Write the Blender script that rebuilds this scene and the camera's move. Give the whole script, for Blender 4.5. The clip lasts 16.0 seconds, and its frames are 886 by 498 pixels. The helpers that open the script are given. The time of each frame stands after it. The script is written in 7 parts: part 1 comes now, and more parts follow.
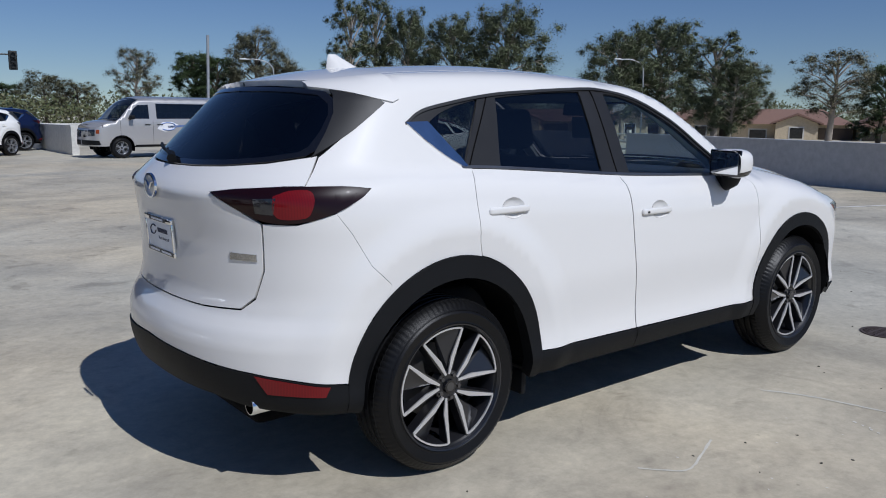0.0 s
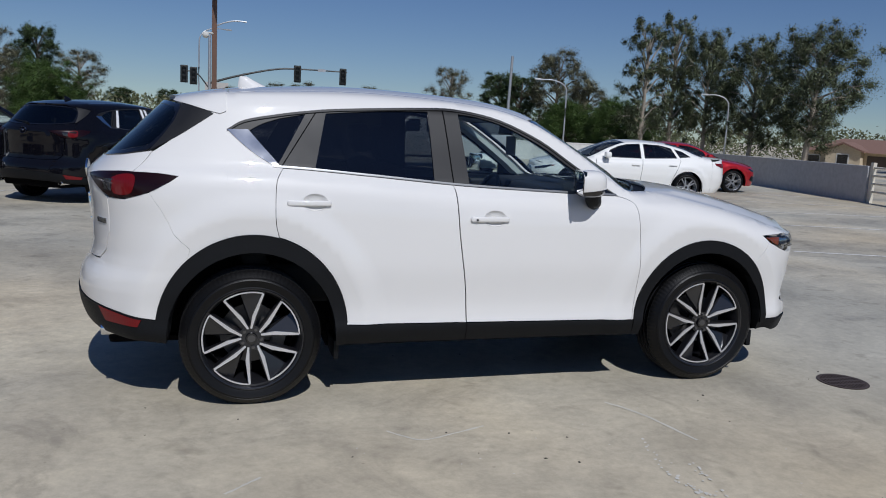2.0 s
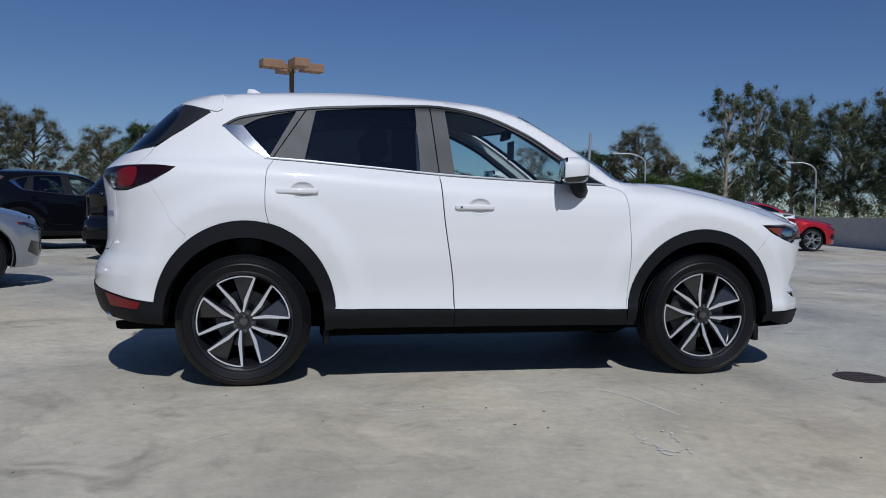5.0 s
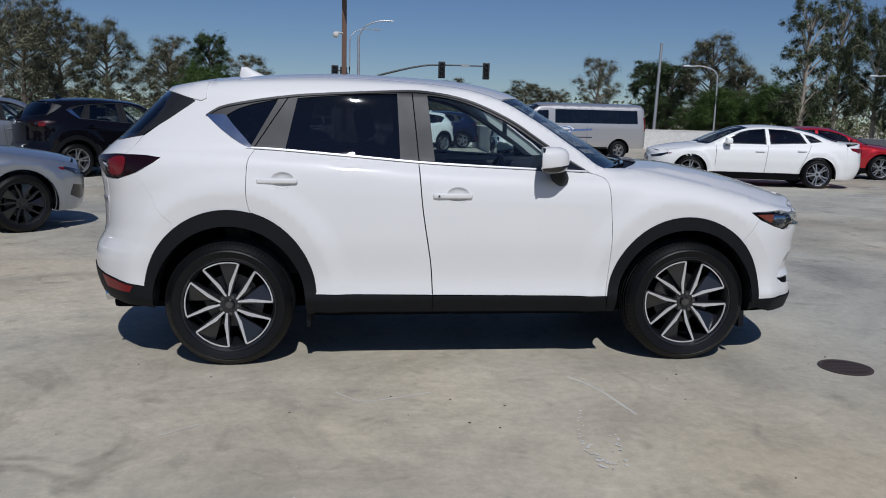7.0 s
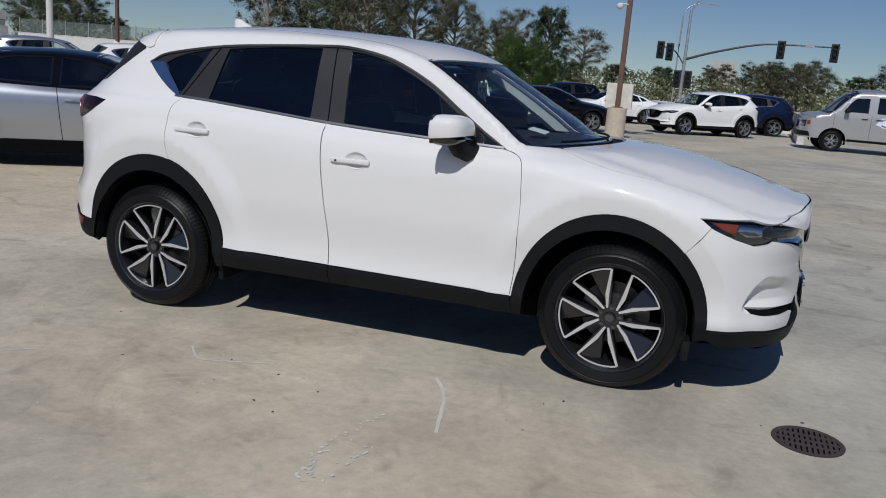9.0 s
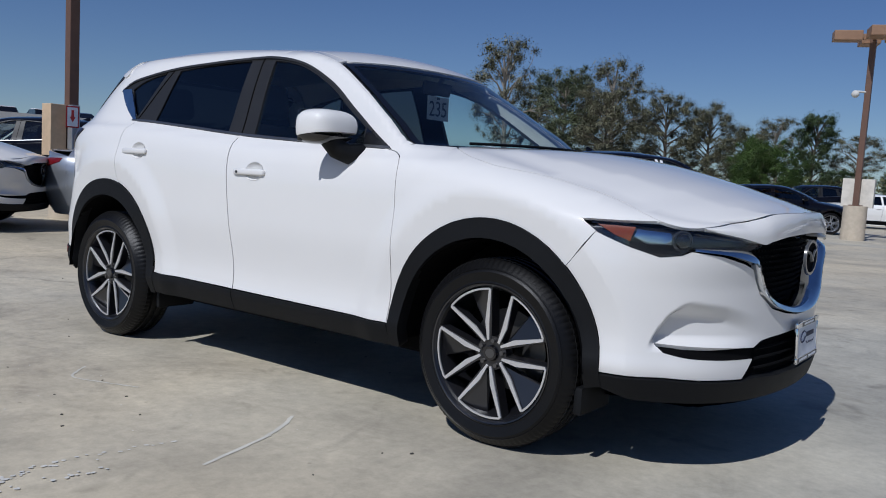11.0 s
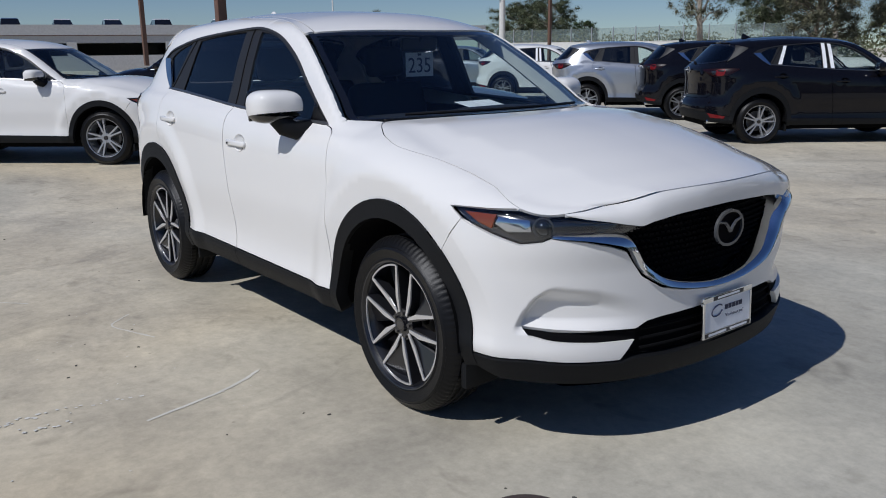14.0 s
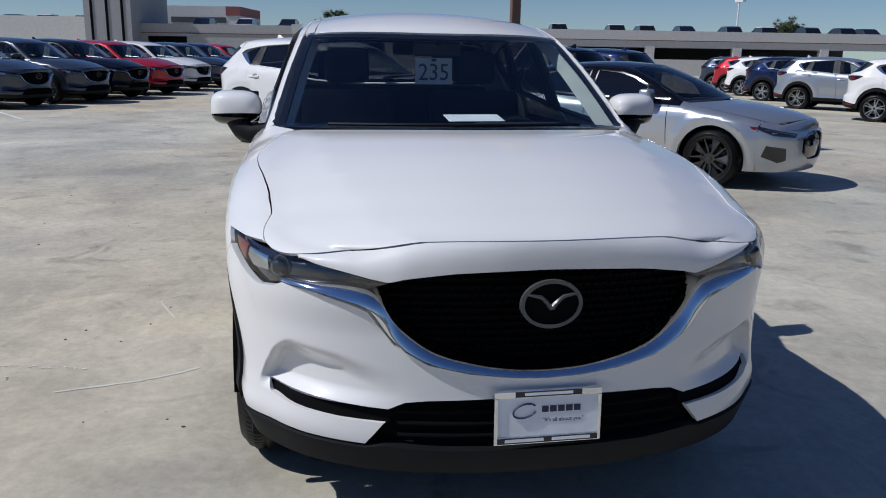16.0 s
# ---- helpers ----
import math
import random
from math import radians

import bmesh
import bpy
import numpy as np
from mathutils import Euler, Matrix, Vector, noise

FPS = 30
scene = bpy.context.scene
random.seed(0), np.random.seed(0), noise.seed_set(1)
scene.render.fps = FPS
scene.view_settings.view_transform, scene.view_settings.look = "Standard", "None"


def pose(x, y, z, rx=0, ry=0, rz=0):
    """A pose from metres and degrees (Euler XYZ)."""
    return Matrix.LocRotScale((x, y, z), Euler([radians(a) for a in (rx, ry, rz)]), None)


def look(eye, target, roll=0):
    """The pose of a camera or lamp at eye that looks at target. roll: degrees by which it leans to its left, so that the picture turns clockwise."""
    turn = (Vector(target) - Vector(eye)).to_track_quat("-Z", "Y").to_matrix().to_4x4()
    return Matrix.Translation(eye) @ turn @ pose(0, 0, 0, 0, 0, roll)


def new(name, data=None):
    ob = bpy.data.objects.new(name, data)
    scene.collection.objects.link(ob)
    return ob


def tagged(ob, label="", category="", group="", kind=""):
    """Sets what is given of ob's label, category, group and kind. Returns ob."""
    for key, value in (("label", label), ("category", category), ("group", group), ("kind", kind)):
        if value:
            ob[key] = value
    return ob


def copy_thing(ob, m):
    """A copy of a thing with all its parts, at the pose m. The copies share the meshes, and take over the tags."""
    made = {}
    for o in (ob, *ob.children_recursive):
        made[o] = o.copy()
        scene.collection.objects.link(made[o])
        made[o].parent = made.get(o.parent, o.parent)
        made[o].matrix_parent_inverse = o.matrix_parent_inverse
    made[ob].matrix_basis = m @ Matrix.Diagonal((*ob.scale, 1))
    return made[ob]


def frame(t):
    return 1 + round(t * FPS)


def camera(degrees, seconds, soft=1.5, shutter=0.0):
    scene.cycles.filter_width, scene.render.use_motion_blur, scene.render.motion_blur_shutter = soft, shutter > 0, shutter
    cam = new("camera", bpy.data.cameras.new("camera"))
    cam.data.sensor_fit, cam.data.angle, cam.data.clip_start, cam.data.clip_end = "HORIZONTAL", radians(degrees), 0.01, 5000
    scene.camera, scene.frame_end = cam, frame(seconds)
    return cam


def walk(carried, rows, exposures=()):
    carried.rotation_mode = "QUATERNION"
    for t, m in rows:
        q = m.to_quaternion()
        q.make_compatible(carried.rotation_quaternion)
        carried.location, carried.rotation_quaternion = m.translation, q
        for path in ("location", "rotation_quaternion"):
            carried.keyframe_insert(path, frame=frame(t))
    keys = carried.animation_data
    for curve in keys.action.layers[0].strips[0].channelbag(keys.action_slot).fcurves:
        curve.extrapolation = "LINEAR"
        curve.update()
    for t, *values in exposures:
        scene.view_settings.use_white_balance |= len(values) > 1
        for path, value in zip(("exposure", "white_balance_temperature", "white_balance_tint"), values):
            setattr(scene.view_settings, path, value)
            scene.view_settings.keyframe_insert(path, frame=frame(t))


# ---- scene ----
cam = camera(57.7, 16.0, soft=1.0)
PATH = [
    (0, (-3.352, -3.35, 1.436), (-2.13, -1.802, 1.103), 0.7),
    (0.5, (-2.984, -3.919, 1.464), (-1.963, -2.246, 1.067), 1.3),
    (1, (-2.536, -4.387, 1.469), (-1.693, -2.623, 1.051), 2.5),
    (1.5, (-2.038, -4.818, 1.483), (-1.345, -2.98, 1.102), 3.1),
    (2, (-1.557, -5.061, 1.487), (-1.004, -3.164, 1.178), 3.0),
    (2.5, (-1.186, -5.163, 1.171), (-0.743, -3.226, 0.949), 2.6),
    (3, (-1.07, -5.306, 0.923), (-0.699, -3.347, 0.77), 2.1),
    (3.5, (-1.04, -5.368, 0.916), (-0.704, -3.4, 0.808), 1.8),
    (4, (-1.035, -5.362, 0.918), (-0.699, -3.393, 0.828), 1.6),
    (4.5, (-1.031, -5.349, 0.912), (-0.687, -3.381, 0.828), 1.4),
    (6.8, (-0.686, -5.488, 1.514), (-0.47, -3.527, 1.184), 0.9),
    (7, (-0.533, -5.457, 1.452), (-0.36, -3.493, 1.114), 1.5),
    (7.5, (0.078, -5.487, 1.491), (0.042, -3.522, 1.124), 2.4),
    (8, (0.691, -5.378, 1.475), (0.453, -3.433, 1.08), 3.5),
    (8.5, (1.255, -5.073, 1.493), (0.827, -3.164, 1.075), 4.2),
    (9, (1.753, -4.74, 1.486), (1.133, -2.889, 1.05), 4.5),
    (9.2, (1.9, -4.549, 1.476), (1.212, -2.722, 1.038), 4.6),
    (11.3, (3.087, -3.365, 1.011), (1.851, -1.803, 0.831), 3.1),
    (11.5, (3.099, -3.365, 1.007), (1.863, -1.803, 0.825), 2.7),
    (12, (3.098, -3.362, 1.0), (1.855, -1.811, 0.782), 2.1),
    (12.5, (3.104, -3.351, 1.026), (1.841, -1.824, 0.757), 1.2),
    (13, (3.281, -3.326, 1.406), (1.979, -1.856, 1.026), 0.4),
    (13.5, (3.534, -3.066, 1.441), (2.138, -1.71, 0.979), -0.6),
    (14, (3.902, -2.631, 1.448), (2.368, -1.444, 0.962), -0.7),
    (14.5, (4.158, -2.172, 1.447), (2.493, -1.18, 0.953), 0.6),
    (15, (4.329, -1.638, 1.46), (2.55, -0.87, 0.965), 1.3),
    (15.5, (4.399, -1.162, 1.456), (2.538, -0.613, 0.969), 1.5),
    (16, (4.268, -0.674, 1.453), (2.357, -0.326, 0.977), 1.0),
]
EXPOSURES = [(0.0, 0.06, 5700.0, 11.0), (0.5, 0.06, 6000.0, 11.0), (3.0, -0.16, 5660.0, 11.0), (4.5, -0.12, 5560.0, 11.0), (7.5, -0.14, 5860.0, 11.0), (9.0, -0.12, 5980.0, 11.0), (11.5, 0.02, 5660.0, 11.0), (12.5, 0.02, 5840.0, 11.0), (13.5, 0.04, 5860.0, 11.0), (15.0, 0.12, 5860.0, 11.0), (16.0, 0.20, 5800.0, 11.0)]
walk(cam, [(t, look(eye, target, roll)) for t, eye, target, roll in PATH], EXPOSURES)

# world, sun and sky
world = bpy.data.worlds.new("sky")
scene.world = world
world.use_nodes = True
_n = world.node_tree.nodes
_sky = _n.new("ShaderNodeTexSky")
_sky.sky_type = "NISHITA"
_sky.sun_disc = False
SUN_TO = Vector((0.04, -0.86, 1.0)).normalized()
_sky.sun_elevation = math.asin(SUN_TO.z)
_sky.sun_rotation = math.atan2(SUN_TO.x, SUN_TO.y)
_sky.air_density, _sky.dust_density, _sky.ozone_density = 1.0, 0.1, 3.0
_sky.altitude = 0
_way, _lift = _n.new("ShaderNodeTexCoord"), _n.new("ShaderNodeMapping")
_lift.inputs["Location"].default_value = (0, 0, 0.03)
world.node_tree.links.new(_way.outputs["Generated"], _lift.inputs["Vector"])
world.node_tree.links.new(_lift.outputs["Vector"], _sky.inputs["Vector"])
_n["Background"].inputs["Strength"].default_value = 0.054
_deep = _n.new("ShaderNodeHueSaturation")
_deep.inputs["Hue"].default_value, _deep.inputs["Saturation"].default_value = 0.512, 1.14
world.node_tree.links.new(_sky.outputs[0], _deep.inputs["Color"])
world.node_tree.links.new(_deep.outputs[0], _n["Background"].inputs["Color"])
sun = new("sun", bpy.data.lights.new("sun", "SUN"))
sun.data.energy, sun.data.angle, sun.data.color = 3.5, radians(0.53), (1.0, 0.95, 0.88)
sun.rotation_euler = SUN_TO.to_track_quat("Z", "Y").to_euler()


# ---- materials ----
def node_mat(name):
    m = bpy.data.materials.new(name)
    m.use_nodes = True
    return m, m.node_tree.nodes, m.node_tree.links, m.node_tree.nodes["Principled BSDF"]


def noise_tex(nodes, links, scale, detail=4.0, rough=0.55, stretch=None, kind="Object", warp=0.0):
    co = nodes.new("ShaderNodeTexCoord")
    mp = nodes.new("ShaderNodeMapping")
    if stretch:
        mp.inputs["Scale"].default_value = stretch
    tx = nodes.new("ShaderNodeTexNoise")
    tx.inputs["Scale"].default_value, tx.inputs["Detail"].default_value, tx.inputs["Roughness"].default_value = scale, detail, rough
    tx.inputs["Distortion"].default_value = warp
    links.new(co.outputs[kind], mp.inputs["Vector"])
    links.new(mp.outputs["Vector"], tx.inputs["Vector"])
    return tx.outputs["Fac"]


def ramp_node(nodes, links, fac, *stops):
    rn = nodes.new("ShaderNodeValToRGB")
    while len(rn.color_ramp.elements) < len(stops):
        rn.color_ramp.elements.new(0.5)
    for e, (pos, col) in zip(rn.color_ramp.elements, stops):
        e.position = pos
        e.color = (*col, 1) if len(col) == 3 else col
    links.new(fac, rn.inputs["Fac"])
    return rn.outputs["Color"]


def mixed(nodes, links, fac, a, b, mode="MIX"):
    mx = nodes.new("ShaderNodeMix")
    mx.data_type, mx.blend_type = "RGBA", mode
    for socket, value in ((mx.inputs["Factor"], fac), (mx.inputs["A"], a), (mx.inputs["B"], b)):
        if isinstance(value, (int, float)):
            socket.default_value = value
        elif isinstance(value, tuple):
            socket.default_value = (*value, 1)
        else:
            links.new(value, socket)
    return mx.outputs["Result"]


def bumped(nodes, links, bsdf, height, strength=0.2, distance=0.005):
    bp = nodes.new("ShaderNodeBump")
    bp.inputs["Strength"].default_value, bp.inputs["Distance"].default_value = strength, distance
    links.new(height, bp.inputs["Height"])
    links.new(bp.outputs["Normal"], bsdf.inputs["Normal"])


def plain(name, colour, rough=0.5, metal=0.0, coat=0.0, grain=0.0, grain_scale=60.0, spec=0.5):
    """A surface with slight variation of tone and gloss; grain: strength of fine relief."""
    m, nodes, links, b = node_mat(name)
    fac = noise_tex(nodes, links, 7.0, 5.0, 0.6)
    col = ramp_node(nodes, links, fac, (0.3, tuple(c * 0.86 for c in colour)), (0.7, tuple(min(1, c * 1.08) for c in colour)))
    links.new(col, b.inputs["Base Color"])
    mr = nodes.new("ShaderNodeMapRange")
    mr.inputs["To Min"].default_value, mr.inputs["To Max"].default_value = max(0, rough * 0.88), min(1, rough * 1.14)
    links.new(fac, mr.inputs["Value"])
    links.new(mr.outputs[0], b.inputs["Roughness"])
    b.inputs["Metallic"].default_value, b.inputs["Coat Weight"].default_value, b.inputs["Coat Roughness"].default_value = metal, coat, 0.04
    b.inputs["Specular IOR Level"].default_value = spec
    if grain:
        bumped(nodes, links, b, noise_tex(nodes, links, grain_scale, 3.0), grain, 0.002)
    return m


def car_paint(name, colour, flake=0.0, rough=0.38, base_spec=0.12, coat_ior=1.45):
    """Clear-coated paint with a faint film of dust and orange peel."""
    m, nodes, links, b = node_mat(name)
    dust = noise_tex(nodes, links, 2.2, 6.0, 0.65)
    col = ramp_node(nodes, links, dust, (0.35, colour), (0.8, tuple(c * 0.965 + min(0.01, 0.15 * c) for c in colour)))
    links.new(col, b.inputs["Base Color"])
    b.inputs["Roughness"].default_value, b.inputs["Metallic"].default_value = rough, flake
    b.inputs["Specular IOR Level"].default_value = base_spec
    b.inputs["Coat Weight"].default_value, b.inputs["Coat IOR"].default_value = 1.0, coat_ior
    cr = nodes.new("ShaderNodeMapRange")
    cr.inputs["To Min"].default_value, cr.inputs["To Max"].default_value = 0.015, 0.06
    links.new(dust, cr.inputs["Value"])
    links.new(cr.outputs[0], b.inputs["Coat Roughness"])
    return m


def pane_mat(name, tint, ior=1.5):
    """Thin glass: it lets tinted light straight through and mirrors by its angle."""
    m, nodes, links, b = node_mat(name)
    nodes.remove(b)
    tr, gl, lw, mx = (nodes.new(n) for n in ("ShaderNodeBsdfTransparent", "ShaderNodeBsdfGlossy", "ShaderNodeLayerWeight", "ShaderNodeMixShader"))
    tr.inputs["Color"].default_value = (*tint, 1)
    gl.inputs["Roughness"].default_value = 0.01
    lw.inputs["Blend"].default_value = 0.5
    pw = nodes.new("ShaderNodeMath")
    pw.operation = "POWER"
    pw.inputs[1].default_value = 5.0
    mr = nodes.new("ShaderNodeMapRange")
    mr.inputs["To Min"].default_value = 2 * ((ior - 1) / (ior + 1)) ** 2
    links.new(lw.outputs["Facing"], pw.inputs[0])
    links.new(pw.outputs[0], mr.inputs["Value"])
    links.new(mr.outputs[0], mx.inputs[0])
    links.new(tr.outputs[0], mx.inputs[1])
    links.new(gl.outputs[0], mx.inputs[2])
    links.new(mx.outputs[0], nodes["Material Output"].inputs["Surface"])
    return m


def glow_lens(name, colour, rough=0.08):
    m, nodes, links, b = node_mat(name)
    wv = nodes.new("ShaderNodeTexWave")
    wv.inputs["Scale"].default_value, wv.inputs["Distortion"].default_value = 38.0, 0.4
    co = nodes.new("ShaderNodeTexCoord")
    links.new(co.outputs["Object"], wv.inputs["Vector"])
    col = ramp_node(nodes, links, wv.outputs["Fac"], (0.2, tuple(c * 0.88 for c in colour)), (0.8, colour))
    links.new(col, b.inputs["Base Color"])
    b.inputs["Roughness"].default_value, b.inputs["Coat Weight"].default_value = 0.35, 0.45
    b.inputs["Specular IOR Level"].default_value = 0.15
    b.inputs["Coat Roughness"].default_value = rough * 0.2
    return m


WHITE = car_paint("white_pearl_paint", (0.70, 0.685, 0.655))
BLACK_PAINT = car_paint("black_paint", (0.004, 0.004, 0.006), base_spec=0.0, coat_ior=1.38)
SILVER_PAINT = car_paint("silver_paint", (0.42, 0.44, 0.47), 0.75, 0.32)
GREY_PAINT = car_paint("dark_grey_paint", (0.045, 0.055, 0.075), 0.5, 0.3)
NAVY_PAINT = car_paint("navy_paint", (0.008, 0.014, 0.045), 0.3, base_spec=0.0)
RED_PAINT = car_paint("red_paint", (0.38, 0.012, 0.018), 0.3)
VAN_PAINT = car_paint("van_silver_paint", (0.44, 0.43, 0.42), 0.5, 0.4)
CREAM_PAINT = car_paint("white_paint", (0.80, 0.79, 0.75))
CLADDING = plain("cladding_plastic", (0.0055, 0.006, 0.007), 0.58, grain=0.25, grain_scale=400, spec=0.2)
BLACK_GLOSS = plain("gloss_black", (0.006, 0.006, 0.007), 0.12, coat=0.6)
PILLAR_TRIM = plain("pillar_trim", (0.016, 0.016, 0.017), 0.48, spec=0.32)
DARK = plain("dark_liner", (0.003, 0.003, 0.0035), 0.95, spec=0.1)
RUBBER = plain("tyre_rubber", (0.005, 0.005, 0.0055), 0.40, grain=0.3, grain_scale=250, spec=0.22)
SEAL = plain("rubber_seal", (0.012, 0.012, 0.013), 0.55)
CHROME = plain("chrome", (0.78, 0.79, 0.80), 0.06, metal=1.0)
BELT_TRIM = plain("brushed_belt_trim", (0.17, 0.175, 0.18), 0.35, metal=0.9)
CORNER_TRIM = plain("polished_corner_trim", (0.62, 0.63, 0.64), 0.10, metal=1.0)
SATIN = plain("satin_chrome", (0.55, 0.56, 0.58), 0.22, metal=1.0)
MACHINED = plain("machined_alloy", (0.78, 0.78, 0.79), 0.30, metal=0.8)
RIM_DARK = plain("dark_wheel_paint", (0.010, 0.010, 0.012), 0.3, coat=0.5)
RIM_SILVER = plain("silver_wheel_paint", (0.45, 0.46, 0.48), 0.28, metal=0.8, coat=0.5)
STEEL = plain("brake_steel", (0.12, 0.115, 0.11), 0.45, metal=0.8)
RED_LENS = glow_lens("red_lens", (0.14, 0.004, 0.006))
DARK_RED_LENS = glow_lens("smoked_red_lens", (0.010, 0.0012, 0.0018))
AMBER_LENS = glow_lens("amber_lens", (0.24, 0.045, 0.008))
SMOKE_LENS = plain("smoked_housing", (0.012, 0.012, 0.014), 0.18, coat=1.0)
GLASS_CLEAR = pane_mat("clear_glass", (0.80, 0.90, 0.89))
GLASS_SHIELD = pane_mat("windscreen_glass", (0.86, 0.92, 0.92))
GLASS_DARK = pane_mat("privacy_glass", (0.11, 0.115, 0.12))
LENS_CLEAR = pane_mat("lamp_lens", (0.86, 0.88, 0.90), 1.45)
FABRIC = plain("black_seat_cloth", (0.014, 0.014, 0.016), 0.85, grain=0.4, grain_scale=500)
DASH = plain("dash_plastic", (0.014, 0.014, 0.016), 0.6, grain=0.3, grain_scale=300)
HEADLINER = plain("light_headliner", (0.42, 0.43, 0.40), 0.9, grain=0.3, grain_scale=600)
PAPER = plain("paper_white", (0.78, 0.79, 0.80), 0.7)
INK = plain("dark_ink", (0.02, 0.025, 0.06), 0.6)
BADGE_GREY = plain("badge_grey", (0.055, 0.058, 0.062), 0.25, coat=0.5)
PLATE_BLACK = plain("plate_frame_black", (0.015, 0.015, 0.017), 0.4)


# ---- car surfaces: sides, nose, tail and top as smooth functions ----
def curve(*pts):
    """A smooth curve without overshoot through (x, y) pairs; works on arrays."""
    px, py = np.array(pts, float).T
    h, d = np.diff(px), np.diff(py) / np.diff(px)
    m = np.r_[d[0], np.where(d[:-1] * d[1:] > 0, 2 * d[:-1] * d[1:] / np.where(d[:-1] + d[1:] == 0, 1, d[:-1] + d[1:]), 0), d[-1]]

    def at(x):
        x = np.clip(np.asarray(x, float), px[0], px[-1])
        i = np.clip(np.searchsorted(px, x) - 1, 0, len(h) - 1)
        t = (x - px[i]) / h[i]
        return (py[i] * (1 + 2 * t) * (1 - t) ** 2 + m[i] * h[i] * t * (1 - t) ** 2
                + py[i + 1] * t * t * (3 - 2 * t) + m[i + 1] * h[i] * t * t * (t - 1))
    return at


def ramp(a, b, x):
    t = np.clip((np.asarray(x, float) - a) / (b - a), 0, 1)
    return t * t * (3 - 2 * t)


class CarShape:
    """half(x, z): half width; side, nose, tail and top map two numbers to places on the skin (right half: y < 0)."""

    def __init__(self, width, belt, nose, tail, crest, fillet, centre, bow, ends, base_belt=1.16, dent=None, flares=(), fold=None):
        self.width, self.belt, self.nose_x, self.tail_x = curve(*width), curve(*belt), curve(*nose), curve(*tail)
        self.crest, self.fillet, self.centre, self.bow = curve(*crest), curve(*fillet), curve(*centre), curve(*bow)
        self.xf0, self.pf, self.qf, self.xr0, self.pr, self.qr = ends
        self.base_belt, self.dent, self.flares = base_belt, dent, flares
        self.fold, self.tables = fold, {}

    def half(self, x, z):
        x, z = np.broadcast_arrays(np.asarray(x, float), np.asarray(z, float))
        shift = (self.belt(x) - self.base_belt) * ramp(0.75, 1.1, z)
        w = self.width(z - shift)
        tf = np.clip((x - self.xf0) / (self.nose_x(z) - self.xf0), 0, 1)
        tr = np.clip((self.xr0 - x) / (self.xr0 - self.tail_x(z)), 0, 1)
        w = w * (1 - tf ** self.pf) ** (1 / self.qf) * (1 - tr ** self.pr) ** (1 / self.qr)
        for cx, cz, rx, rz in self.flares:
            q = np.hypot((x - cx) / rx, (z - cz) / rz)
            lip = np.where(q < 1.19, 0.30 + 0.70 * np.clip((q - 1.0) / 0.19, 0, 1), 1 - ramp(1.19, 1.46, q))
            w = w + 0.019 * lip * ramp(cz - 0.22, cz - 0.02, z) * (w > 0.4)
        r = self.fillet(x)
        k = np.clip((z - self.crest(x) + r) / r, 0, 1)
        return np.maximum(w - r * (1 - np.sqrt(1 - k * k)), 0)

    def side(self, u, v):
        """u: along the car, v: height."""
        return np.stack([u + 0 * v, -self.half(u, v), v + 0 * u], -1)

    def _ray(self, cx, sign, a, z):
        lo, hi = np.zeros_like(a), np.full_like(a, 2.2)
        ca, sa = np.cos(a) * sign, np.sin(a)
        for _ in range(26):
            mid = (lo + hi) / 2
            out = mid * sa - self.half(cx + mid * ca, z) >= 0
            lo, hi = np.where(out, lo, mid), np.where(out, mid, hi)
        return cx + lo * ca, lo * sa

    def _table(self, sign):
        if sign not in self.tables:
            a = np.linspace(0, math.pi / 2, 400)
            x, y = self._ray(1.3 * sign, sign, a, np.full_like(a, 0.7))
            self.tables[sign] = np.r_[0, np.cumsum(np.hypot(np.diff(x), np.diff(y)))], a
        return self.tables[sign]

    def _end(self, sign, u, v):
        u, v = np.broadcast_arrays(np.asarray(u, float), np.asarray(v, float))
        length, angle = self._table(sign)
        x, y = self._ray(1.3 * sign, sign, np.interp(np.abs(u), length, angle), v)
        return np.stack([x, -np.sign(u) * y, v], -1)

    def nose(self, u, v):
        """u: the way round the nose from its middle, to the right side; v: height."""
        p = self._end(1, u, v)
        if self.dent:
            p = p.copy()
            deep = self.dent(np.abs(np.asarray(u, float)), np.asarray(v, float))
            p[..., 0] -= deep * 0.8
            p[..., 1] *= 1 - 0.6 * deep / np.maximum(np.abs(p[..., 1]), 0.3)
        return p

    def tail(self, u, v):
        return self._end(-1, u, v)

    def around(self, sign, x, z):
        """u of the point of the side at x, z."""
        length, angle = self._table(sign)
        return np.interp(np.arctan2(self.half(x, z), (np.asarray(x, float) - 1.3 * sign) * sign), angle, length)

    def top(self, u, v):
        """u: where the section meets the crest; v: -1 .. 1 across, beyond that down the side, 0.2 m each."""
        u, v = np.broadcast_arrays(np.asarray(u, float), np.asarray(v, float))
        ze, s = self.crest(u), np.minimum(np.abs(v), 1)
        down = ze - 0.2 * np.maximum(np.abs(v) - 1, 0) - 1e-6
        y = np.where(np.abs(v) > 1, self.half(u, down), s * self.half(u, ze - 1e-6))
        z = np.where(np.abs(v) > 1, down, ze + (self.centre(u) - ze) * (1 - s ** 2.3))
        if self.fold:
            z = z + self.fold(u, s)
        return np.stack([u + self.bow(u) * (1 - s * s), np.sign(v) * y, z], -1)


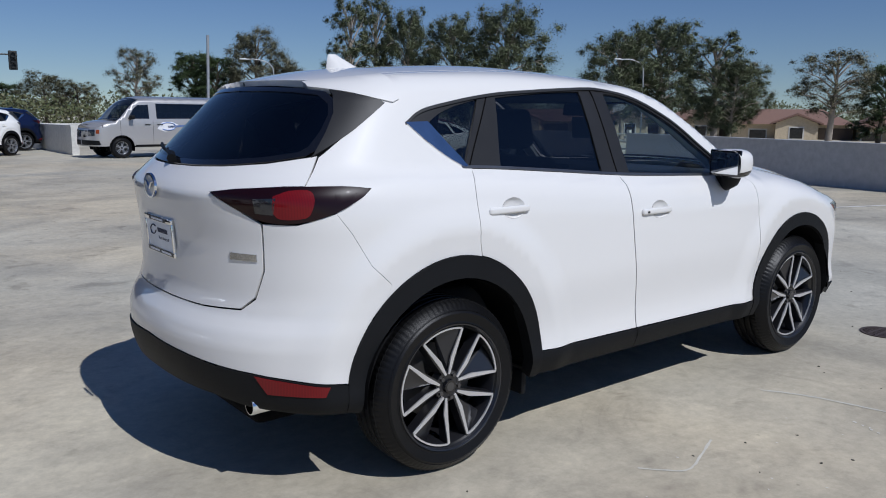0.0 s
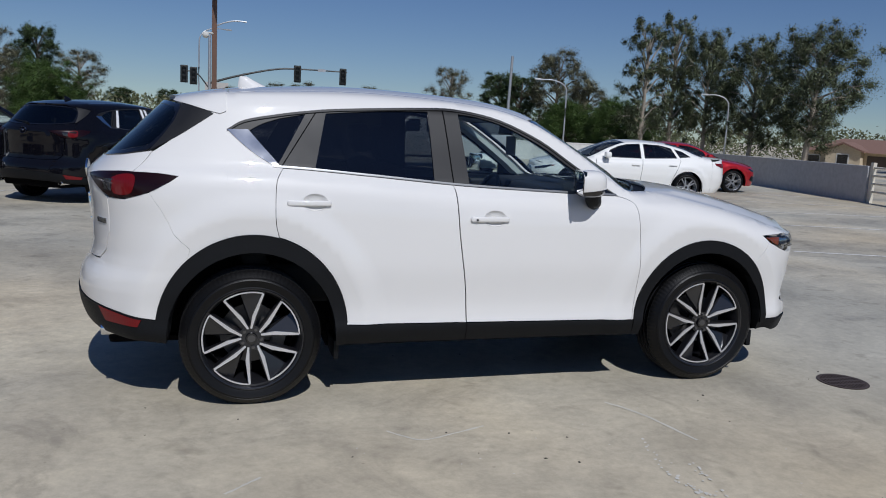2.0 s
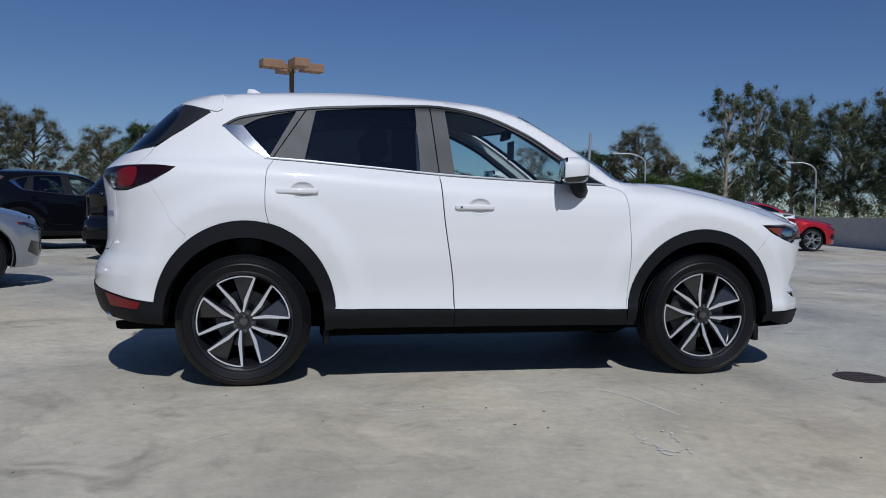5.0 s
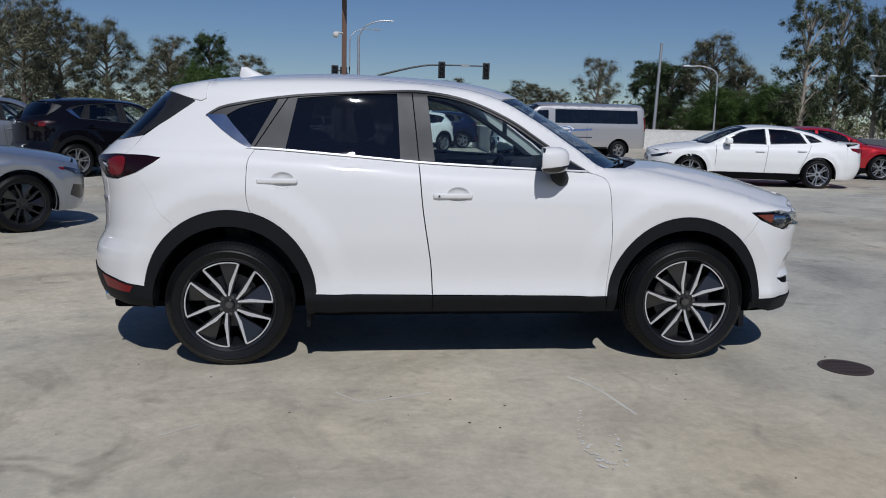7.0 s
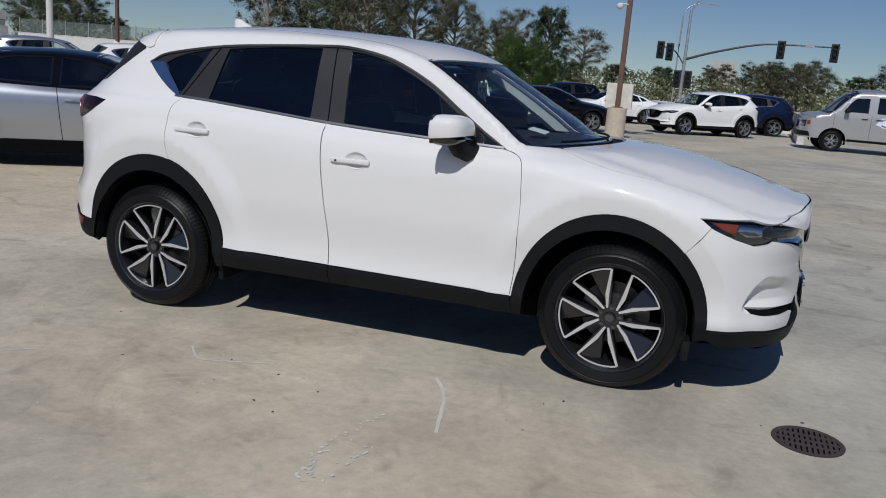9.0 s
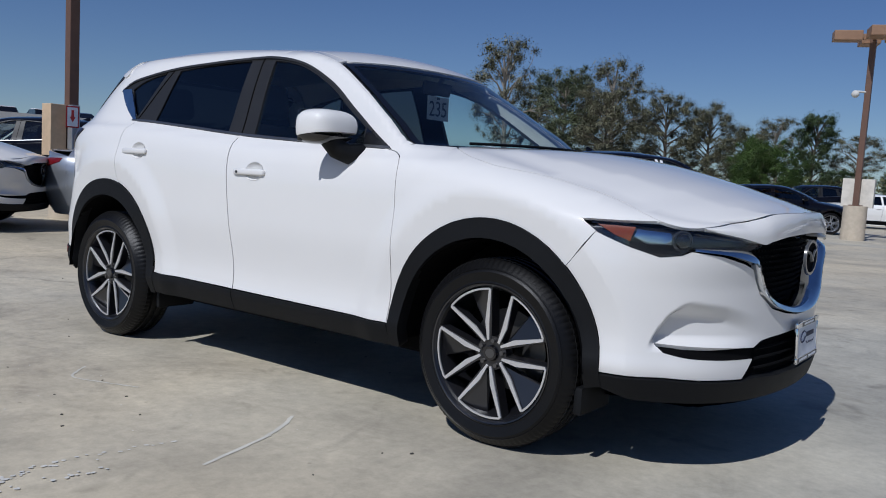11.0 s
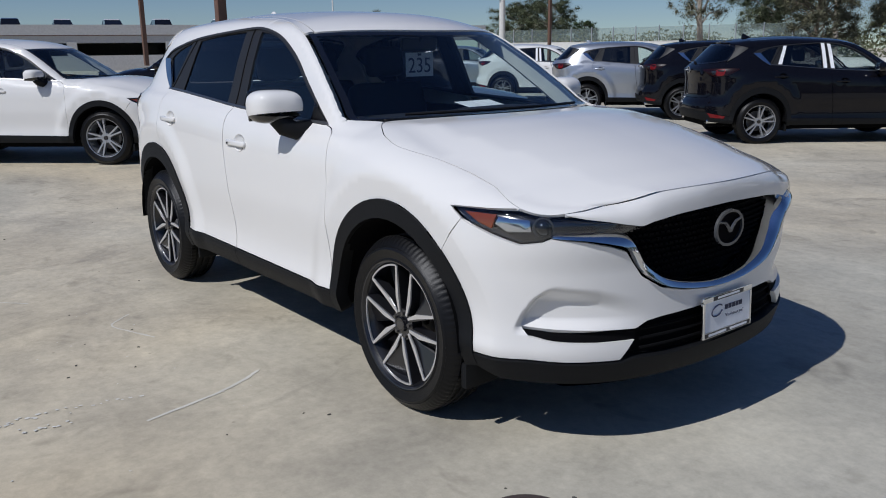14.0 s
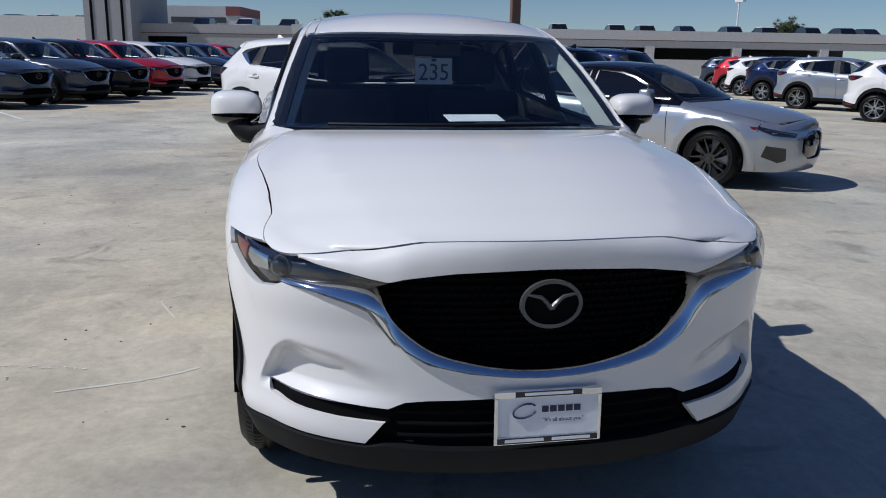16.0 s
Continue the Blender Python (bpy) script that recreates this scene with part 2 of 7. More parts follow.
SUV = dict(
    width=[(0.18, 0.845), (0.30, 0.875), (0.39, 0.903), (0.44, 0.896), (0.50, 0.892), (0.75, 0.909), (0.95, 0.906), (1.04, 0.895), (1.11, 0.868),
           (1.16, 0.815), (1.20, 0.797), (1.40, 0.722), (1.55, 0.655), (1.70, 0.575)],
    belt=[(-1.6, 1.248), (-1.2, 1.238), (-0.72, 1.203), (-0.2, 1.16), (0.265, 1.136), (0.78, 1.115)],
    nose=[(0.18, 2.18), (0.26, 2.235), (0.36, 2.255), (0.50, 2.245), (0.66, 2.245), (0.78, 2.26), (0.84, 2.258), (0.88, 2.24), (0.92, 2.19), (0.96, 2.11), (1.7, 2.10)],
    tail=[(0.22, -2.08), (0.30, -2.16), (0.37, -2.235), (0.50, -2.275), (0.58, -2.278), (0.64, -2.262), (0.72, -2.215), (0.80, -2.20), (0.95, -2.20), (1.08, -2.215), (1.16, -2.225),
          (1.21, -2.185), (1.28, -2.11), (1.60, -1.785), (1.75, -1.65)],
    crest=[(-2.0, 1.54), (-1.80, 1.572), (-1.35, 1.624), (-0.75, 1.645), (-0.39, 1.633), (-0.03, 1.598), (0.21, 1.536), (0.45, 1.405), (0.68, 1.248),
           (0.85, 1.140), (0.95, 1.137), (1.09, 1.128), (1.39, 1.068), (1.69, 0.992), (1.90, 0.928), (2.05, 0.90), (2.3, 0.895)],
    fillet=[(-2.0, 0.08), (-0.3, 0.09), (0.15, 0.03), (0.8, 0.025), (1.0, 0.12), (1.6, 0.14), (2.0, 0.06), (2.3, 0.05)],
    centre=[(-2.0, 1.550), (-1.80, 1.582), (-1.35, 1.662), (-0.75, 1.69), (-0.39, 1.678), (-0.03, 1.645), (0.21, 1.585), (0.45, 1.43), (0.68, 1.268),
            (0.85, 1.155), (0.95, 1.155), (1.09, 1.148), (1.39, 1.105), (1.69, 1.034), (1.90, 0.972), (2.05, 0.93), (2.3, 0.91)],
    bow=[(-2.0, -0.06), (-1.8, -0.05), (-1.2, 0.0), (-0.4, 0.02), (0.05, 0.10), (0.45, 0.17), (0.86, 0.25), (1.3, 0.20), (1.9, 0.19), (2.3, 0.12)],
    ends=(0.9, 6.0, 2.2, -1.0, 5.0, 2.2),
    flares=[(-1.338, 0.395, 0.487, 0.508), (1.328, 0.37, 0.474, 0.497)],
)


def suv_dent(u, v):
    """The scoop over the fog slot: a crisp leaning outer edge, a soft brow, running out towards the middle and down to the slot."""
    edge = np.interp(v, (0.44, 0.48, 0.53, 0.58, 0.615, 0.65), (0.905, 0.895, 0.868, 0.832, 0.79, 0.73))
    brow = np.interp(u, (0.45, 0.60, 0.75, 0.85), (0.575, 0.615, 0.632, 0.638))
    return 0.046 * ramp(0.36, 0.78, u) * ramp(0.0, 0.042, edge + 0.006 - u) * ramp(0.0, 0.075, brow - v) * ramp(0.446, 0.505, v)


def suv_fold(u, s):
    """The crease from the screen pillar to the inner end of each headlamp."""
    at = np.interp(u, (1.0, 1.2, 2.06), (0.93, 0.88, 0.60))
    return 0.016 * ramp(1.0, 1.3, u) * np.where(s < at, 0.75 + 0.25 * s / at, (1 - s) / (1 - at))


# ---- building tools ----
from mathutils.geometry import delaunay_2d_cdt


def mesh_object(name, verts, faces, material, parent=None, label="", normals=None, smooth=True):
    me = bpy.data.meshes.new(name)
    me.from_pydata([tuple(v) for v in verts], [], [tuple(f) for f in faces])
    mats = material if isinstance(material, (list, tuple)) else [material]
    for m in mats:
        me.materials.append(m)
    if smooth:
        me.polygons.foreach_set("use_smooth", [True] * len(me.polygons))
    if normals is not None:
        me.normals_split_custom_set_from_vertices([tuple(n) for n in normals])
    me.update()
    ob = new(name, me)
    ob.parent = parent
    if label:
        ob["label"] = label
    return ob


def part(name, bm, material, parent=None, label="", smooth=None):
    """Links a bmesh as one mesh object. smooth: degrees up to which edges are shaded smooth."""
    bmesh.ops.recalc_face_normals(bm, faces=bm.faces)
    me = bpy.data.meshes.new(name)
    bm.to_mesh(me)
    bm.free()
    for m in material if isinstance(material, (list, tuple)) else [material]:
        me.materials.append(m)
    if smooth:
        me.polygons.foreach_set("use_smooth", [True] * len(me.polygons))
        me.set_sharp_from_angle(angle=radians(smooth))
    ob = new(name, me)
    ob.parent = parent
    if label:
        ob["label"] = label
    return ob


def empty(name, m=Matrix(), label="", category="", group="", kind=""):
    ob = new(name)
    ob.empty_display_size = 0.2
    ob.matrix_world = m
    return tagged(ob, label, category, group, kind)


def box(bm, x0, x1, y0, y1, z0, z1, bevel=0.0, segs=2, m=None):
    """A box with rounded edges, added to bm."""
    made = bmesh.ops.create_cube(bm, size=1)["verts"]
    for v in made:
        v.co = Vector((x0 + (v.co.x + 0.5) * (x1 - x0), y0 + (v.co.y + 0.5) * (y1 - y0), z0 + (v.co.z + 0.5) * (z1 - z0)))
    if bevel:
        edges = list({e for v in made for e in v.link_edges})
        out = bmesh.ops.bevel(bm, geom=edges, offset=bevel, segments=segs, profile=0.6, affect="EDGES")
        made = list({v for f in out["faces"] for v in f.verts} | {v for v in made if v.is_valid})
    if m is not None:
        bmesh.ops.transform(bm, matrix=m, verts=made)
    return bm


def rod(bm, a, b, r0, r1=None, segs=12, caps=True):
    a, b = Vector(a), Vector(b)
    turn = (b - a).to_track_quat("Z", "Y").to_matrix().to_4x4()
    bmesh.ops.create_cone(bm, cap_ends=caps, segments=segs, radius1=r0, radius2=r0 if r1 is None else r1, depth=(b - a).length,
                          matrix=Matrix.Translation((a + b) / 2) @ turn)
    return bm


def tube(bm, path, r, segs=8):
    """A bent pipe along a path, with mitred rings."""
    path = [Vector(p) for p in path]
    rings = []
    for i, p in enumerate(path):
        way = (path[min(i + 1, len(path) - 1)] - path[max(i - 1, 0)]).normalized()
        q = way.to_track_quat("Z", "Y").to_matrix()
        rr = r(i / max(1, len(path) - 1)) if callable(r) else r
        rings.append([bm.verts.new(p + q @ Vector((rr * math.cos(k * math.tau / segs), rr * math.sin(k * math.tau / segs), 0))) for k in range(segs)])
    for a, b in zip(rings, rings[1:]):
        for k in range(segs):
            bm.faces.new((a[k], a[(k + 1) % segs], b[(k + 1) % segs], b[k]))
    bm.faces.new(rings[0][::-1])
    bm.faces.new(rings[-1])
    return bm


def turned(bm, profile, segs=64, wave=None):
    """Revolves (radius, y) pairs about the y axis. wave(i, k): factor on the radius."""
    rings = []
    for k in range(segs):
        a = k * math.tau / segs
        rings.append([bm.verts.new((r * (wave(i, k) if wave else 1) * math.cos(a), y, r * (wave(i, k) if wave else 1) * math.sin(a))) for i, (r, y) in enumerate(profile)])
    for k in range(segs):
        a, b = rings[k], rings[(k + 1) % segs]
        for i in range(len(profile) - 1):
            bm.faces.new((a[i], a[i + 1], b[i + 1], b[i]))
    return bm


def prism(bm, outline, y0, y1):
    """A plate with that (x, z) outline from y0 to y1."""
    lo, hi = [bm.verts.new((x, y0, z)) for x, z in outline], [bm.verts.new((x, y1, z)) for x, z in outline]
    n = len(outline)
    bm.faces.new(lo)
    bm.faces.new(hi[::-1])
    for i in range(n):
        bm.faces.new((lo[i], hi[i], hi[(i + 1) % n], lo[(i + 1) % n]))
    return bm


def rounded(pts, n=6):
    """A smooth open run through points."""
    p = np.array(pts, float)
    ext = np.r_[[2 * p[0] - p[1]], p, [2 * p[-1] - p[-2]]]
    out = []
    for i in range(1, len(ext) - 2):
        a, b, c, d = ext[i - 1:i + 3]
        for t in np.arange(n) / n:
            out.append(0.5 * (2 * b + (c - a) * t + (2 * a - 5 * b + 4 * c - d) * t * t + (3 * b - a - 3 * c + d) * t ** 3))
    out.append(p[-1])
    return np.array(out)


def arc(cx, cz, rx, rz, a0, a1, n=24):
    a = np.radians(np.linspace(a0, a1, n))
    return np.c_[cx + rx * np.cos(a), cz + rz * np.sin(a)]


def joined(*runs):
    return np.concatenate([np.atleast_2d(np.asarray(r, float)) for r in runs])


def mirrored(run):
    """A run from the middle outwards, completed on the other side into a closed outline."""
    run = np.asarray(run, float)
    return np.r_[run, run[::-1] * (-1, 1)]


def _dense(poly, step):
    out = []
    for a, b in zip(poly, np.roll(poly, -1, 0)):
        n = max(1, int(math.ceil(np.linalg.norm(b - a) / step)))
        if np.linalg.norm(b - a) > 1e-7:
            out += [a + (b - a) * i / n for i in range(n)]
    return np.array(out)


def _shrunk(poly, gap):
    area = np.sum(poly[:, 0] * np.roll(poly[:, 1], -1) - np.roll(poly[:, 0], -1) * poly[:, 1])
    t = np.roll(poly, -1, 0) - np.roll(poly, 1, 0)
    t /= np.maximum(np.linalg.norm(t, axis=1), 1e-9)[:, None]
    return poly + gap * np.sign(area) * np.c_[-t[:, 1], t[:, 0]]


def _inside(poly, pts):
    x, y = pts[:, 0:1], pts[:, 1:2]
    ax, ay = poly[:, 0], poly[:, 1]
    bx, by = np.roll(ax, -1), np.roll(ay, -1)
    cross = ((ay > y) != (by > y)) & (x < (bx - ax) * (y - ay) / np.where(by == ay, 1e-12, by - ay) + ax)
    return cross.sum(1) % 2 == 1


def panel(name, parent, material, surf, outline, holes=(), gap=0.002, step=0.035, off=0.0, depth=0.014, flip=False, label="", scale=1.0, inner=None):
    """A sheet of the skin: an outline in the two numbers of surf, cut out with holes, with rims that turn inwards."""
    k = np.array([1.0, scale])
    loops = [_dense(_shrunk(_dense(np.asarray(outline, float) * k, step * 0.6), gap), step)]
    loops += [_shrunk(_dense(np.asarray(h, float) * k, step * 0.6), -gap) for h in holes]
    lo, hi = loops[0].min(0), loops[0].max(0)
    grid = np.stack(np.meshgrid(np.arange(lo[0], hi[0], step), np.arange(lo[1], hi[1], step)), -1).reshape(-1, 2)
    grid[:, 0] += (np.round((grid[:, 1] - lo[1]) / step) % 2) * step * 0.5
    keep = _inside(loops[0], grid)
    for h in loops[1:]:
        keep &= ~_inside(h, grid)
    edge = np.concatenate(loops)
    grid = grid[keep]
    if len(grid):
        near = np.array([np.min((edge[:, 0] - g[0]) ** 2 + (edge[:, 1] - g[1]) ** 2) for g in grid])
        grid = grid[near > (0.45 * step) ** 2]
    pts = np.concatenate([edge, grid]) if len(grid) else edge
    edges, start = [], 0
    for l in loops:
        edges += [(start + i, start + (i + 1) % len(l)) for i in range(len(l))]
        start += len(l)
    vs, _, fs, *_ = delaunay_2d_cdt([Vector(p) for p in pts], edges, [], 0, 1e-7)
    vs = np.array([tuple(v) for v in vs])
    tri = np.array([f for f in fs if len(f) == 3])
    mid = vs[tri].mean(1)
    ok = _inside(loops[0], mid)
    for h in loops[1:]:
        ok &= ~_inside(h, mid)
    tri = tri[ok]
    uv = vs / k
    e = 2e-3
    p = surf(uv[:, 0], uv[:, 1])
    du = surf(uv[:, 0] + e, uv[:, 1]) - surf(uv[:, 0] - e, uv[:, 1])
    dv = surf(uv[:, 0], uv[:, 1] + e) - surf(uv[:, 0], uv[:, 1] - e)
    n = np.cross(du, dv)
    n /= np.maximum(np.linalg.norm(n, axis=1), 1e-9)[:, None]
    heart = np.stack([p[:, 0] * 0.75, 0 * p[:, 1], 0.55 + 0 * p[:, 2]], -1)
    n *= np.sign(np.sum(n * (p - heart), 1))[:, None] + (np.sum(n * (p - heart), 1) == 0)[:, None]
    p = p + n * off
    if flip:
        p, n = p * (1, -1, 1), n * (1, -1, 1)
    a, b, c = p[tri[:, 0]], p[tri[:, 1]], p[tri[:, 2]]
    back = np.sum(np.cross(b - a, c - a) * n[tri[:, 0]], 1) < 0
    tri[back] = tri[back][:, ::-1]
    count = {}
    for f in tri:
        for i in range(3):
            q = (f[i], f[(i + 1) % 3])
            count[q] = 1
    rim = [q for q in count if (q[1], q[0]) not in count]
    verts, normals, faces = list(p), list(n), [tuple(f) for f in tri]
    if depth:
        at = {}
        for q in rim:
            for v in q:
                if v not in at:
                    at[v] = len(verts)
                    verts += [p[v] - n[v] * 0.0004, p[v] - n[v] * depth]
                    normals += [n[v] * 0.2, n[v] * 0.2]
        for q in rim:
            t = p[q[1]] - p[q[0]]
            o = np.cross(t, n[q[0]])
            o /= max(np.linalg.norm(o), 1e-9)
            for v in q:
                normals[at[v]] = normals[at[v]] + o
                normals[at[v] + 1] = normals[at[v] + 1] + o
            faces.append((q[1], q[0], at[q[0]], at[q[1]]))
            faces.append((at[q[1]], at[q[0]], at[q[0]] + 1, at[q[1]] + 1))
        normals = [v / max(np.linalg.norm(v), 1e-9) for v in normals]
    return mesh_object(name, verts, faces, material, parent, label, normals)


def sheet(name, parent, material, rows, label="", flip=False):
    """A smooth skin through rows of points."""
    g = np.array(rows, float)
    if flip:
        g = g * (1, -1, 1)
    r, c = g.shape[:2]
    faces = [(i * c + j, i * c + j + 1, (i + 1) * c + j + 1, (i + 1) * c + j) for i in range(r - 1) for j in range(c - 1)]
    bm = bmesh.new()
    vs = [bm.verts.new(v) for v in g.reshape(-1, 3)]
    for f in faces:
        if len({tuple(vs[i].co.to_tuple(5)) for i in f}) == 4:
            bm.faces.new([vs[i] for i in (f if not flip else f[::-1])])
    return part(name, bm, material, parent, label, smooth=60)


def lettering(name, text, size, m, material, parent=None, depth=0.001, label="", wide=1.0):
    """Raised letters in the built-in font, centred, in the xy plane of m."""
    cu = bpy.data.curves.new(name, "FONT")
    cu.body, cu.size, cu.align_x, cu.align_y, cu.extrude, cu.resolution_u = text, size, "CENTER", "CENTER", depth, 3
    ob = new(name, cu)
    me = bpy.data.meshes.new_from_object(ob.evaluated_get(bpy.context.evaluated_depsgraph_get()))
    bpy.data.objects.remove(ob)
    me.transform(m @ Matrix.Diagonal((wide, 1, 1, 1)))
    me.materials.append(material)
    out = new(name, me)
    out.parent = parent
    if label:
        out["label"] = label
    return out


# ---- wheels: axle along y, outer face towards -y, centre at the origin ----
def tyre_mesh(r, rim, wide, segs=120):
    h = wide / 2
    m_ = (r + rim) / 2
    prof = [(rim - 0.012, h - 0.02), (rim + 0.004, h - 0.004), (rim + 0.010, h + 0.001), (rim + 0.016, h - 0.001), (rim + 0.03, h + 0.004), (m_ - 0.004, h + 0.008), (m_, h + 0.0095), (m_ + 0.004, h + 0.0075), (r - 0.042, h + 0.002), (r - 0.040, h + 0.0035), (r - 0.035, h - 0.003), (r - 0.014, h - 0.018), (r - 0.003, h - 0.04)]
    tread = []
    for a in np.linspace(h - 0.05, -(h - 0.05), 4):
        tread += [(r, a + 0.012), (r, a - 0.010), (r - 0.008, a - 0.012), (r - 0.008, a - 0.016)]
    side = [(q, -y) for q, y in prof[::-1]]
    full = prof + tread[:-2] + side
    bm = bmesh.new()
    turned(bm, full, segs, wave=lambda i, k: (1 - 0.008 * (k % 4 == 0)) if i in (11, 12, 13, 14, len(full) - 12, len(full) - 13, len(full) - 14, len(full) - 15) else 1)
    return bm


def wheel(parent, centre, flip=False, turn=0.0, style="wedge", r=0.365, rim=0.252, wide=0.225, detail=True, label=""):
    """A wheel with tyre, rim, spokes, cap, nuts and brake as parts of one child of the car."""
    m = pose(*centre, 0, 0, 180 if flip else 0)
    root = empty("wheel")
    root.parent = parent
    root.matrix_local = m
    if label:
        root["label"] = label
    key = (style, r, rim, wide, detail, round(turn, 3))
    if key in WHEEL_CACHE:
        for ob in WHEEL_CACHE[key]:
            c = new(ob.name.split(".")[0], ob.data)
            c.parent = root
        return root
    made = [part("tyre", tyre_mesh(r, rim, wide, 360 if detail else 64), RUBBER, root, "black rubber tyre", smooth=35)]
    out = -wide / 2 + 0.012
    face, dark = (MACHINED, RIM_DARK) if style in ("wedge", "dark") else (RIM_SILVER, RIM_SILVER)
    bm = bmesh.new()
    turned(bm, [(rim, out - 0.004), (rim + 0.008, out - 0.008), (rim + 0.006, out - 0.014), (rim + 0.001, out - 0.012), (rim - 0.006, out + 0.003), (rim - 0.012, out + 0.01), (rim - 0.03, out + 0.10), (rim - 0.03, wide / 2)], 72)
    made.append(part("rim", bm, dark, root, smooth=40))
    bm = bmesh.new()
    turned(bm, [(0.03, 0.03), (0.16, 0.03), (0.16, 0.045), (0.03, 0.045)], 48)
    made.append(part("brake_disc", bm, STEEL, root, smooth=30))
    bm = bmesh.new()
    turned(bm, [(0.02, 0.075), (rim - 0.03, 0.075)], 48)
    made.append(part("backing_plate", bm, DARK, root))
    if detail:
        bm = bmesh.new()
        prism(bm, list(arc(0, 0, 0.185, 0.185, -35, 30, 10)) + list(arc(0, 0, 0.115, 0.115, 30, -35, 10)), 0.005, 0.06)
        made.append(part("brake_caliper", bm, STEEL, root))
    # spokes
    n = 5 if style in ("wedge", "dark", "twin") else 8
    dark_bm, face_bm = bmesh.new(), bmesh.new()

    def bar(bm, a0, a1, r0, r1, w0, w1, y0, y1, deep0, deep1):
        p0, p1 = Vector((r0 * math.cos(a0), 0, r0 * math.sin(a0))), Vector((r1 * math.cos(a1), 0, r1 * math.sin(a1)))
        q = (p1 - p0).normalized()
        s = Vector((-q.z, 0, q.x))
        vs = []
        for p, w, y, d in ((p0, w0, y0, deep0), (p1, w1, y1, deep1)):
            vs.append([bm.verts.new(p + s * (w * k) + Vector((0, yy, 0))) for k, yy in ((-1, y), (1, y), (1.35, y + d), (-1.35, y + d))])
        for i in range(4):
            bm.faces.new((vs[0][i], vs[0][(i + 1) % 4], vs[1][(i + 1) % 4], vs[1][i]))
        bm.faces.new(vs[0][::-1])
        bm.faces.new(vs[1])

    cap_y = out + 0.012
    for i in range(n):
        a = math.radians(turn) + i * math.tau / n
        if style in ("wedge", "dark"):
            half = math.radians(24)
            for s in (-1, 1):
                bar(dark_bm, a + s * 0.15, a + s * half, 0.045, rim - 0.004, 0.010, 0.008, cap_y + 0.0035, out + 0.0035, 0.05, 0.045)
            ribbon = [(0.052, a - 0.15, 0.0048), (0.12, a - 0.285, 0.0092), (rim - 0.016, a - half, 0.0052)]
            ribbon += [(rim - 0.014, a + half * k, 0.0036) for k in np.linspace(-0.94, 0.94, 11)]
            ribbon += [(rim - 0.016, a + half, 0.0052), (0.12, a + 0.285, 0.0098), (0.052, a + 0.15, 0.0048)]
            pts = np.array([(q * math.cos(w), q * math.sin(w)) for q, w, _ in ribbon])
            d = np.gradient(pts, axis=0)
            nrm = np.c_[-d[:, 1], d[:, 0]] / np.linalg.norm(d, axis=1)[:, None]
            edge_bm = bmesh.new()
            rings = []
            for (q, w, wd), p, nn in zip(ribbon, pts, nrm):
                y = cap_y + (out - cap_y) * (q - 0.045) / (rim - 0.049) - 0.001
                rings.append([edge_bm.verts.new((p[0] + k * wd * nn[0], yy, p[1] + k * wd * nn[1])) for k, yy in ((-1, y), (1, y), (1.1, y + 0.006), (-1.1, y + 0.006))])
            for r0, r1 in zip(rings, rings[1:]):
                for j in range(4):
                    edge_bm.faces.new((r0[j], r0[(j + 1) % 4], r1[(j + 1) % 4], r1[j]))
            edge_bm.faces.new(rings[0][::-1])
            edge_bm.faces.new(rings[-1])
            made.append(part("spoke_edge", edge_bm, face if style == "wedge" else RIM_DARK, root, "bright machined spoke edge" if style == "wedge" else ""))
            # sloped flank that fills half of each wedge
            a0, a1 = a - half * 0.98, a + half * 0.15
            lo = [Vector((0.07 * math.cos(a - 0.2), cap_y + 0.012, 0.07 * math.sin(a - 0.2))), Vector(((rim - 0.01) * math.cos(a0), out + 0.006, (rim - 0.01) * math.sin(a0))),
                  Vector(((rim - 0.012) * math.cos(a1), out + 0.045, (rim - 0.012) * math.sin(a1))), Vector((0.075 * math.cos(a), cap_y + 0.03, 0.075 * math.sin(a)))]
            f = [dark_bm.verts.new(v) for v in lo]
            dark_bm.faces.new(f)
            g = [dark_bm.verts.new(v + Vector((0, 0.012, 0))) for v in lo]
            dark_bm.faces.new(g[::-1])
            for j in range(4):
                dark_bm.faces.new((f[j], g[j], g[(j + 1) % 4], f[(j + 1) % 4]))
        else:
            for s in (-1, 1):
                bar(face_bm, a + s * 0.16, a + s * 0.17, 0.045, rim - 0.003, 0.012, 0.010, cap_y, out + 0.003, 0.04, 0.035)
    bmesh.ops.create_cone(dark_bm, cap_ends=True, segments=32, radius1=0.062, radius2=0.066, depth=0.05, matrix=pose(0, cap_y + 0.03, 0, 90))
    made.append(part("spoke_frame", dark_bm if style in ("wedge", "dark") else face_bm, dark, root))
    if style in ("wedge", "dark"):
        face_bm.free()
    else:
        made.append(part("hub", dark_bm, dark, root))
    bm = bmesh.new()
    bmesh.ops.create_cone(bm, cap_ends=True, segments=28, radius1=0.031, radius2=0.027, depth=0.012, matrix=pose(0, cap_y - 0.003, 0, 90))
    made.append(part("centre_cap", bm, BLACK_GLOSS, root, smooth=30))
    if detail:
        bm = bmesh.new()
        prism(bm, list(arc(0, 0, 0.020, 0.018, 0, 360, 22))[:-1], cap_y - 0.0105, cap_y - 0.0085)
        made.append(part("cap_emblem", bm, STEEL, root))
        for i in range(5):
            a = math.radians(turn + 36) + i * math.tau / 5
            bm = bmesh.new()
            bmesh.ops.create_cone(bm, cap_ends=True, segments=6, radius1=0.0105, radius2=0.009, depth=0.022, matrix=pose(0.050 * math.cos(a), cap_y + 0.004, 0.050 * math.sin(a), 90))
            made.append(part("lug_nut", bm, STEEL, root))
    WHEEL_CACHE[key] = made
    return root


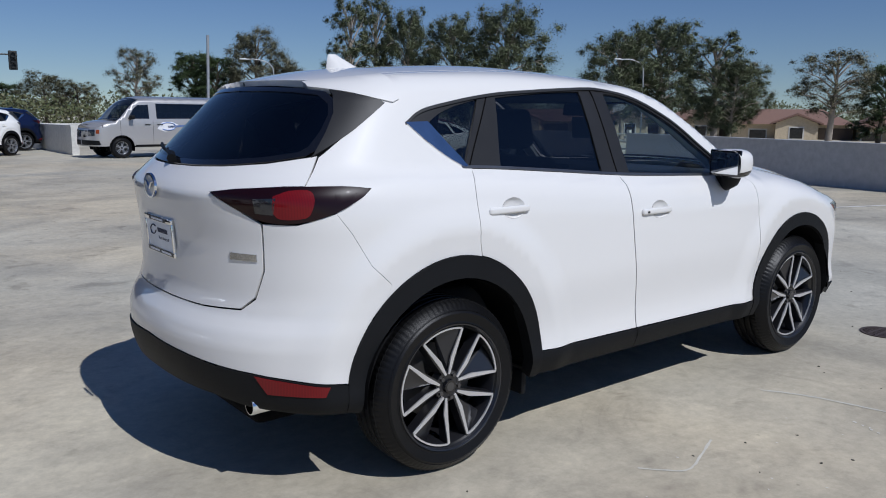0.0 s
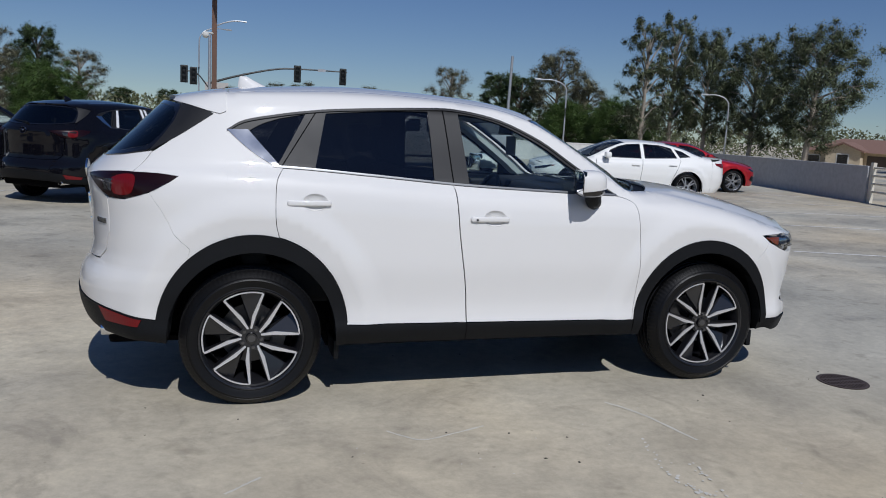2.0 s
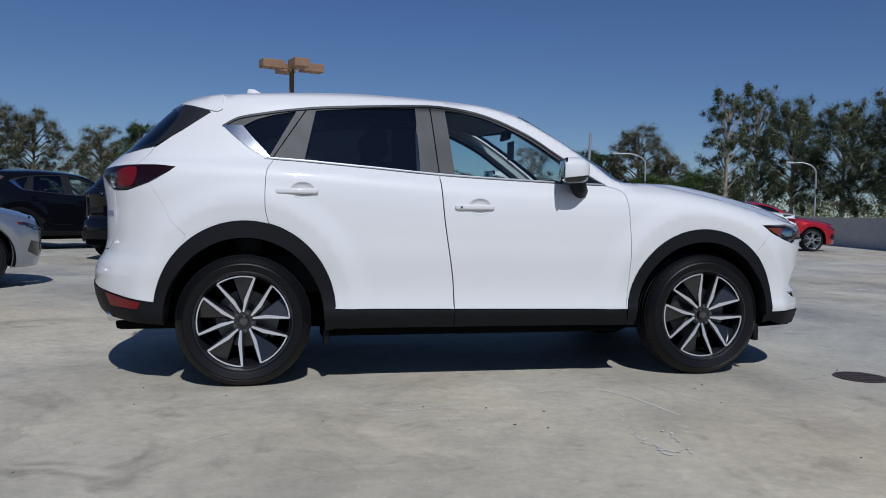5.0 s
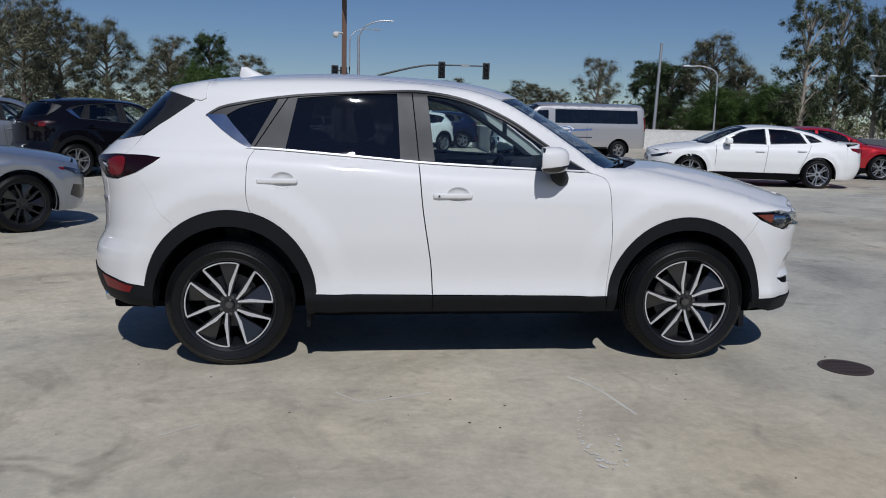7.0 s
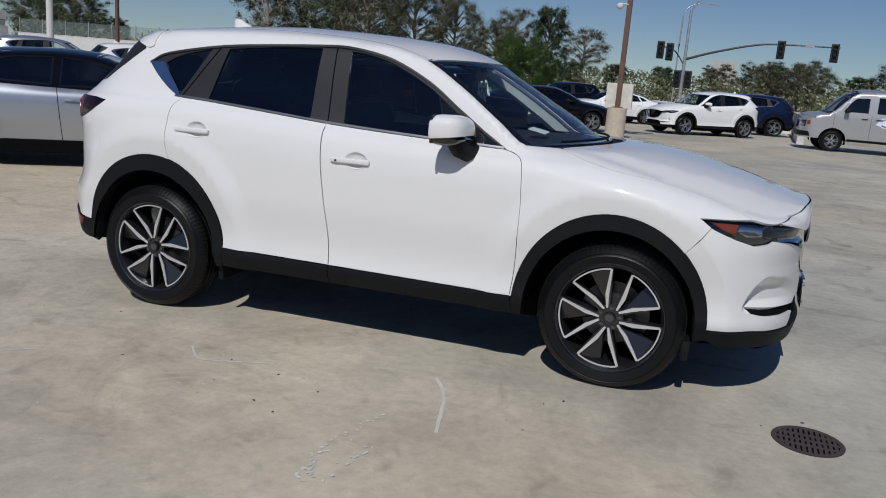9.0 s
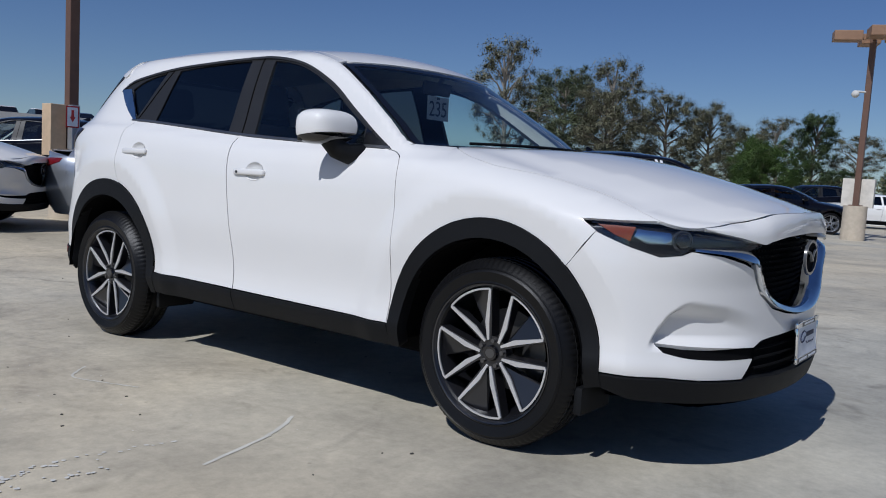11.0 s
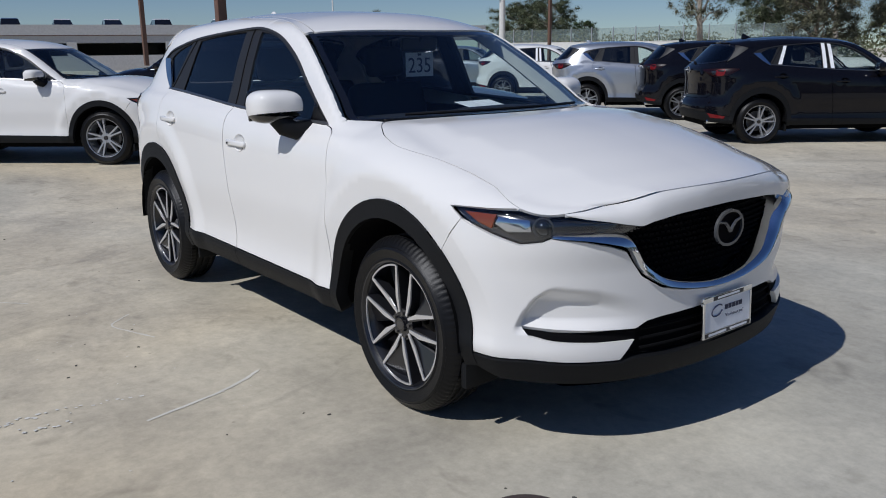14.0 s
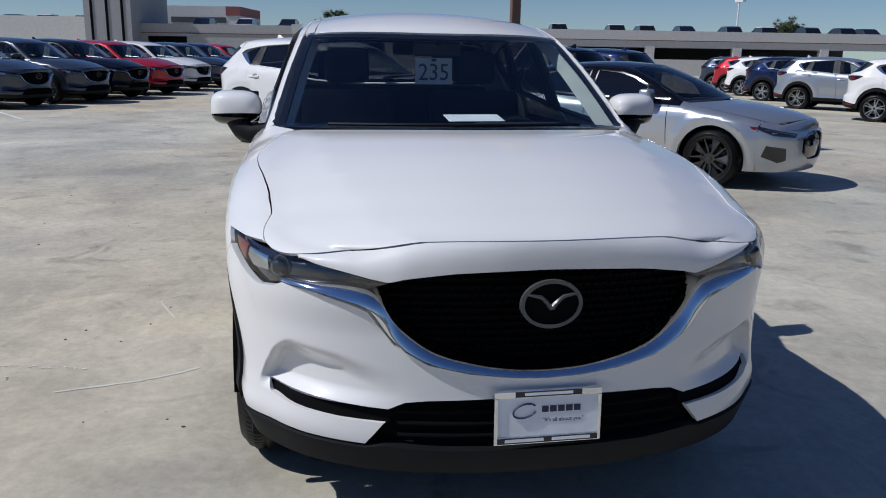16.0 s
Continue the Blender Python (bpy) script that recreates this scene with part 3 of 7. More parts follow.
WHEEL_CACHE = {}


# ---- the compact SUV ----
def suv(name, m, paint, hero=False, wheel_style="wedge", turns=(100, 117), label="", group="", privacy=True):
    car = empty(name, m, label, "car", group)
    S = CarShape(dent=suv_dent, fold=suv_fold, **SUV)
    st = 0.03 if hero else 0.07
    both = (False, True)

    def pan(n, mat, surf, outline, **kw):
        kw.setdefault("step", st)
        return panel(n, car, mat, surf, outline, **kw)

    ru = lambda x, z: (float(S.around(-1, x, z)), z)
    fu = lambda x, z: (float(S.around(1, x, z)), z)
    xs = lambda a, b, n: np.linspace(a, b, n)
    belt = lambda a, b, n=14: np.c_[xs(a, b, n), S.belt(xs(a, b, n))]
    front_line = rounded([(0.712, 1.122), (0.80, 1.10), (0.845, 1.055), (0.862, 0.9), (0.866, 0.75), (0.86, 0.55), (0.846, 0.392)], 5)
    b_line = rounded([(-0.262, 1.164), (-0.245, 0.95), (-0.227, 0.813), (-0.192, 0.583), (-0.181, 0.405)], 5)
    rear_line = rounded([(-1.19, 1.237), (-1.222, 1.18), (-1.231, 1.1), (-1.231, 0.97), (-1.214, 0.888)], 4)
    RA, FA = (-1.338, 0.395, 0.487, 0.508), (1.328, 0.37, 0.474, 0.497)
    dlo_top = rounded([(-1.468, 1.426), (-1.379, 1.476), (-1.216, 1.51), (-1.053, 1.535), (-0.857, 1.554), (-0.395, 1.577), (-0.195, 1.573), (0.04, 1.527),
                       (0.279, 1.421), (0.453, 1.305), (0.61, 1.2), (0.752, 1.115)], 4)
    dlo_rear = rounded([(-1.222, 1.241), (-1.315, 1.296), (-1.40, 1.362), (-1.468, 1.426)], 4)

    # doors, wings and body sides
    fdoor = joined(belt(-0.262, 0.712), front_line, b_line[::-1])
    rdoor = joined(belt(-1.19, -0.262), b_line, [(-0.855, 0.413)], arc(*RA, 4, 75), rear_line[::-1])
    edge = [(1.0, 1.0), (1.02, 1.015), (1.1, 1.10), (1.16, 1.138), (1.28, 1.146), (1.4, 1.095), (1.55, 1.04), (1.81, 1.026), (1.95, 1.10), (2.035, 1.12), (2.098, 1.05), (2.118, 0.95), (2.110, 0.8), (2.088, 0.6), (2.076, 0.4), (2.070, 0.0)]
    left = rounded(edge, 4)
    shut = np.array([(x, float(S.crest(x)) - 0.2 * max(0.0, v - 1) - 0.00001) for x, v in left[:33]])
    wing = joined(front_line[::-1], [(0.752, 1.115)], np.c_[xs(0.84, 0.98, 5), S.crest(xs(0.84, 0.98, 5)) - 0.00002], shut, [(1.955, 0.897), (1.85, 0.894), (1.709, 0.893), (1.765, 0.853), (1.69, 0.752)],
                  arc(*FA, 45, 177))
    frame_x = xs(0.84, -1.47, 60)
    side_frame = joined(np.c_[frame_x, S.crest(frame_x) - 0.001], [(-1.47, 0.885)], arc(*RA, 105.8, 75), rear_line[::-1], dlo_rear, dlo_top[1:])
    quarter = joined([ru(x, float(S.crest(x)) - 0.001) for x in xs(-1.47, -1.53, 3)], [(1.213, 1.509), (1.05, 1.405), (0.895, 1.298), (0.858, 1.199), (0.995, 1.2), (1.118, 1.188), (1.082, 1.159), (0.974, 1.103),
                     (1.035, 1.025), (1.109, 0.905), (1.189, 0.826)], [ru(*p) for p in arc(*RA, 132, 106, 10)], [ru(-1.47, z) for z in xs(0.89, float(S.crest(-1.47)) - 0.006, 30)])
    cup = {x0: arc(x0 + 0.145, z + 0.006, 0.0615, 0.0395, 0, 360, 29)[:-1] for x0, z in ((-1.175, 1.064), (-0.184, 0.984))}
    for f in both:
        door = pan("front_door", paint, S.side, fdoor, holes=[cup[-0.184]], flip=f, gap=0.0033, label="front door skin in body colour")
        rear = pan("rear_door", paint, S.side, rdoor, holes=[cup[-1.175]], flip=f, gap=0.0033)
        pan("front_wing", paint, S.side, wing, flip=f, gap=0.0)
        pan("side_frame", paint, S.side, side_frame, flip=f, gap=0.0)
        sgn = 1 if f else -1
        pan("rear_quarter", paint, (lambda u, v: S.tail(u, v)), quarter, flip=f, gap=0.0)
        # window frames and panes
        g_front = joined([(-0.165, 1.175), (0.0, 1.165), (0.3, 1.148), (0.565, 1.137), (0.555, 1.21)], rounded([(0.437, 1.285), (0.272, 1.396), (0.06, 1.497), (-0.1, 1.54), (-0.205, 1.552)], 4))
        g_rear = np.array([(-1.02, 1.232), (-0.37, 1.186), (-0.385, 1.56), (-0.6, 1.553), (-0.85, 1.535), (-0.955, 1.525)])
        g_quart = joined([(-1.21, 1.264), (-1.068, 1.517)], rounded([(-1.20, 1.49), (-1.285, 1.462), (-1.352, 1.425)], 3), [(-1.30, 1.352), (-1.24, 1.285)])
        dlo = joined(belt(-1.222, 0.745, 20), dlo_top[::-1], dlo_rear[::-1])
        pan("window_frame", PILLAR_TRIM, S.side, dlo, holes=[g_front, g_rear, g_quart], flip=f, off=-0.004, depth=0.02, label="black window surround and pillar trim")
        pan("front_window", GLASS_CLEAR, S.side, g_front, flip=f, off=-0.010, depth=0, gap=-0.004, label="clear front side glass")
        pan("rear_window", GLASS_DARK if privacy else GLASS_CLEAR, S.side, g_rear, flip=f, off=-0.010, depth=0, gap=-0.004, label="dark tinted rear side glass")
        pan("quarter_window", GLASS_DARK, S.side, g_quart, flip=f, off=-0.010, depth=0, gap=-0.004, label="dark tinted quarter glass")
        bx = xs(-1.24, 0.735, 30)
        pan("belt_moulding", BELT_TRIM, S.side, joined(np.c_[bx, S.belt(bx) + 0.010], np.c_[bx[::-1], S.belt(bx[::-1]) - 0.001]), flip=f, off=0.004, gap=0, step=0.05, depth=0.008, label="bright metal strip under the side windows")
        pan("window_corner_trim", CORNER_TRIM, S.side, joined(dlo_rear, [(-1.362, 1.428), (-1.30, 1.356), (-1.235, 1.285), (-1.205, 1.246)]), flip=f, off=0.004, gap=0.0, depth=0.01, label="chrome window corner")
        tr = rounded([(-1.468, 1.426), (-1.379, 1.476), (-1.216, 1.51), (-1.053, 1.535), (-0.857, 1.554), (-0.395, 1.577), (-0.195, 1.573), (0.04, 1.527), (0.279, 1.421), (0.453, 1.305), (0.61, 1.2)], 4)
        pan("window_top_seal", SEAL, S.side, joined(tr, tr[::-1] - (0, 0.012)), flip=f, off=0.003, gap=0.0, step=0.05, depth=0.006)
        for x0, x1 in ((-0.315, -0.250), ):
            pan("pillar_gap", DARK, S.side, [(-0.262, 1.17), (-0.256, 1.17), (-0.293, 1.572), (-0.299, 1.572)], flip=f, off=-0.001, gap=0, depth=0.004)
        pan("pillar_gap", DARK, S.side, [(-1.20, 1.243), (-1.194, 1.243), (-1.003, 1.535), (-1.009, 1.535)], flip=f, off=-0.001, gap=0, depth=0.004)
        # dark cladding
        pan("rear_arch_cladding", CLADDING, S.side, joined(arc(*RA, 2, 173), [(-1.823, 0.345), (-1.77, 0.335)], arc(-1.338, 0.37, 0.425, 0.44, 176, 2), [(-0.905, 0.30), (-0.862, 0.30)]), flip=f, off=0.010, depth=0.06, gap=0.0)
        pan("front_arch_cladding", CLADDING, S.side, joined(arc(*FA, 178, 2), [(1.806, 0.31), (1.745, 0.295)], arc(1.328, 0.36, 0.416, 0.43, 2, 178), [(0.905, 0.30), (0.858, 0.30)]), flip=f, off=0.010, depth=0.06, gap=0.0)
        pan("sill_cladding", CLADDING, S.side, joined([(-0.862, 0.414), (-0.181, 0.404), (0.848, 0.392), (0.86, 0.30), (-0.86, 0.305)]), flip=f, off=0.008, depth=0.05)
        for k, cx in ((0.404, -0.181), ):
            pan("sill_gap", DARK, S.side, [(cx - 0.003, 0.30), (cx + 0.003, 0.30), (cx + 0.003, k), (cx - 0.003, k)], flip=f, off=0.0085, depth=0.0, gap=0)
        # arch liners
        for cx, cz, rr in ((-1.338, 0.37, 0.432), (1.328, 0.36, 0.422)):
            rows = [[(cx + rr * math.cos(a), y * sgn, cz + rr * math.sin(a)) for a in np.radians(np.linspace(-2, 182, 28))] for y in (0.55, 0.90)]
            sheet("arch_liner", car, DARK, rows)
        # handles: cup and grip
        for x0, x1, z in ((-1.175, -0.945, 1.064), (-0.184, 0.043, 0.984)):
            owner = rear if x0 < -0.5 else door
            y = float(S.half((x0 + x1) / 2, z))
            zs = np.linspace(0, math.tau, 25)[:-1]
            cxh = x0 + 0.145
            bm = bmesh.new()
            rings = []
            for q, d in ((1.0, 0.001), (0.93, -0.002), (0.8, -0.009), (0.45, -0.017), (0.1, -0.018)):
                rings.append([bm.verts.new((cxh + 0.066 * q * math.cos(t), sgn * (float(S.half(cxh + 0.066 * q * math.cos(t), z + 0.006 + 0.044 * q * math.sin(t))) + d + 0.001), z + 0.006 + 0.044 * q * math.sin(t))) for t in zs])
            for a, b in zip(rings, rings[1:]):
                for k in range(24):
                    bm.faces.new((a[k], a[(k + 1) % 24], b[(k + 1) % 24], b[k]))
            bm.faces.new(rings[-1])
            part("handle_cup", bm, paint, owner, smooth=70)
            bm = bmesh.new()
            box(bm, x0, x1, -0.015, 0.015, -0.019, 0.019, 0.013, 3)
            for v in bm.verts:
                t = (v.co.x - x0) / (x1 - x0)
                v.co.z = z + 0.006 * math.sin(math.pi * t) + v.co.z * (0.55 + 0.95 * math.sin(math.pi * min(1, max(0, t))) ** 0.8)
                v.co.y = sgn * (y + 0.003 + v.co.y * 0.7 + 0.014 * math.sin(math.pi * t))
            part("handle", bm, paint, owner, smooth=60)
            if x0 > -0.5 and hero:
                bm = bmesh.new()
                bmesh.ops.create_cone(bm, cap_ends=True, segments=14, radius1=0.006, radius2=0.006, depth=0.004, matrix=pose(x0 + 0.035, sgn * (y + 0.0195), z, 90))
                part("lock_button", bm, SEAL, owner)
        # mirror
        mir = empty("door_mirror")
        mir.parent = car
        cap = bmesh.new()
        bmesh.ops.create_icosphere(cap, subdivisions=4 if hero else 3, radius=1)
        low = cap.copy()
        for b2, upper in ((cap, True), (low, False)):
            for v in b2.verts:
                x, y, z = v.co
                k = lambda q, p: math.copysign(abs(q) ** p, q)
                v.co = Vector((0.505 + 0.105 * k(x, 0.72) * (1.0 if x > 0 else 0.85), 0.945 + 0.115 * k(y, 0.62), 1.195 + (0.08 if z > 0 else 0.082) * k(z, 0.66)))
                out_ = (v.co.y - 0.83) / 0.23
                v.co.z += 0.018 * (1 - out_) * (1 if z < 0 else -0.3)
                v.co.x -= 0.045 * out_
                if not upper:
                    v.co = Vector((0.49, 0.945, 1.17)) + (v.co - Vector((0.49, 0.945, 1.17))) * 0.985
                v.co.y *= sgn
            cut = bmesh.ops.bisect_plane(b2, geom=b2.verts[:] + b2.edges[:] + b2.faces[:], plane_co=(0.5, 0, 1.165), plane_no=(0.12, 0, -1 if upper else 1), clear_outer=True)
            bmesh.ops.holes_fill(b2, edges=[e for e in b2.edges if e.is_boundary])
            bmesh.ops.bisect_plane(b2, geom=b2.verts[:] + b2.edges[:] + b2.faces[:], plane_co=(0.428, sgn * 0.945, 1.2), plane_no=(-1, -0.16 * sgn, 0), clear_outer=True)
        part("mirror_cap", cap, paint, mir, "mirror housing in body colour", smooth=50)
        part("mirror_base", low, BLACK_GLOSS, mir, smooth=50)
        bm = bmesh.new()
        tube(bm, [(0.515, sgn * 0.945, 1.15), (0.535, sgn * 0.92, 1.105), (0.56, sgn * 0.88, 1.085), (0.575, sgn * 0.805, 1.095)], lambda t: 0.050 - 0.010 * t, 14)
        part("mirror_stalk", bm, CLADDING, mir, smooth=50)
        bm = bmesh.new()
        box(bm, 0.430, 0.445, 0.845, 1.047, 1.13, 1.268, 0.007, 2)
        for v in bm.verts:
            v.co.x += 0.16 * (0.945 - v.co.y)
            v.co.y *= sgn
        part("mirror_rim", bm, BLACK_GLOSS, mir, smooth=50)
        bm = bmesh.new()
        box(bm, 0.427, 0.434, 0.858, 1.034, 1.142, 1.256, 0.003, 2)
        for v in bm.verts:
            v.co.x += 0.16 * (0.945 - v.co.y)
            v.co.y *= sgn
        part("mirror_glass", bm, CHROME, mir, "mirror glass", smooth=50)
        pan("sail_panel", BLACK_GLOSS, S.side, [(0.575, 1.133), (0.735, 1.12), (0.61, 1.188), (0.567, 1.212)], flip=f, off=0.0, depth=0.01)

    # top: roof, screen, bonnet
    rim_top = lambda a, b, c, d, n=13: [(x, v) for x, v in zip(np.interp(np.abs(xs(-1, 1, n)) ** 2, (0, 1), (a, b)), xs(c, d, n))]
    head = lambda v, e=0.0: 0.302 - 0.075 * v * v + e
    vv = xs(-0.93, 0.93, 21)
    pan("roof", paint, S.top, joined([(head(v, -0.004), v) for v in vv], [(-1.45, v) for v in vv[::-1]]), scale=0.62, step=st * 1.6)
    for s in (-1, 1):
        rx = xs(0.222, -1.47, 30)
        pan("roof_rail", paint, S.top, joined([(x, s * 0.936) for x in rx], [(x, s * 1.0) for x in rx[::-1]]), scale=0.62, gap=0.0, step=st * 1.6)
        dx = xs(0.21, -1.44, 24)
        pan("roof_ditch_strip", SEAL, S.top, joined([(x, s * 0.926) for x in dx], [(x, s * 0.94) for x in dx[::-1]]), scale=0.62, gap=0.0, off=-0.006, depth=0)
    wv = xs(-0.982, 0.982, 23)
    base = lambda v: 0.905 - 0.058 * v * v
    screen = joined([(head(v, 0.004), v) for v in wv], [(base(v), v) for v in wv[::-1]])
    inn = joined([(head(v * 0.955, 0.035), v * 0.955) for v in wv], [(base(v * 0.955) - 0.03, v * 0.955) for v in wv[::-1]])
    pan("windscreen_band", BLACK_GLOSS, S.top, screen, holes=[inn], scale=0.62, off=-0.003, depth=0.01, step=st * 1.6)
    pan("windscreen", GLASS_SHIELD, S.top, inn, scale=0.62, off=-0.004, depth=0, gap=-0.004, step=st * 1.6, label="large raked clear windscreen")
    cv = xs(-0.995, 0.995, 21)
    pan("cowl", CLADDING, S.top, joined([(base(v) + 0.004, v) for v in cv], [(1.03, v) for v in cv[::-1]]), scale=0.62, off=-0.022, depth=0.0, step=0.05)
    bonnet = joined([(0.985, 0.0), (0.985, 0.5), (0.982, 0.95)], left, (left * (1, -1))[::-1], [(0.982, -0.95), (0.985, -0.5)])
    pan("bonnet", paint, S.top, bonnet, scale=0.65, gap=0.0042, step=st * 1.4, label="long bonnet in body colour")
    # nose bridge between bonnet and grille
    xe = curve((0, 2.075), (0.4, 2.081), (0.6, 2.093), (0.8, 2.115), (0.95, 2.123), (1.05, 2.103), (1.12, 2.04))
    vs_ = xs(0, 1.12, 60)
    hood_run = S.top(xe(vs_) + 0.003, vs_)
    low_run = S.nose(np.array([0, 0.14, 0.277, 0.40, 0.444, 0.50, 0.57, 0.65, 0.72]), np.array([0.862, 0.859, 0.853, 0.837, 0.826, 0.836, 0.850, 0.862, 0.874]))
    low_run = np.c_[np.interp(xs(0, 1, 30), xs(0, 1, 9), low_run[:, 0]), np.interp(xs(0, 1, 30), xs(0, 1, 9), low_run[:, 1]), np.interp(xs(0, 1, 30), xs(0, 1, 9), low_run[:, 2])]
    low_run[:, 1] = -np.abs(low_run[:, 1])
    rows = []
    hy = np.abs(hood_run[:, 1])
    for p in np.r_[(low_run * (1, -1, 1))[:0:-1], low_run]:
        q = np.array([np.interp(abs(p[1]), hy, hood_run[:, 0]), p[1], np.interp(abs(p[1]), hy, hood_run[:, 2])])
        c = np.array([max(p[0], q[0]) + 0.006, p[1], p[2] * 0.25 + q[2] * 0.75])
        inner = p + (-0.10, 0, 0.0)
        rows.append([q * (1, 1, 1) - (0.0, 0, 0.012), q] + [q * (1 - t) ** 2 + 2 * c * t * (1 - t) + p * t * t for t in (0.2, 0.4, 0.6, 0.8)] + [p, inner])
    sheet("nose_bridge", car, paint, rows)

    # nose: bumper, grille, lamps
    arch_u = [fu(*p) for p in arc(*FA, 45, 1, 12)]
    slot = rounded([(0.868, 0.474), (0.755, 0.467), (0.60, 0.460), (0.45, 0.453)], 3)
    top_edge, low_edge = slot, joined([(0.456, 0.416)], rounded([(0.60, 0.420), (0.755, 0.431), (0.845, 0.449)], 3))
    slot = joined(slot, low_edge)
    chrome_out = [(0, 0.546), (0.10, 0.550), (0.22, 0.564), (0.338, 0.590), (0.432, 0.645), (0.474, 0.70), (0.503, 0.742), (0.553, 0.761), (0.652, 0.786), (0.768, 0.800)]
    bump_run = joined(chrome_out, [(0.80, 0.786), (0.88, 0.776), (0.979, 0.804), (1.075, 0.841), fu(1.765, 0.853), fu(1.69, 0.752)], arch_u, [(1.065, 0.360), (0.849, 0.361), (0.71, 0.352), (0.514, 0.346), (0.485, 0.38)], low_edge, top_edge, [(0.402, 0.474), (0.338, 0.481), (0.162, 0.486), (0, 0.487)])
    pan("front_bumper", paint, S.nose, mirrored(bump_run), depth=0.02, step=0.0075 if hero else st)
    for s in (1, -1):
        pan("fog_slot", DARK, S.nose, slot * (s, 1), off=-0.016, gap=-0.01, depth=0)
    lower = [(0, 0.49), (0.162, 0.489), (0.338, 0.484), (0.405, 0.476), (0.445, 0.44), (0.482, 0.38), (0.50, 0.35), (0.30, 0.335), (0, 0.335)]
    pan("lower_grille", DARK, S.nose, mirrored(lower), off=-0.035, depth=0, gap=-0.01)
    for z in (0.375, 0.41, 0.445):
        bm = bmesh.new()
        uu = xs(-0.42, 0.42, 17)
        tube(bm, S.nose(uu, np.full(17, z)) - (0.018, 0, 0), 0.006, 6)
        part("grille_bar", bm, DARK, car)
    lip = [(0, 0.342), (0.30, 0.342), (0.46, 0.352), (0.514, 0.343), (0.71, 0.349), (0.849, 0.358), (1.06, 0.357), fu(1.80, 0.305), (0.95, 0.276), (0.856, 0.271), (0.5, 0.263), (0, 0.260)]
    pan("front_lip", CLADDING, S.nose, mirrored(lip), off=0.008, depth=0.05, label="black plastic lower lip")
    under = S.nose(xs(-0.72, 0.72, 31), np.full(31, 0.25))
    sheet("front_undertray", car, DARK, [under - (0.01, 0, 0.0), under * (0, 1, 1) + (1.55, 0, -0.03)])
    gr = [(0, 0.862), (0.14, 0.859), (0.277, 0.853), (0.40, 0.837), (0.444, 0.824), (0.489, 0.767), (0.462, 0.715), (0.432, 0.676), (0.338, 0.622), (0.22, 0.595), (0.10, 0.58), (0, 0.575)]
    pan("grille", DARK, S.nose, mirrored(gr), off=-0.095, depth=0, gap=-0.03, label="black mesh grille")
    if hero:
        bm = bmesh.new()
        gpoly = mirrored(gr)
        for i in range(12):
            z = 0.592 + i * 0.0225
            us = np.arange(-0.48, 0.481, 0.026) + (i % 2) * 0.013
            ok = _inside(_shrunk(_dense(gpoly, 0.02), 0.012), np.c_[us, np.full(len(us), z)])
            for u in us[ok]:
                p = S.nose(np.array([u]), np.array([z]))[0]
                box(bm, p[0] - 0.092, p[0] - 0.078, p[1] - 0.0095, p[1] + 0.0095, z - 0.003, z + 0.005)
        part("grille_mesh", bm, DARK, car)
    inner_c = [(0.768, 0.811), (0.63, 0.814), (0.55, 0.812), (0.49, 0.80), (0.458, 0.770), (0.430, 0.720), (0.398, 0.684), (0.32, 0.630), (0.21, 0.598), (0.10, 0.580), (0, 0.575)]
    even = lambda run, n: np.stack([np.interp(xs(0, 1, n), np.r_[0, np.cumsum(np.linalg.norm(np.diff(run, axis=0), axis=1))] / np.sum(np.linalg.norm(np.diff(run, axis=0), axis=1)), run[:, i]) for i in (0, 1)], -1)
    lo_, in_ = rounded(chrome_out, 3), rounded(inner_c[::-1], 3)
    lo_, in_ = even(mirrored(lo_[::-1])[:-1], 81), even(mirrored(in_[::-1])[:-1], 81)
    p_, q_ = S.nose(*lo_.T), S.nose(*in_.T)
    fwd = np.c_[np.full(81, 1.0), 0.55 * p_[:, 1], np.zeros(81)]
    tip = np.clip((0.768 - np.abs(lo_[:, 0])) / 0.12, 0, 1)[:, None]
    deep = lambda k: p_ + (q_ - p_) * k
    rows = [deep(0.16) - fwd * 0.03, deep(0.16) + fwd * 0.002, deep(0.22) + fwd * (0.003 + 0.010 * tip), deep(0.60) + fwd * (0.003 + 0.005 * tip), deep(0.92) + fwd * (0.003 - 0.018 * tip), deep(1.05) + fwd * (0.002 - 0.085 * tip), deep(1.05) - fwd * 0.11]
    sheet("grille_chrome", car, CHROME, rows, "chrome wing under the grille")
    lamp = joined(rounded([(1.145, 0.896), (1.03, 0.893), (0.875, 0.888), (0.72, 0.873), (0.57, 0.849), (0.45, 0.823)], 3), rounded([(0.50, 0.808), (0.61, 0.813), (0.774, 0.803), (0.80, 0.790), (0.88, 0.780), (0.979, 0.807), (1.075, 0.844)], 3))
    for s in (1, -1):
        hl = pan("headlamp", LENS_CLEAR, S.nose, lamp * (s, 1), off=0.003, depth=0.0, gap=0.002, label="clear headlamp lens")
        house = pan("lamp_housing", SMOKE_LENS, S.nose, lamp * (s, 1), off=-0.032, depth=0, gap=-0.006)
        house.parent = hl
        amb = pan("amber_reflector", AMBER_LENS, S.nose, np.array([(1.10, 0.882), (0.965, 0.880), (0.985, 0.822), (1.04, 0.843)]) * (s, 1), off=-0.012, depth=0.01)
        amb.parent = hl
        brow = pan("lamp_bowl", CHROME, S.nose, np.array([(0.962, 0.874), (0.845, 0.868), (0.84, 0.818), (0.93, 0.815), (0.975, 0.842)]) * (s, 1), off=-0.016, depth=0.012)
        brow.parent = hl
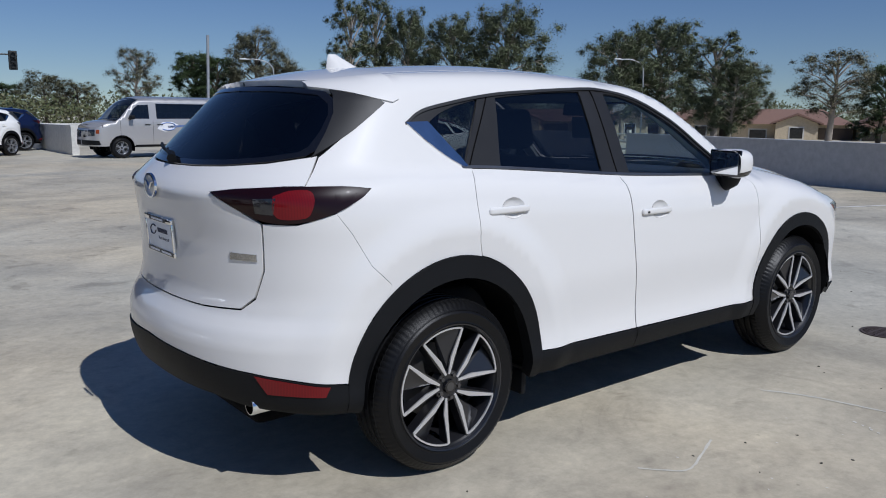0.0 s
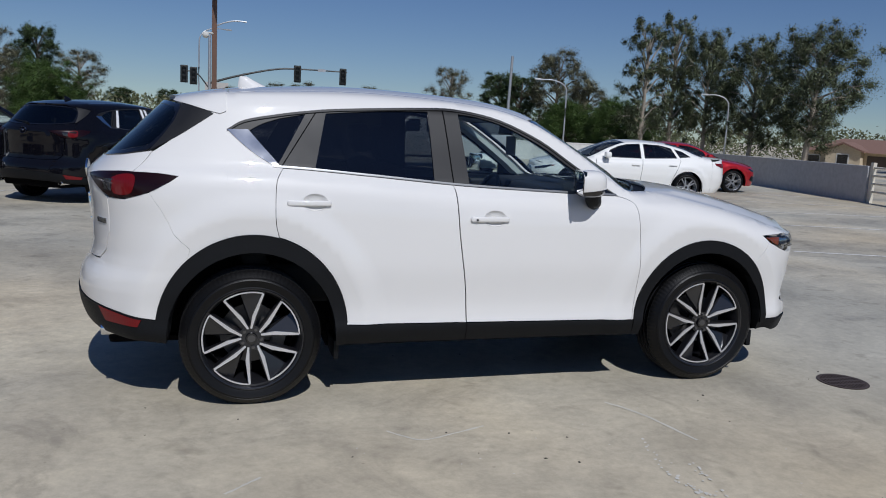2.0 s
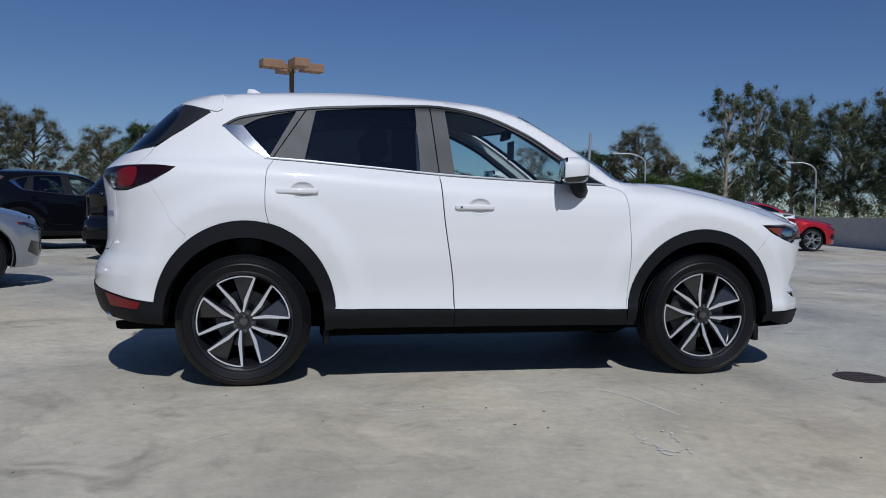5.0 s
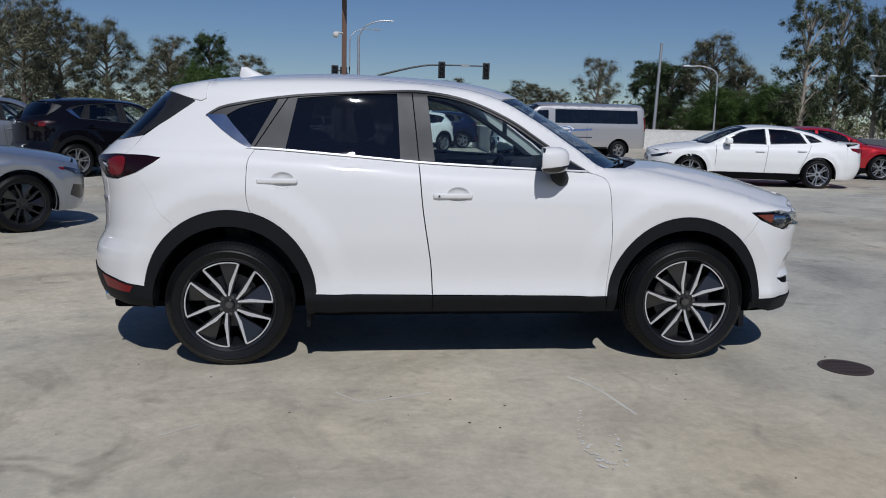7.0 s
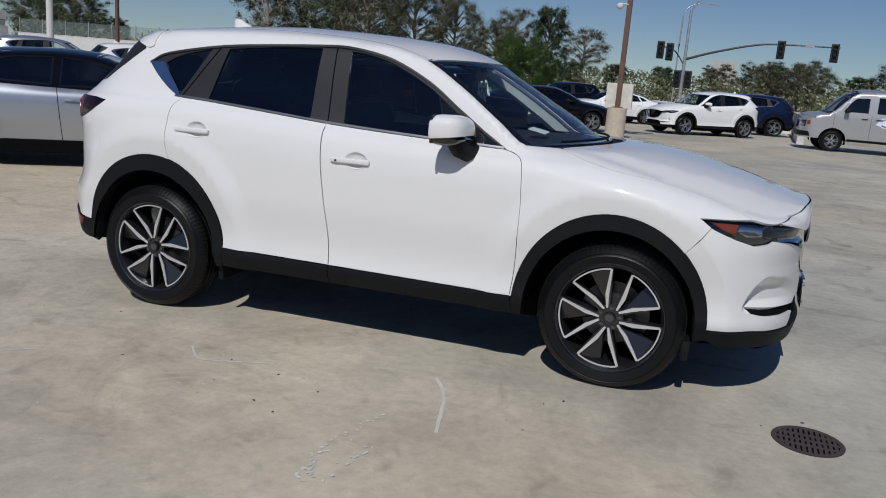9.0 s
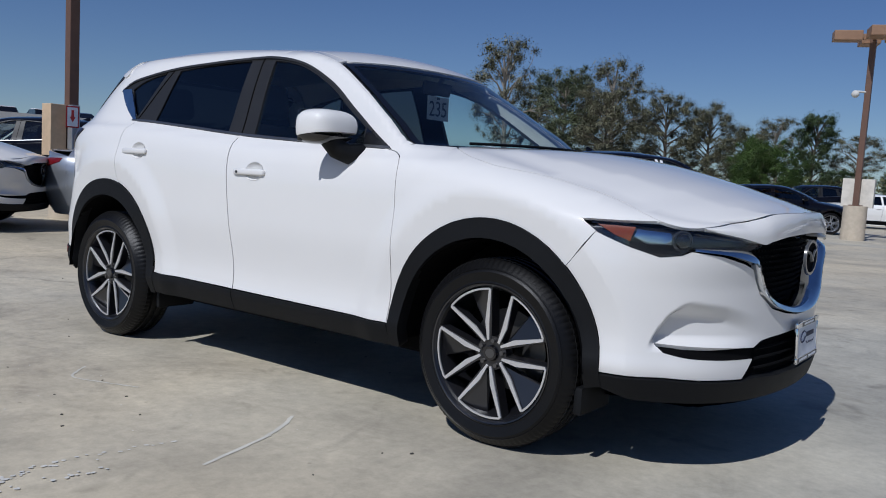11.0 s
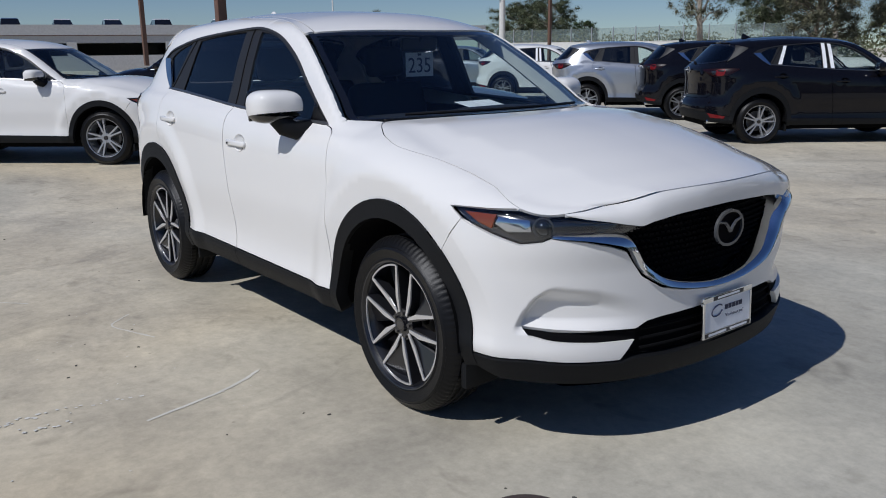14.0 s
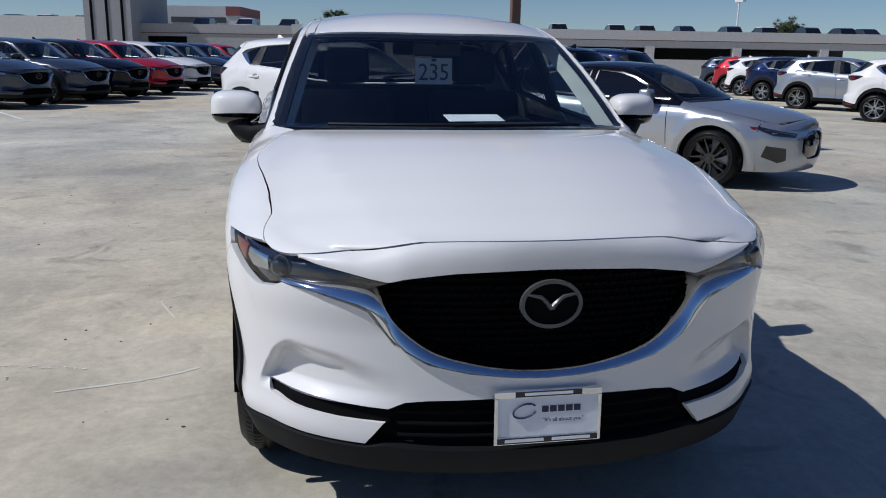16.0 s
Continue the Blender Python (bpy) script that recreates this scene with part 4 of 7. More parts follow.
        for cu_, rr, mt, nm in ((0.80, 0.036, BADGE_GREY, "projector_ring"), (0.80, 0.029, BLACK_GLOSS, "projector_lens")):
            p = S.nose(np.array([s * cu_]), np.array([0.832]))[0]
            q = S.nose(np.array([s * cu_ + 0.01]), np.array([0.832]))[0]
            n = Vector(np.cross(q - p, (0, 0, 1))).normalized()
            n = n if n.x > 0 else -n
            bm = bmesh.new()
            if nm == "projector_ring":
                turned(bm, [(rr - 0.006, 0), (rr, 0.0), (rr, 0.02), (rr - 0.006, 0.02), (rr - 0.006, 0)], 32)
            else:
                bmesh.ops.create_uvsphere(bm, u_segments=20, v_segments=12, radius=rr)
            bmesh.ops.transform(bm, matrix=Matrix.Translation(Vector(p) - n * 0.030) @ n.to_track_quat("-Y", "Z").to_matrix().to_4x4(), verts=bm.verts)
            part(nm, bm, mt, hl, smooth=40)

    # tail: gate, glass, lamps, bumper
    glass = [(0, 1.254), (0.25, 1.257), (0.446, 1.264), (0.666, 1.28), (0.84, 1.303), (0.885, 1.325), (0.935, 1.39), (0.972, 1.461), (0.968, 1.51), (0.90, 1.548), (0.7, 1.562), (0.462, 1.568), (0, 1.572)]
    pan("rear_screen", GLASS_DARK, S.tail, mirrored(glass), off=-0.004, depth=0.0, label="dark tinted rear window")
    pan("rear_screen_band", BLACK_GLOSS, S.tail, mirrored(glass), holes=[mirrored([(u * 0.95, 1.42 + (z - 1.42) * 0.86) for u, z in glass])], off=-0.001, depth=0.01)
    for s in (1, -1):
        pan("winglet", PILLAR_TRIM, S.tail, np.array([(0.862, 1.295), (0.918, 1.39), (0.952, 1.461), (0.945, 1.53), (0.92, 1.552), (1.06, 1.545), (1.18, 1.528), (1.235, 1.500), (1.06, 1.398)]) * (s, 1), off=0.004, depth=0.02, label="grey spoiler side fin")
    gate = [(0, 1.25), (0.25, 1.253), (0.446, 1.260), (0.666, 1.275), (0.845, 1.298), (0.888, 1.304), (0.855, 1.2), (0.774, 1.199), (0.572, 1.186), (0.448, 1.17), (0.6, 1.106), (0.689, 1.062), (0.687, 0.886), (0.645, 0.78), (0.58, 0.734), (0.369, 0.722), (0, 0.722)]
    pan("tailgate", paint, S.tail, mirrored(gate), gap=0.0012, label="tailgate in body colour")
    rb = joined([(0, 0.718), (0.369, 0.718), (0.585, 0.729), (0.652, 0.775), (0.695, 0.886), (0.697, 1.062), (0.83, 1.060), (0.974, 1.1018), (1.0344, 1.0238), (1.1084, 0.9038), (1.1884, 0.8248)], [ru(*p) for p in arc(*RA, 132, 172, 12)], [(1.03, 0.454), (0.962, 0.462), (0.646, 0.504), (0.286, 0.535), (0, 0.55)])
    pan("rear_bumper", paint, S.tail, mirrored(rb), depth=0.02, gap=0.0004)
    val = [(0, 0.548), (0.286, 0.533), (0.646, 0.502), (0.962, 0.460), ru(-1.81, 0.45), ru(-1.80, 0.335), (0.849, 0.345), (0.619, 0.36), (0.459, 0.385), (0, 0.40)]
    pan("rear_valance", CLADDING, S.tail, mirrored(val), off=0.006, depth=0.05, label="black plastic lower rear bumper")
    under = S.tail(xs(-0.68, 0.68, 31), np.interp(np.abs(xs(-0.68, 0.68, 31)), (0, 0.95), (0.40, 0.345)))
    sheet("rear_undertray", car, DARK, [under + (0.01, 0, 0), under * (0, 1, 1) + (-1.6, 0, -0.06)])
    tl = joined(rounded([(0.453, 1.17), (0.572, 1.184), (0.774, 1.197), (0.995, 1.199), (1.118, 1.188)], 3), rounded([(1.082, 1.159), (0.974, 1.103), (0.83, 1.066), (0.701, 1.071), (0.6, 1.108)], 3))
    for s in (1, -1):
        cx_ = xs(-1.47, -1.725, 8)
        pan("spoiler_side", paint, S.side, joined(np.c_[cx_, S.crest(cx_) - 0.001], [(-1.735, 1.560), (-1.65, 1.540), (-1.56, 1.515), (-1.50, 1.502), (-1.47, 1.515)]), flip=s < 0, off=0.007, depth=0.03, gap=0.0)
        tail_lamp = pan("tail_lamp", DARK_RED_LENS, S.tail, tl * (s, 1), off=0.005, depth=0.03, step=st * 0.7, label="smoked red tail lamp")
        for poly, mt, nm in ((rounded([(0.740, 1.165), (0.80, 1.184), (0.87, 1.186), (0.895, 1.165), (0.893, 1.125), (0.865, 1.086), (0.77, 1.081), (0.740, 1.105)], 3), RED_LENS, "red_section"), ([(0.66, 1.155), (0.755, 1.16), (0.745, 1.095), (0.67, 1.10)], SMOKE_LENS, "indicator_lens"),
                             ([(0.97, 1.176), (1.06, 1.176), (1.03, 1.148), (0.965, 1.125)], DARK_RED_LENS, "red_tip")):
            o = pan(nm, mt, S.tail, np.array(poly) * (s, 1), off=0.0065, depth=0.001, step=st * 0.7)
            o.parent = tail_lamp
        pan("rear_reflector", RED_LENS, S.tail, np.array([(0.658, 0.497), (0.941, 0.456), (0.923, 0.416), (0.706, 0.424)]) * (s, 1), off=0.010, depth=0.01, label="red bumper reflector")
        bm = bmesh.new()
        y = -0.60 * s
        turned(bm, [(0.033, -0.06), (0.036, -0.06), (0.038, -0.055), (0.038, 0.12), (0.034, 0.12), (0.033, -0.06)], 24)
        bmesh.ops.transform(bm, matrix=pose(-2.05, y, 0.36, 0, 0, -90), verts=bm.verts)
        part("exhaust_tip", bm, CHROME, car, smooth=40)
    # spoiler with thickness and fin aerial
    sv = xs(-1, 1, 19)
    pan("roof_spoiler", paint, S.top, joined([(-1.457, v) for v in sv], [(-1.74 + 0.05 * v * v, v) for v in sv[::-1]]), scale=0.62, depth=0.03, off=0.002)
    a = S.top(-1.74 + 0.05 * sv ** 2, sv) - (0, 0, 0.028)
    b = S.tail(-sv * 0.93, 1.572 - 0.045 * sv ** 4) + (0.03, 0, 0)
    sheet("spoiler_underside", car, CLADDING, [a, b])
    bm = bmesh.new()
    rows = []
    for i in range(9):
        t = i / 8
        z = 1.675 + 0.052 * t
        x0, x1, w = -1.392 + 0.012 * t * t, -1.17 - 0.17 * t ** 0.8, 0.028 * (1 - t) ** 0.7 + 0.004
        rows.append([(x1 if k == 0 else (x0 + x1) / 2 + (x1 - x0) / 2 * math.cos(k * math.tau / 12), w * math.sin(k * math.tau / 12), z - 0.02 * (1 - t)) for k in range(12)] )
    g = [[bm.verts.new(v) for v in r] for r in rows]
    for r0, r1 in zip(g, g[1:]):
        for k in range(12):
            bm.faces.new((r0[k], r0[(k + 1) % 12], r1[(k + 1) % 12], r1[k]))
    bm.faces.new(g[-1])
    part("fin_aerial", bm, paint, car, smooth=60)

    # emblems and plates
    def badge(nm, x, z, w, h, face):
        e = empty(nm)
        e.parent = car
        e.matrix_local = pose(x, 0, z, 90, 0, 90 * face)
        bm = bmesh.new()
        o, i_ = arc(0, 0, w, h, 0, 360, 41)[:-1], arc(0, 0, w * 0.86, h * 0.84, 0, 360, 41)[:-1]
        vo = [[bm.verts.new((p[0], p[1], d)) for p in q] for q, d in ((o, 0.0), (o * 0.985, 0.010), (i_, 0.010), (i_, 0.0))]
        for a_, b_ in zip(vo, vo[1:]):
            for k in range(40):
                bm.faces.new((a_[k], a_[(k + 1) % 40], b_[(k + 1) % 40], b_[k]))
        part("ring", bm, BADGE_GREY if face > 0 else CHROME, e, smooth=40)
        bm = bmesh.new()
        for s in (-1, 1):
            tube(bm, [(s * w * 0.80, h * 0.42, 0.006), (s * w * 0.35, h * 0.30, 0.009), (s * w * 0.12, h * 0.02, 0.009), (0, -h * 0.18, 0.009)], lambda t: h * (0.07 + 0.05 * t), 6)
        part("bent_bar", bm, BADGE_GREY if face > 0 else CHROME, e, smooth=40)
        bm = bmesh.new()
        v = [bm.verts.new((p[0] * 0.9, p[1] * 0.9, 0.001)) for p in o]
        bm.faces.new(v)
        part("badge_back", bm, DARK if face > 0 else paint, e)
    badge("front_badge", 2.250, 0.765, 0.090, 0.070, 1)
    badge("rear_badge", -2.230, 1.165, 0.066, 0.052, -1)

    def plate(nm, x, z, face, lean):
        e = empty(nm, label="dealer card in a chrome frame")
        e.parent = car
        e.matrix_local = pose(x, 0, z, 90 - lean, 0, 90 * face)
        bm = bmesh.new()
        box(bm, -0.150, 0.150, -0.074, 0.074, -0.006, 0.002)
        part("card", bm, PAPER, e, "white dealer card")
        bm = bmesh.new()
        for x0, x1, y0, y1 in ((-0.157, 0.157, 0.058, 0.080), (-0.157, 0.157, -0.080, -0.056), (-0.157, -0.145, -0.060, 0.060), (0.145, 0.157, -0.060, 0.060)):
            box(bm, x0, x1, y0, y1, -0.008, 0.006, 0.004, 2)
        part("frame", bm, CHROME, e, "chrome plate frame", smooth=40)
        if hero:
            for y0, y1, n_, x_ in ((0.0605, 0.0765, 10, 0.085), (-0.0765, -0.0595, 12, 0.135)):
                bm = bmesh.new()
                box(bm, -x_ - 0.012, x_ + 0.012, y0, y1, 0.005, 0.0068)
                part("frame_band", bm, PLATE_BLACK, e)
                bm = bmesh.new()
                for a0, a1 in (((-0.07, 0.07),) if y0 > 0 else ((-0.125, -0.012), (0.012, 0.125))):
                    box(bm, a0, a1, y0 + 0.004, y1 - 0.004, 0.0065, 0.0075)
                part("writing_bar", bm, PAPER, e)
            bm = bmesh.new()
            tube(bm, [(-0.068 + 0.032 * math.cos(t) * 1.05, 0.018 + 0.020 * math.sin(t) + 0.006 * math.cos(t), 0.0035) for t in np.linspace(0.5, 5.9, 26)], 0.0026, 6)
            part("swoosh", bm, INK, e)
            bm = bmesh.new()
            for i in range(5):
                box(bm, -0.018 + i * 0.0235, 0.001 + i * 0.0235, 0.012, 0.030, 0.002, 0.0035)
            part("name_bar", bm, INK, e)
            lettering("slogan", "\"It's all about you\"", 0.0165, pose(0.045, -0.012, 0.0026), INK, e, 0.0004)
    if hero:
        plate("front_plate", 2.268, 0.441, 1, 2)
        plate("rear_plate", -2.206, 0.956, -1, -4)
    if hero:
        pan("tailgate_badge", SATIN, S.tail, [(0.535, 0.918), (0.665, 0.918), (0.665, 0.948), (0.535, 0.948)], off=0.004, depth=0.006)
    # rear wiper
    bm = bmesh.new()
    wu = xs(0.0, -0.45, 9)
    tube(bm, S.tail(wu, np.interp(wu, (-0.45, -0.06, 0.0), (1.318, 1.29, 1.272))) - (0.022, 0, 0), lambda t: 0.020 - 0.013 * min(1, t * 3), 8)
    part("rear_wiper", bm, CLADDING, car, smooth=50)
    for v0, v1 in ((-0.72, 0.06), (0.0, 0.66)):
        bm = bmesh.new()
        wv_ = xs(v0, v1, 9)
        tube(bm, S.top(base(wv_) - 0.028, wv_) + (0, 0, 0.010), 0.007, 6)
        part("wiper", bm, CLADDING, car)

    # rubber air deflectors before the wheels
    for sgn in (-1, 1):
        for x0, x1, z0, z1 in ((1.70, 1.735, 0.180, 0.285), (-0.915, -0.885, 0.205, 0.315)):
            bm = bmesh.new()
            box(bm, x0, x1, 0.62, 0.85, z0, z1, 0.012, 2)
            for v in bm.verts:
                v.co.y *= sgn
            part("air_deflector", bm, CLADDING, car, smooth=50)

    # floor, engine bay and cabin
    bm = bmesh.new()
    box(bm, -0.93, 0.93, -0.62, 0.62, 0.215, 0.36, 0.02)
    part("underbody", bm, DARK, car)
    bm = bmesh.new()
    box(bm, -0.87, 0.87, -0.84, 0.84, 0.315, 0.36, 0.01)
    part("sill_plate", bm, DARK, car)
    bm = bmesh.new()
    box(bm, 0.9, 2.08, -0.60, 0.60, 0.23, 0.80, 0.03)
    part("engine_block", bm, DARK, car)
    bm = bmesh.new()
    box(bm, -2.08, -0.9, -0.60, 0.60, 0.27, 0.80, 0.03)
    part("boot_floor", bm, DARK, car)
    bm = bmesh.new()
    box(bm, -0.9, 0.68, -0.845, -0.80, 0.37, 1.09, 0.02)
    part("door_trim", bm, DASH, car)
    bm = bmesh.new()
    box(bm, -0.9, 0.68, 0.80, 0.845, 0.37, 1.09, 0.02)
    part("door_trim", bm, DASH, car)
    bm = bmesh.new()
    box(bm, 0.42, 0.95, -0.74, 0.74, 0.62, 1.125, 0.07, 3)
    part("dashboard", bm, DASH, car, smooth=50)
    bm = bmesh.new()
    box(bm, 0.40, 0.60, 0.15, 0.62, 1.04, 1.13, 0.05, 3)
    part("dash_hood", bm, DASH, car, smooth=50)
    bm = bmesh.new()
    turned(bm, [(0.175 + 0.016 * math.cos(t), 0.016 * math.sin(t)) for t in np.linspace(0, math.tau, 9)], 36)
    box(bm, -0.17, 0.17, -0.012, 0.012, -0.02, 0.02)
    box(bm, -0.055, 0.055, -0.02, 0.02, -0.06, 0.05, 0.02)
    bmesh.ops.transform(bm, matrix=pose(0.33, 0.38, 0.985, 0, 0, 90) @ pose(0, 0, 0, 25), verts=bm.verts)
    part("steering_wheel", bm, DASH, car, smooth=50)
    for x, y, w in ((-0.18, 0.38, 0.27), (-0.18, -0.38, 0.27), (-1.06, 0.0, 0.66)):
        seat = empty("seat")
        seat.parent = car
        bm = bmesh.new()
        box(bm, x - 0.25, x + 0.28, y - w, y + w, 0.48, 0.70, 0.06, 3)
        part("cushion", bm, FABRIC, seat, smooth=50)
        bm = bmesh.new()
        box(bm, -0.075, 0.075, y - w, y + w, 0, 0.64, 0.06, 3, m=pose(x - 0.24, 0, 0.62, 0, -14))
        part("backrest", bm, FABRIC, seat, smooth=50)
        for hy_ in ((y,) if w < 0.5 else (-0.4, 0.4)):
            bm = bmesh.new()
            box(bm, -0.055, 0.055, hy_ - 0.13, hy_ + 0.13, 0.68, 0.87, 0.045, 3, m=pose(x - 0.24, 0, 0.62, 0, -12))
            part("headrest", bm, FABRIC, seat, smooth=50)
    pan("headlining", HEADLINER, S.top, joined([(head(v, -0.01), v) for v in vv], [(-1.72, v) for v in vv[::-1]]), scale=0.62, off=-0.035, depth=0, step=0.1)
    for f in both:
        px = xs(0.80, 0.18, 16)
        pz = S.crest(px) - 0.022
        rows = [np.c_[px - d, S.half(px - d, pz) - e, pz] for d, e in ((0.01, 0.022), (0.05, 0.075), (0.11, 0.115), (0.155, 0.09))]
        sheet("pillar_lining", car, HEADLINER, rows, "pale grey pillar lining", flip=not f)
    if hero:
        bm = bmesh.new()
        box(bm, -0.012, 0.012, -0.115, 0.115, -0.035, 0.035, 0.012, 3, m=pose(0.33, 0.0, 1.47, 0, 12))
        rod(bm, (0.34, 0, 1.49), (0.375, 0, 1.53), 0.012)
        part("inside_mirror", bm, DASH, car, smooth=50)
    if hero:
        sign = empty("stock_sign", label="white paper sign with a printed number")
        sign.parent = car
        sign.matrix_local = pose(0.36, -0.02, 1.365, 90, 0, 90)
        bm = bmesh.new()
        box(bm, -0.090, 0.090, -0.062, 0.062, -0.001, 0.001)
        # white sheet; the shade behind the windscreen is put into its grey colour
        part("sheet", bm, plain("grey_paper", (0.40, 0.42, 0.43), 0.8), sign)
        lettering("number", "235", 0.112, pose(0, -0.008, 0.0016), INK, sign, 0.0006, wide=0.92)
        bm = bmesh.new()
        box(bm, -0.012, 0.012, 0.046, 0.058, 0.001, 0.0016)
        part("writing_bar", bm, INK, sign)
        bm = bmesh.new()
        box(bm, -0.055, 0.055, -0.12, 0.14, -0.001, 0.001, m=pose(0.70, 0.10, 1.165, 0, 12, 6))
        part("dash_paper", bm, PAPER, car, "white paper lying on the dashboard")
    # wheels
    for s, fl in ((-1, False), (1, True)):
        wheel(car, (-1.349, s * 0.782, 0.349 if hero else 0.365), fl, turns[0], wheel_style, rim=0.262 if hero else 0.252, detail=hero)
        wheel(car, (1.349, s * 0.779, 0.348 if hero else 0.365), fl, turns[1], wheel_style, rim=0.262 if hero else 0.252, detail=hero)
    return car


hero = suv("suv", pose(0, 0, -0.008, 0, -0.73, 0), WHITE, hero=True, label="white pearl compact SUV with black cladding parked on concrete")


# ---- the deck, its walls and the land round it ----
def ground_z(x, y):
    """The deck falls gently away past the car, for the rain."""
    return -0.009 * min(max(y - 2.0, 0.0), 60.0) - 0.0122 * min(max(1.8 - x, 0.0), 3.4)


def concrete_deck(name):
    m, nodes, links, b = node_mat(name)
    broad = noise_tex(nodes, links, 0.22, 5.0, 0.6, warp=1.2)
    hue = noise_tex(nodes, links, 0.13, 3.0, 0.5, warp=0.6)
    cloud = noise_tex(nodes, links, 0.8, 7.0, 0.68, warp=0.8)
    streak = noise_tex(nodes, links, 0.9, 6.0, 0.7, (0.7, 1.5, 1.0), warp=1.0)
    wisp = noise_tex(nodes, links, 1.1, 5.0, 0.62, warp=2.6)
    fine = noise_tex(nodes, links, 16.0, 7.0, 0.78)
    base = ramp_node(nodes, links, cloud, (0.26, (0.345, 0.320, 0.260)), (0.45, (0.458, 0.427, 0.348)), (0.58, (0.510, 0.476, 0.386)), (0.80, (0.595, 0.56, 0.465)))
    tone = ramp_node(nodes, links, broad, (0.34, (0.74, 0.75, 0.76)), (0.50, (0.97, 0.97, 0.97)), (0.68, (1.10, 1.09, 1.06)))
    col = mixed(nodes, links, 1.0, base, tone, "MULTIPLY")
    warm = ramp_node(nodes, links, hue, (0.38, (0.99, 1.0, 1.01)), (0.62, (1.08, 1.0, 0.88)))
    col = mixed(nodes, links, 1.0, col, warm, "MULTIPLY")
    worn = ramp_node(nodes, links, streak, (0.36, (0.66, 0.66, 0.67)), (0.50, (1.0, 1.0, 1.0)), (0.70, (1.09, 1.08, 1.06)))
    col = mixed(nodes, links, 0.25, col, worn, "MULTIPLY")
    swirl = ramp_node(nodes, links, wisp, (0.30, (0.70, 0.70, 0.71)), (0.42, (0.98, 0.98, 0.98)), (0.60, (1.0, 1.0, 1.0)), (0.70, (1.12, 1.12, 1.11)))
    col = mixed(nodes, links, 0.7, col, swirl, "MULTIPLY")
    spots = noise_tex(nodes, links, 2.4, 3.0, 0.55, warp=1.0)
    dark = ramp_node(nodes, links, spots, (0.27, (0.60, 0.59, 0.58)), (0.40, (1.0, 1.0, 1.0)))
    col = mixed(nodes, links, 0.7, col, dark, "MULTIPLY")
    grit = ramp_node(nodes, links, fine, (0.32, (0.82, 0.82, 0.82)), (0.68, (1.10, 1.10, 1.10)))
    col = mixed(nodes, links, 1.0, col, grit, "MULTIPLY")
    specks = nodes.new("ShaderNodeTexVoronoi")
    specks.inputs["Scale"].default_value = 3.2
    co = nodes.new("ShaderNodeTexCoord")
    links.new(co.outputs["Object"], specks.inputs["Vector"])
    dot = ramp_node(nodes, links, specks.outputs["Distance"], (0.016, (0.5, 0.5, 0.5)), (0.03, (1, 1, 1)))
    col = mixed(nodes, links, 0.5, col, dot, "MULTIPLY")
    links.new(col, b.inputs["Base Color"])
    rr = ramp_node(nodes, links, cloud, (0.3, (0.55, 0.55, 0.55)), (0.7, (0.8, 0.8, 0.8)))
    links.new(rr, b.inputs["Roughness"])
    bumped(nodes, links, b, fine, 0.12, 0.004)
    return m


CONCRETE = concrete_deck("concrete_deck")
WALL_WHITE = plain("painted_concrete_wall", (0.60, 0.59, 0.55), 0.85, grain=0.3, grain_scale=25)
WALL_GREY = plain("bare_concrete_wall", (0.42, 0.42, 0.42), 0.9, grain=0.3, grain_scale=25)
LINE_PAINT = plain("worn_line_paint", (0.62, 0.61, 0.57), 0.8)
RAIL_CREAM = plain("cream_rail_paint", (0.62, 0.58, 0.48), 0.5)
IRON = plain("cast_iron", (0.035, 0.032, 0.030), 0.55, metal=0.7, grain=0.4, grain_scale=90)
RUST = plain("rusty_iron", (0.050, 0.036, 0.032), 0.75, grain=0.4, grain_scale=90)
POLE_BROWN = plain("brown_pole_paint", (0.13, 0.070, 0.045), 0.5)
GALVANISED = plain("galvanised_steel", (0.42, 0.43, 0.44), 0.45, metal=0.6)
SIGNAL_BLACK = plain("signal_black", (0.015, 0.017, 0.016), 0.5)

gx = [-300, -120, -60, -30, -15, -5, -1.6, 1.8, 5, 15, 30, 60, 120, 300]
gy = [-300, -120, -40, -15, -5, 0, 2, 4, 7, 11, 16, 24, 36, 62, 120, 300]
verts = [(x, y, ground_z(x, y)) for y in gy for x in gx]
faces = [(j * len(gx) + i, j * len(gx) + i + 1, (j + 1) * len(gx) + i + 1, (j + 1) * len(gx) + i) for j in range(len(gy) - 1) for i in range(len(gx) - 1)]
tagged(mesh_object("ground", verts, faces, CONCRETE), "light grey stained concrete parking deck", "ground", kind="structure")


def wall_run(name, a, b, height, thick, material, label, cap=0.02):
    """A parapet from a to b with a slightly proud coping."""
    a, b = Vector((*a, ground_z(*a) - 0.02)), Vector((*b, ground_z(*b) - 0.02))
    way = (b - a)
    flat = Vector((way.x, way.y, 0)).normalized()
    side = Vector((-flat.y, flat.x, 0)) * thick / 2
    bm = bmesh.new()
    for z0, z1, k in ((0, height - 0.06, 1.0), (height - 0.06, height, 1.0 + 2 * cap / thick)):
        vs = [bm.verts.new(p + side * s * k + Vector((0, 0, z))) for p in (a, b) for s in (-1, 1) for z in (z0, z1)]
        for f in ((0, 1, 3, 2), (4, 6, 7, 5), (0, 4, 5, 1), (2, 3, 7, 6), (1, 5, 7, 3), (0, 2, 6, 4)):
            bm.faces.new([vs[i] for i in f])
    return tagged(part(name, bm, material), label, "wall", kind="structure")


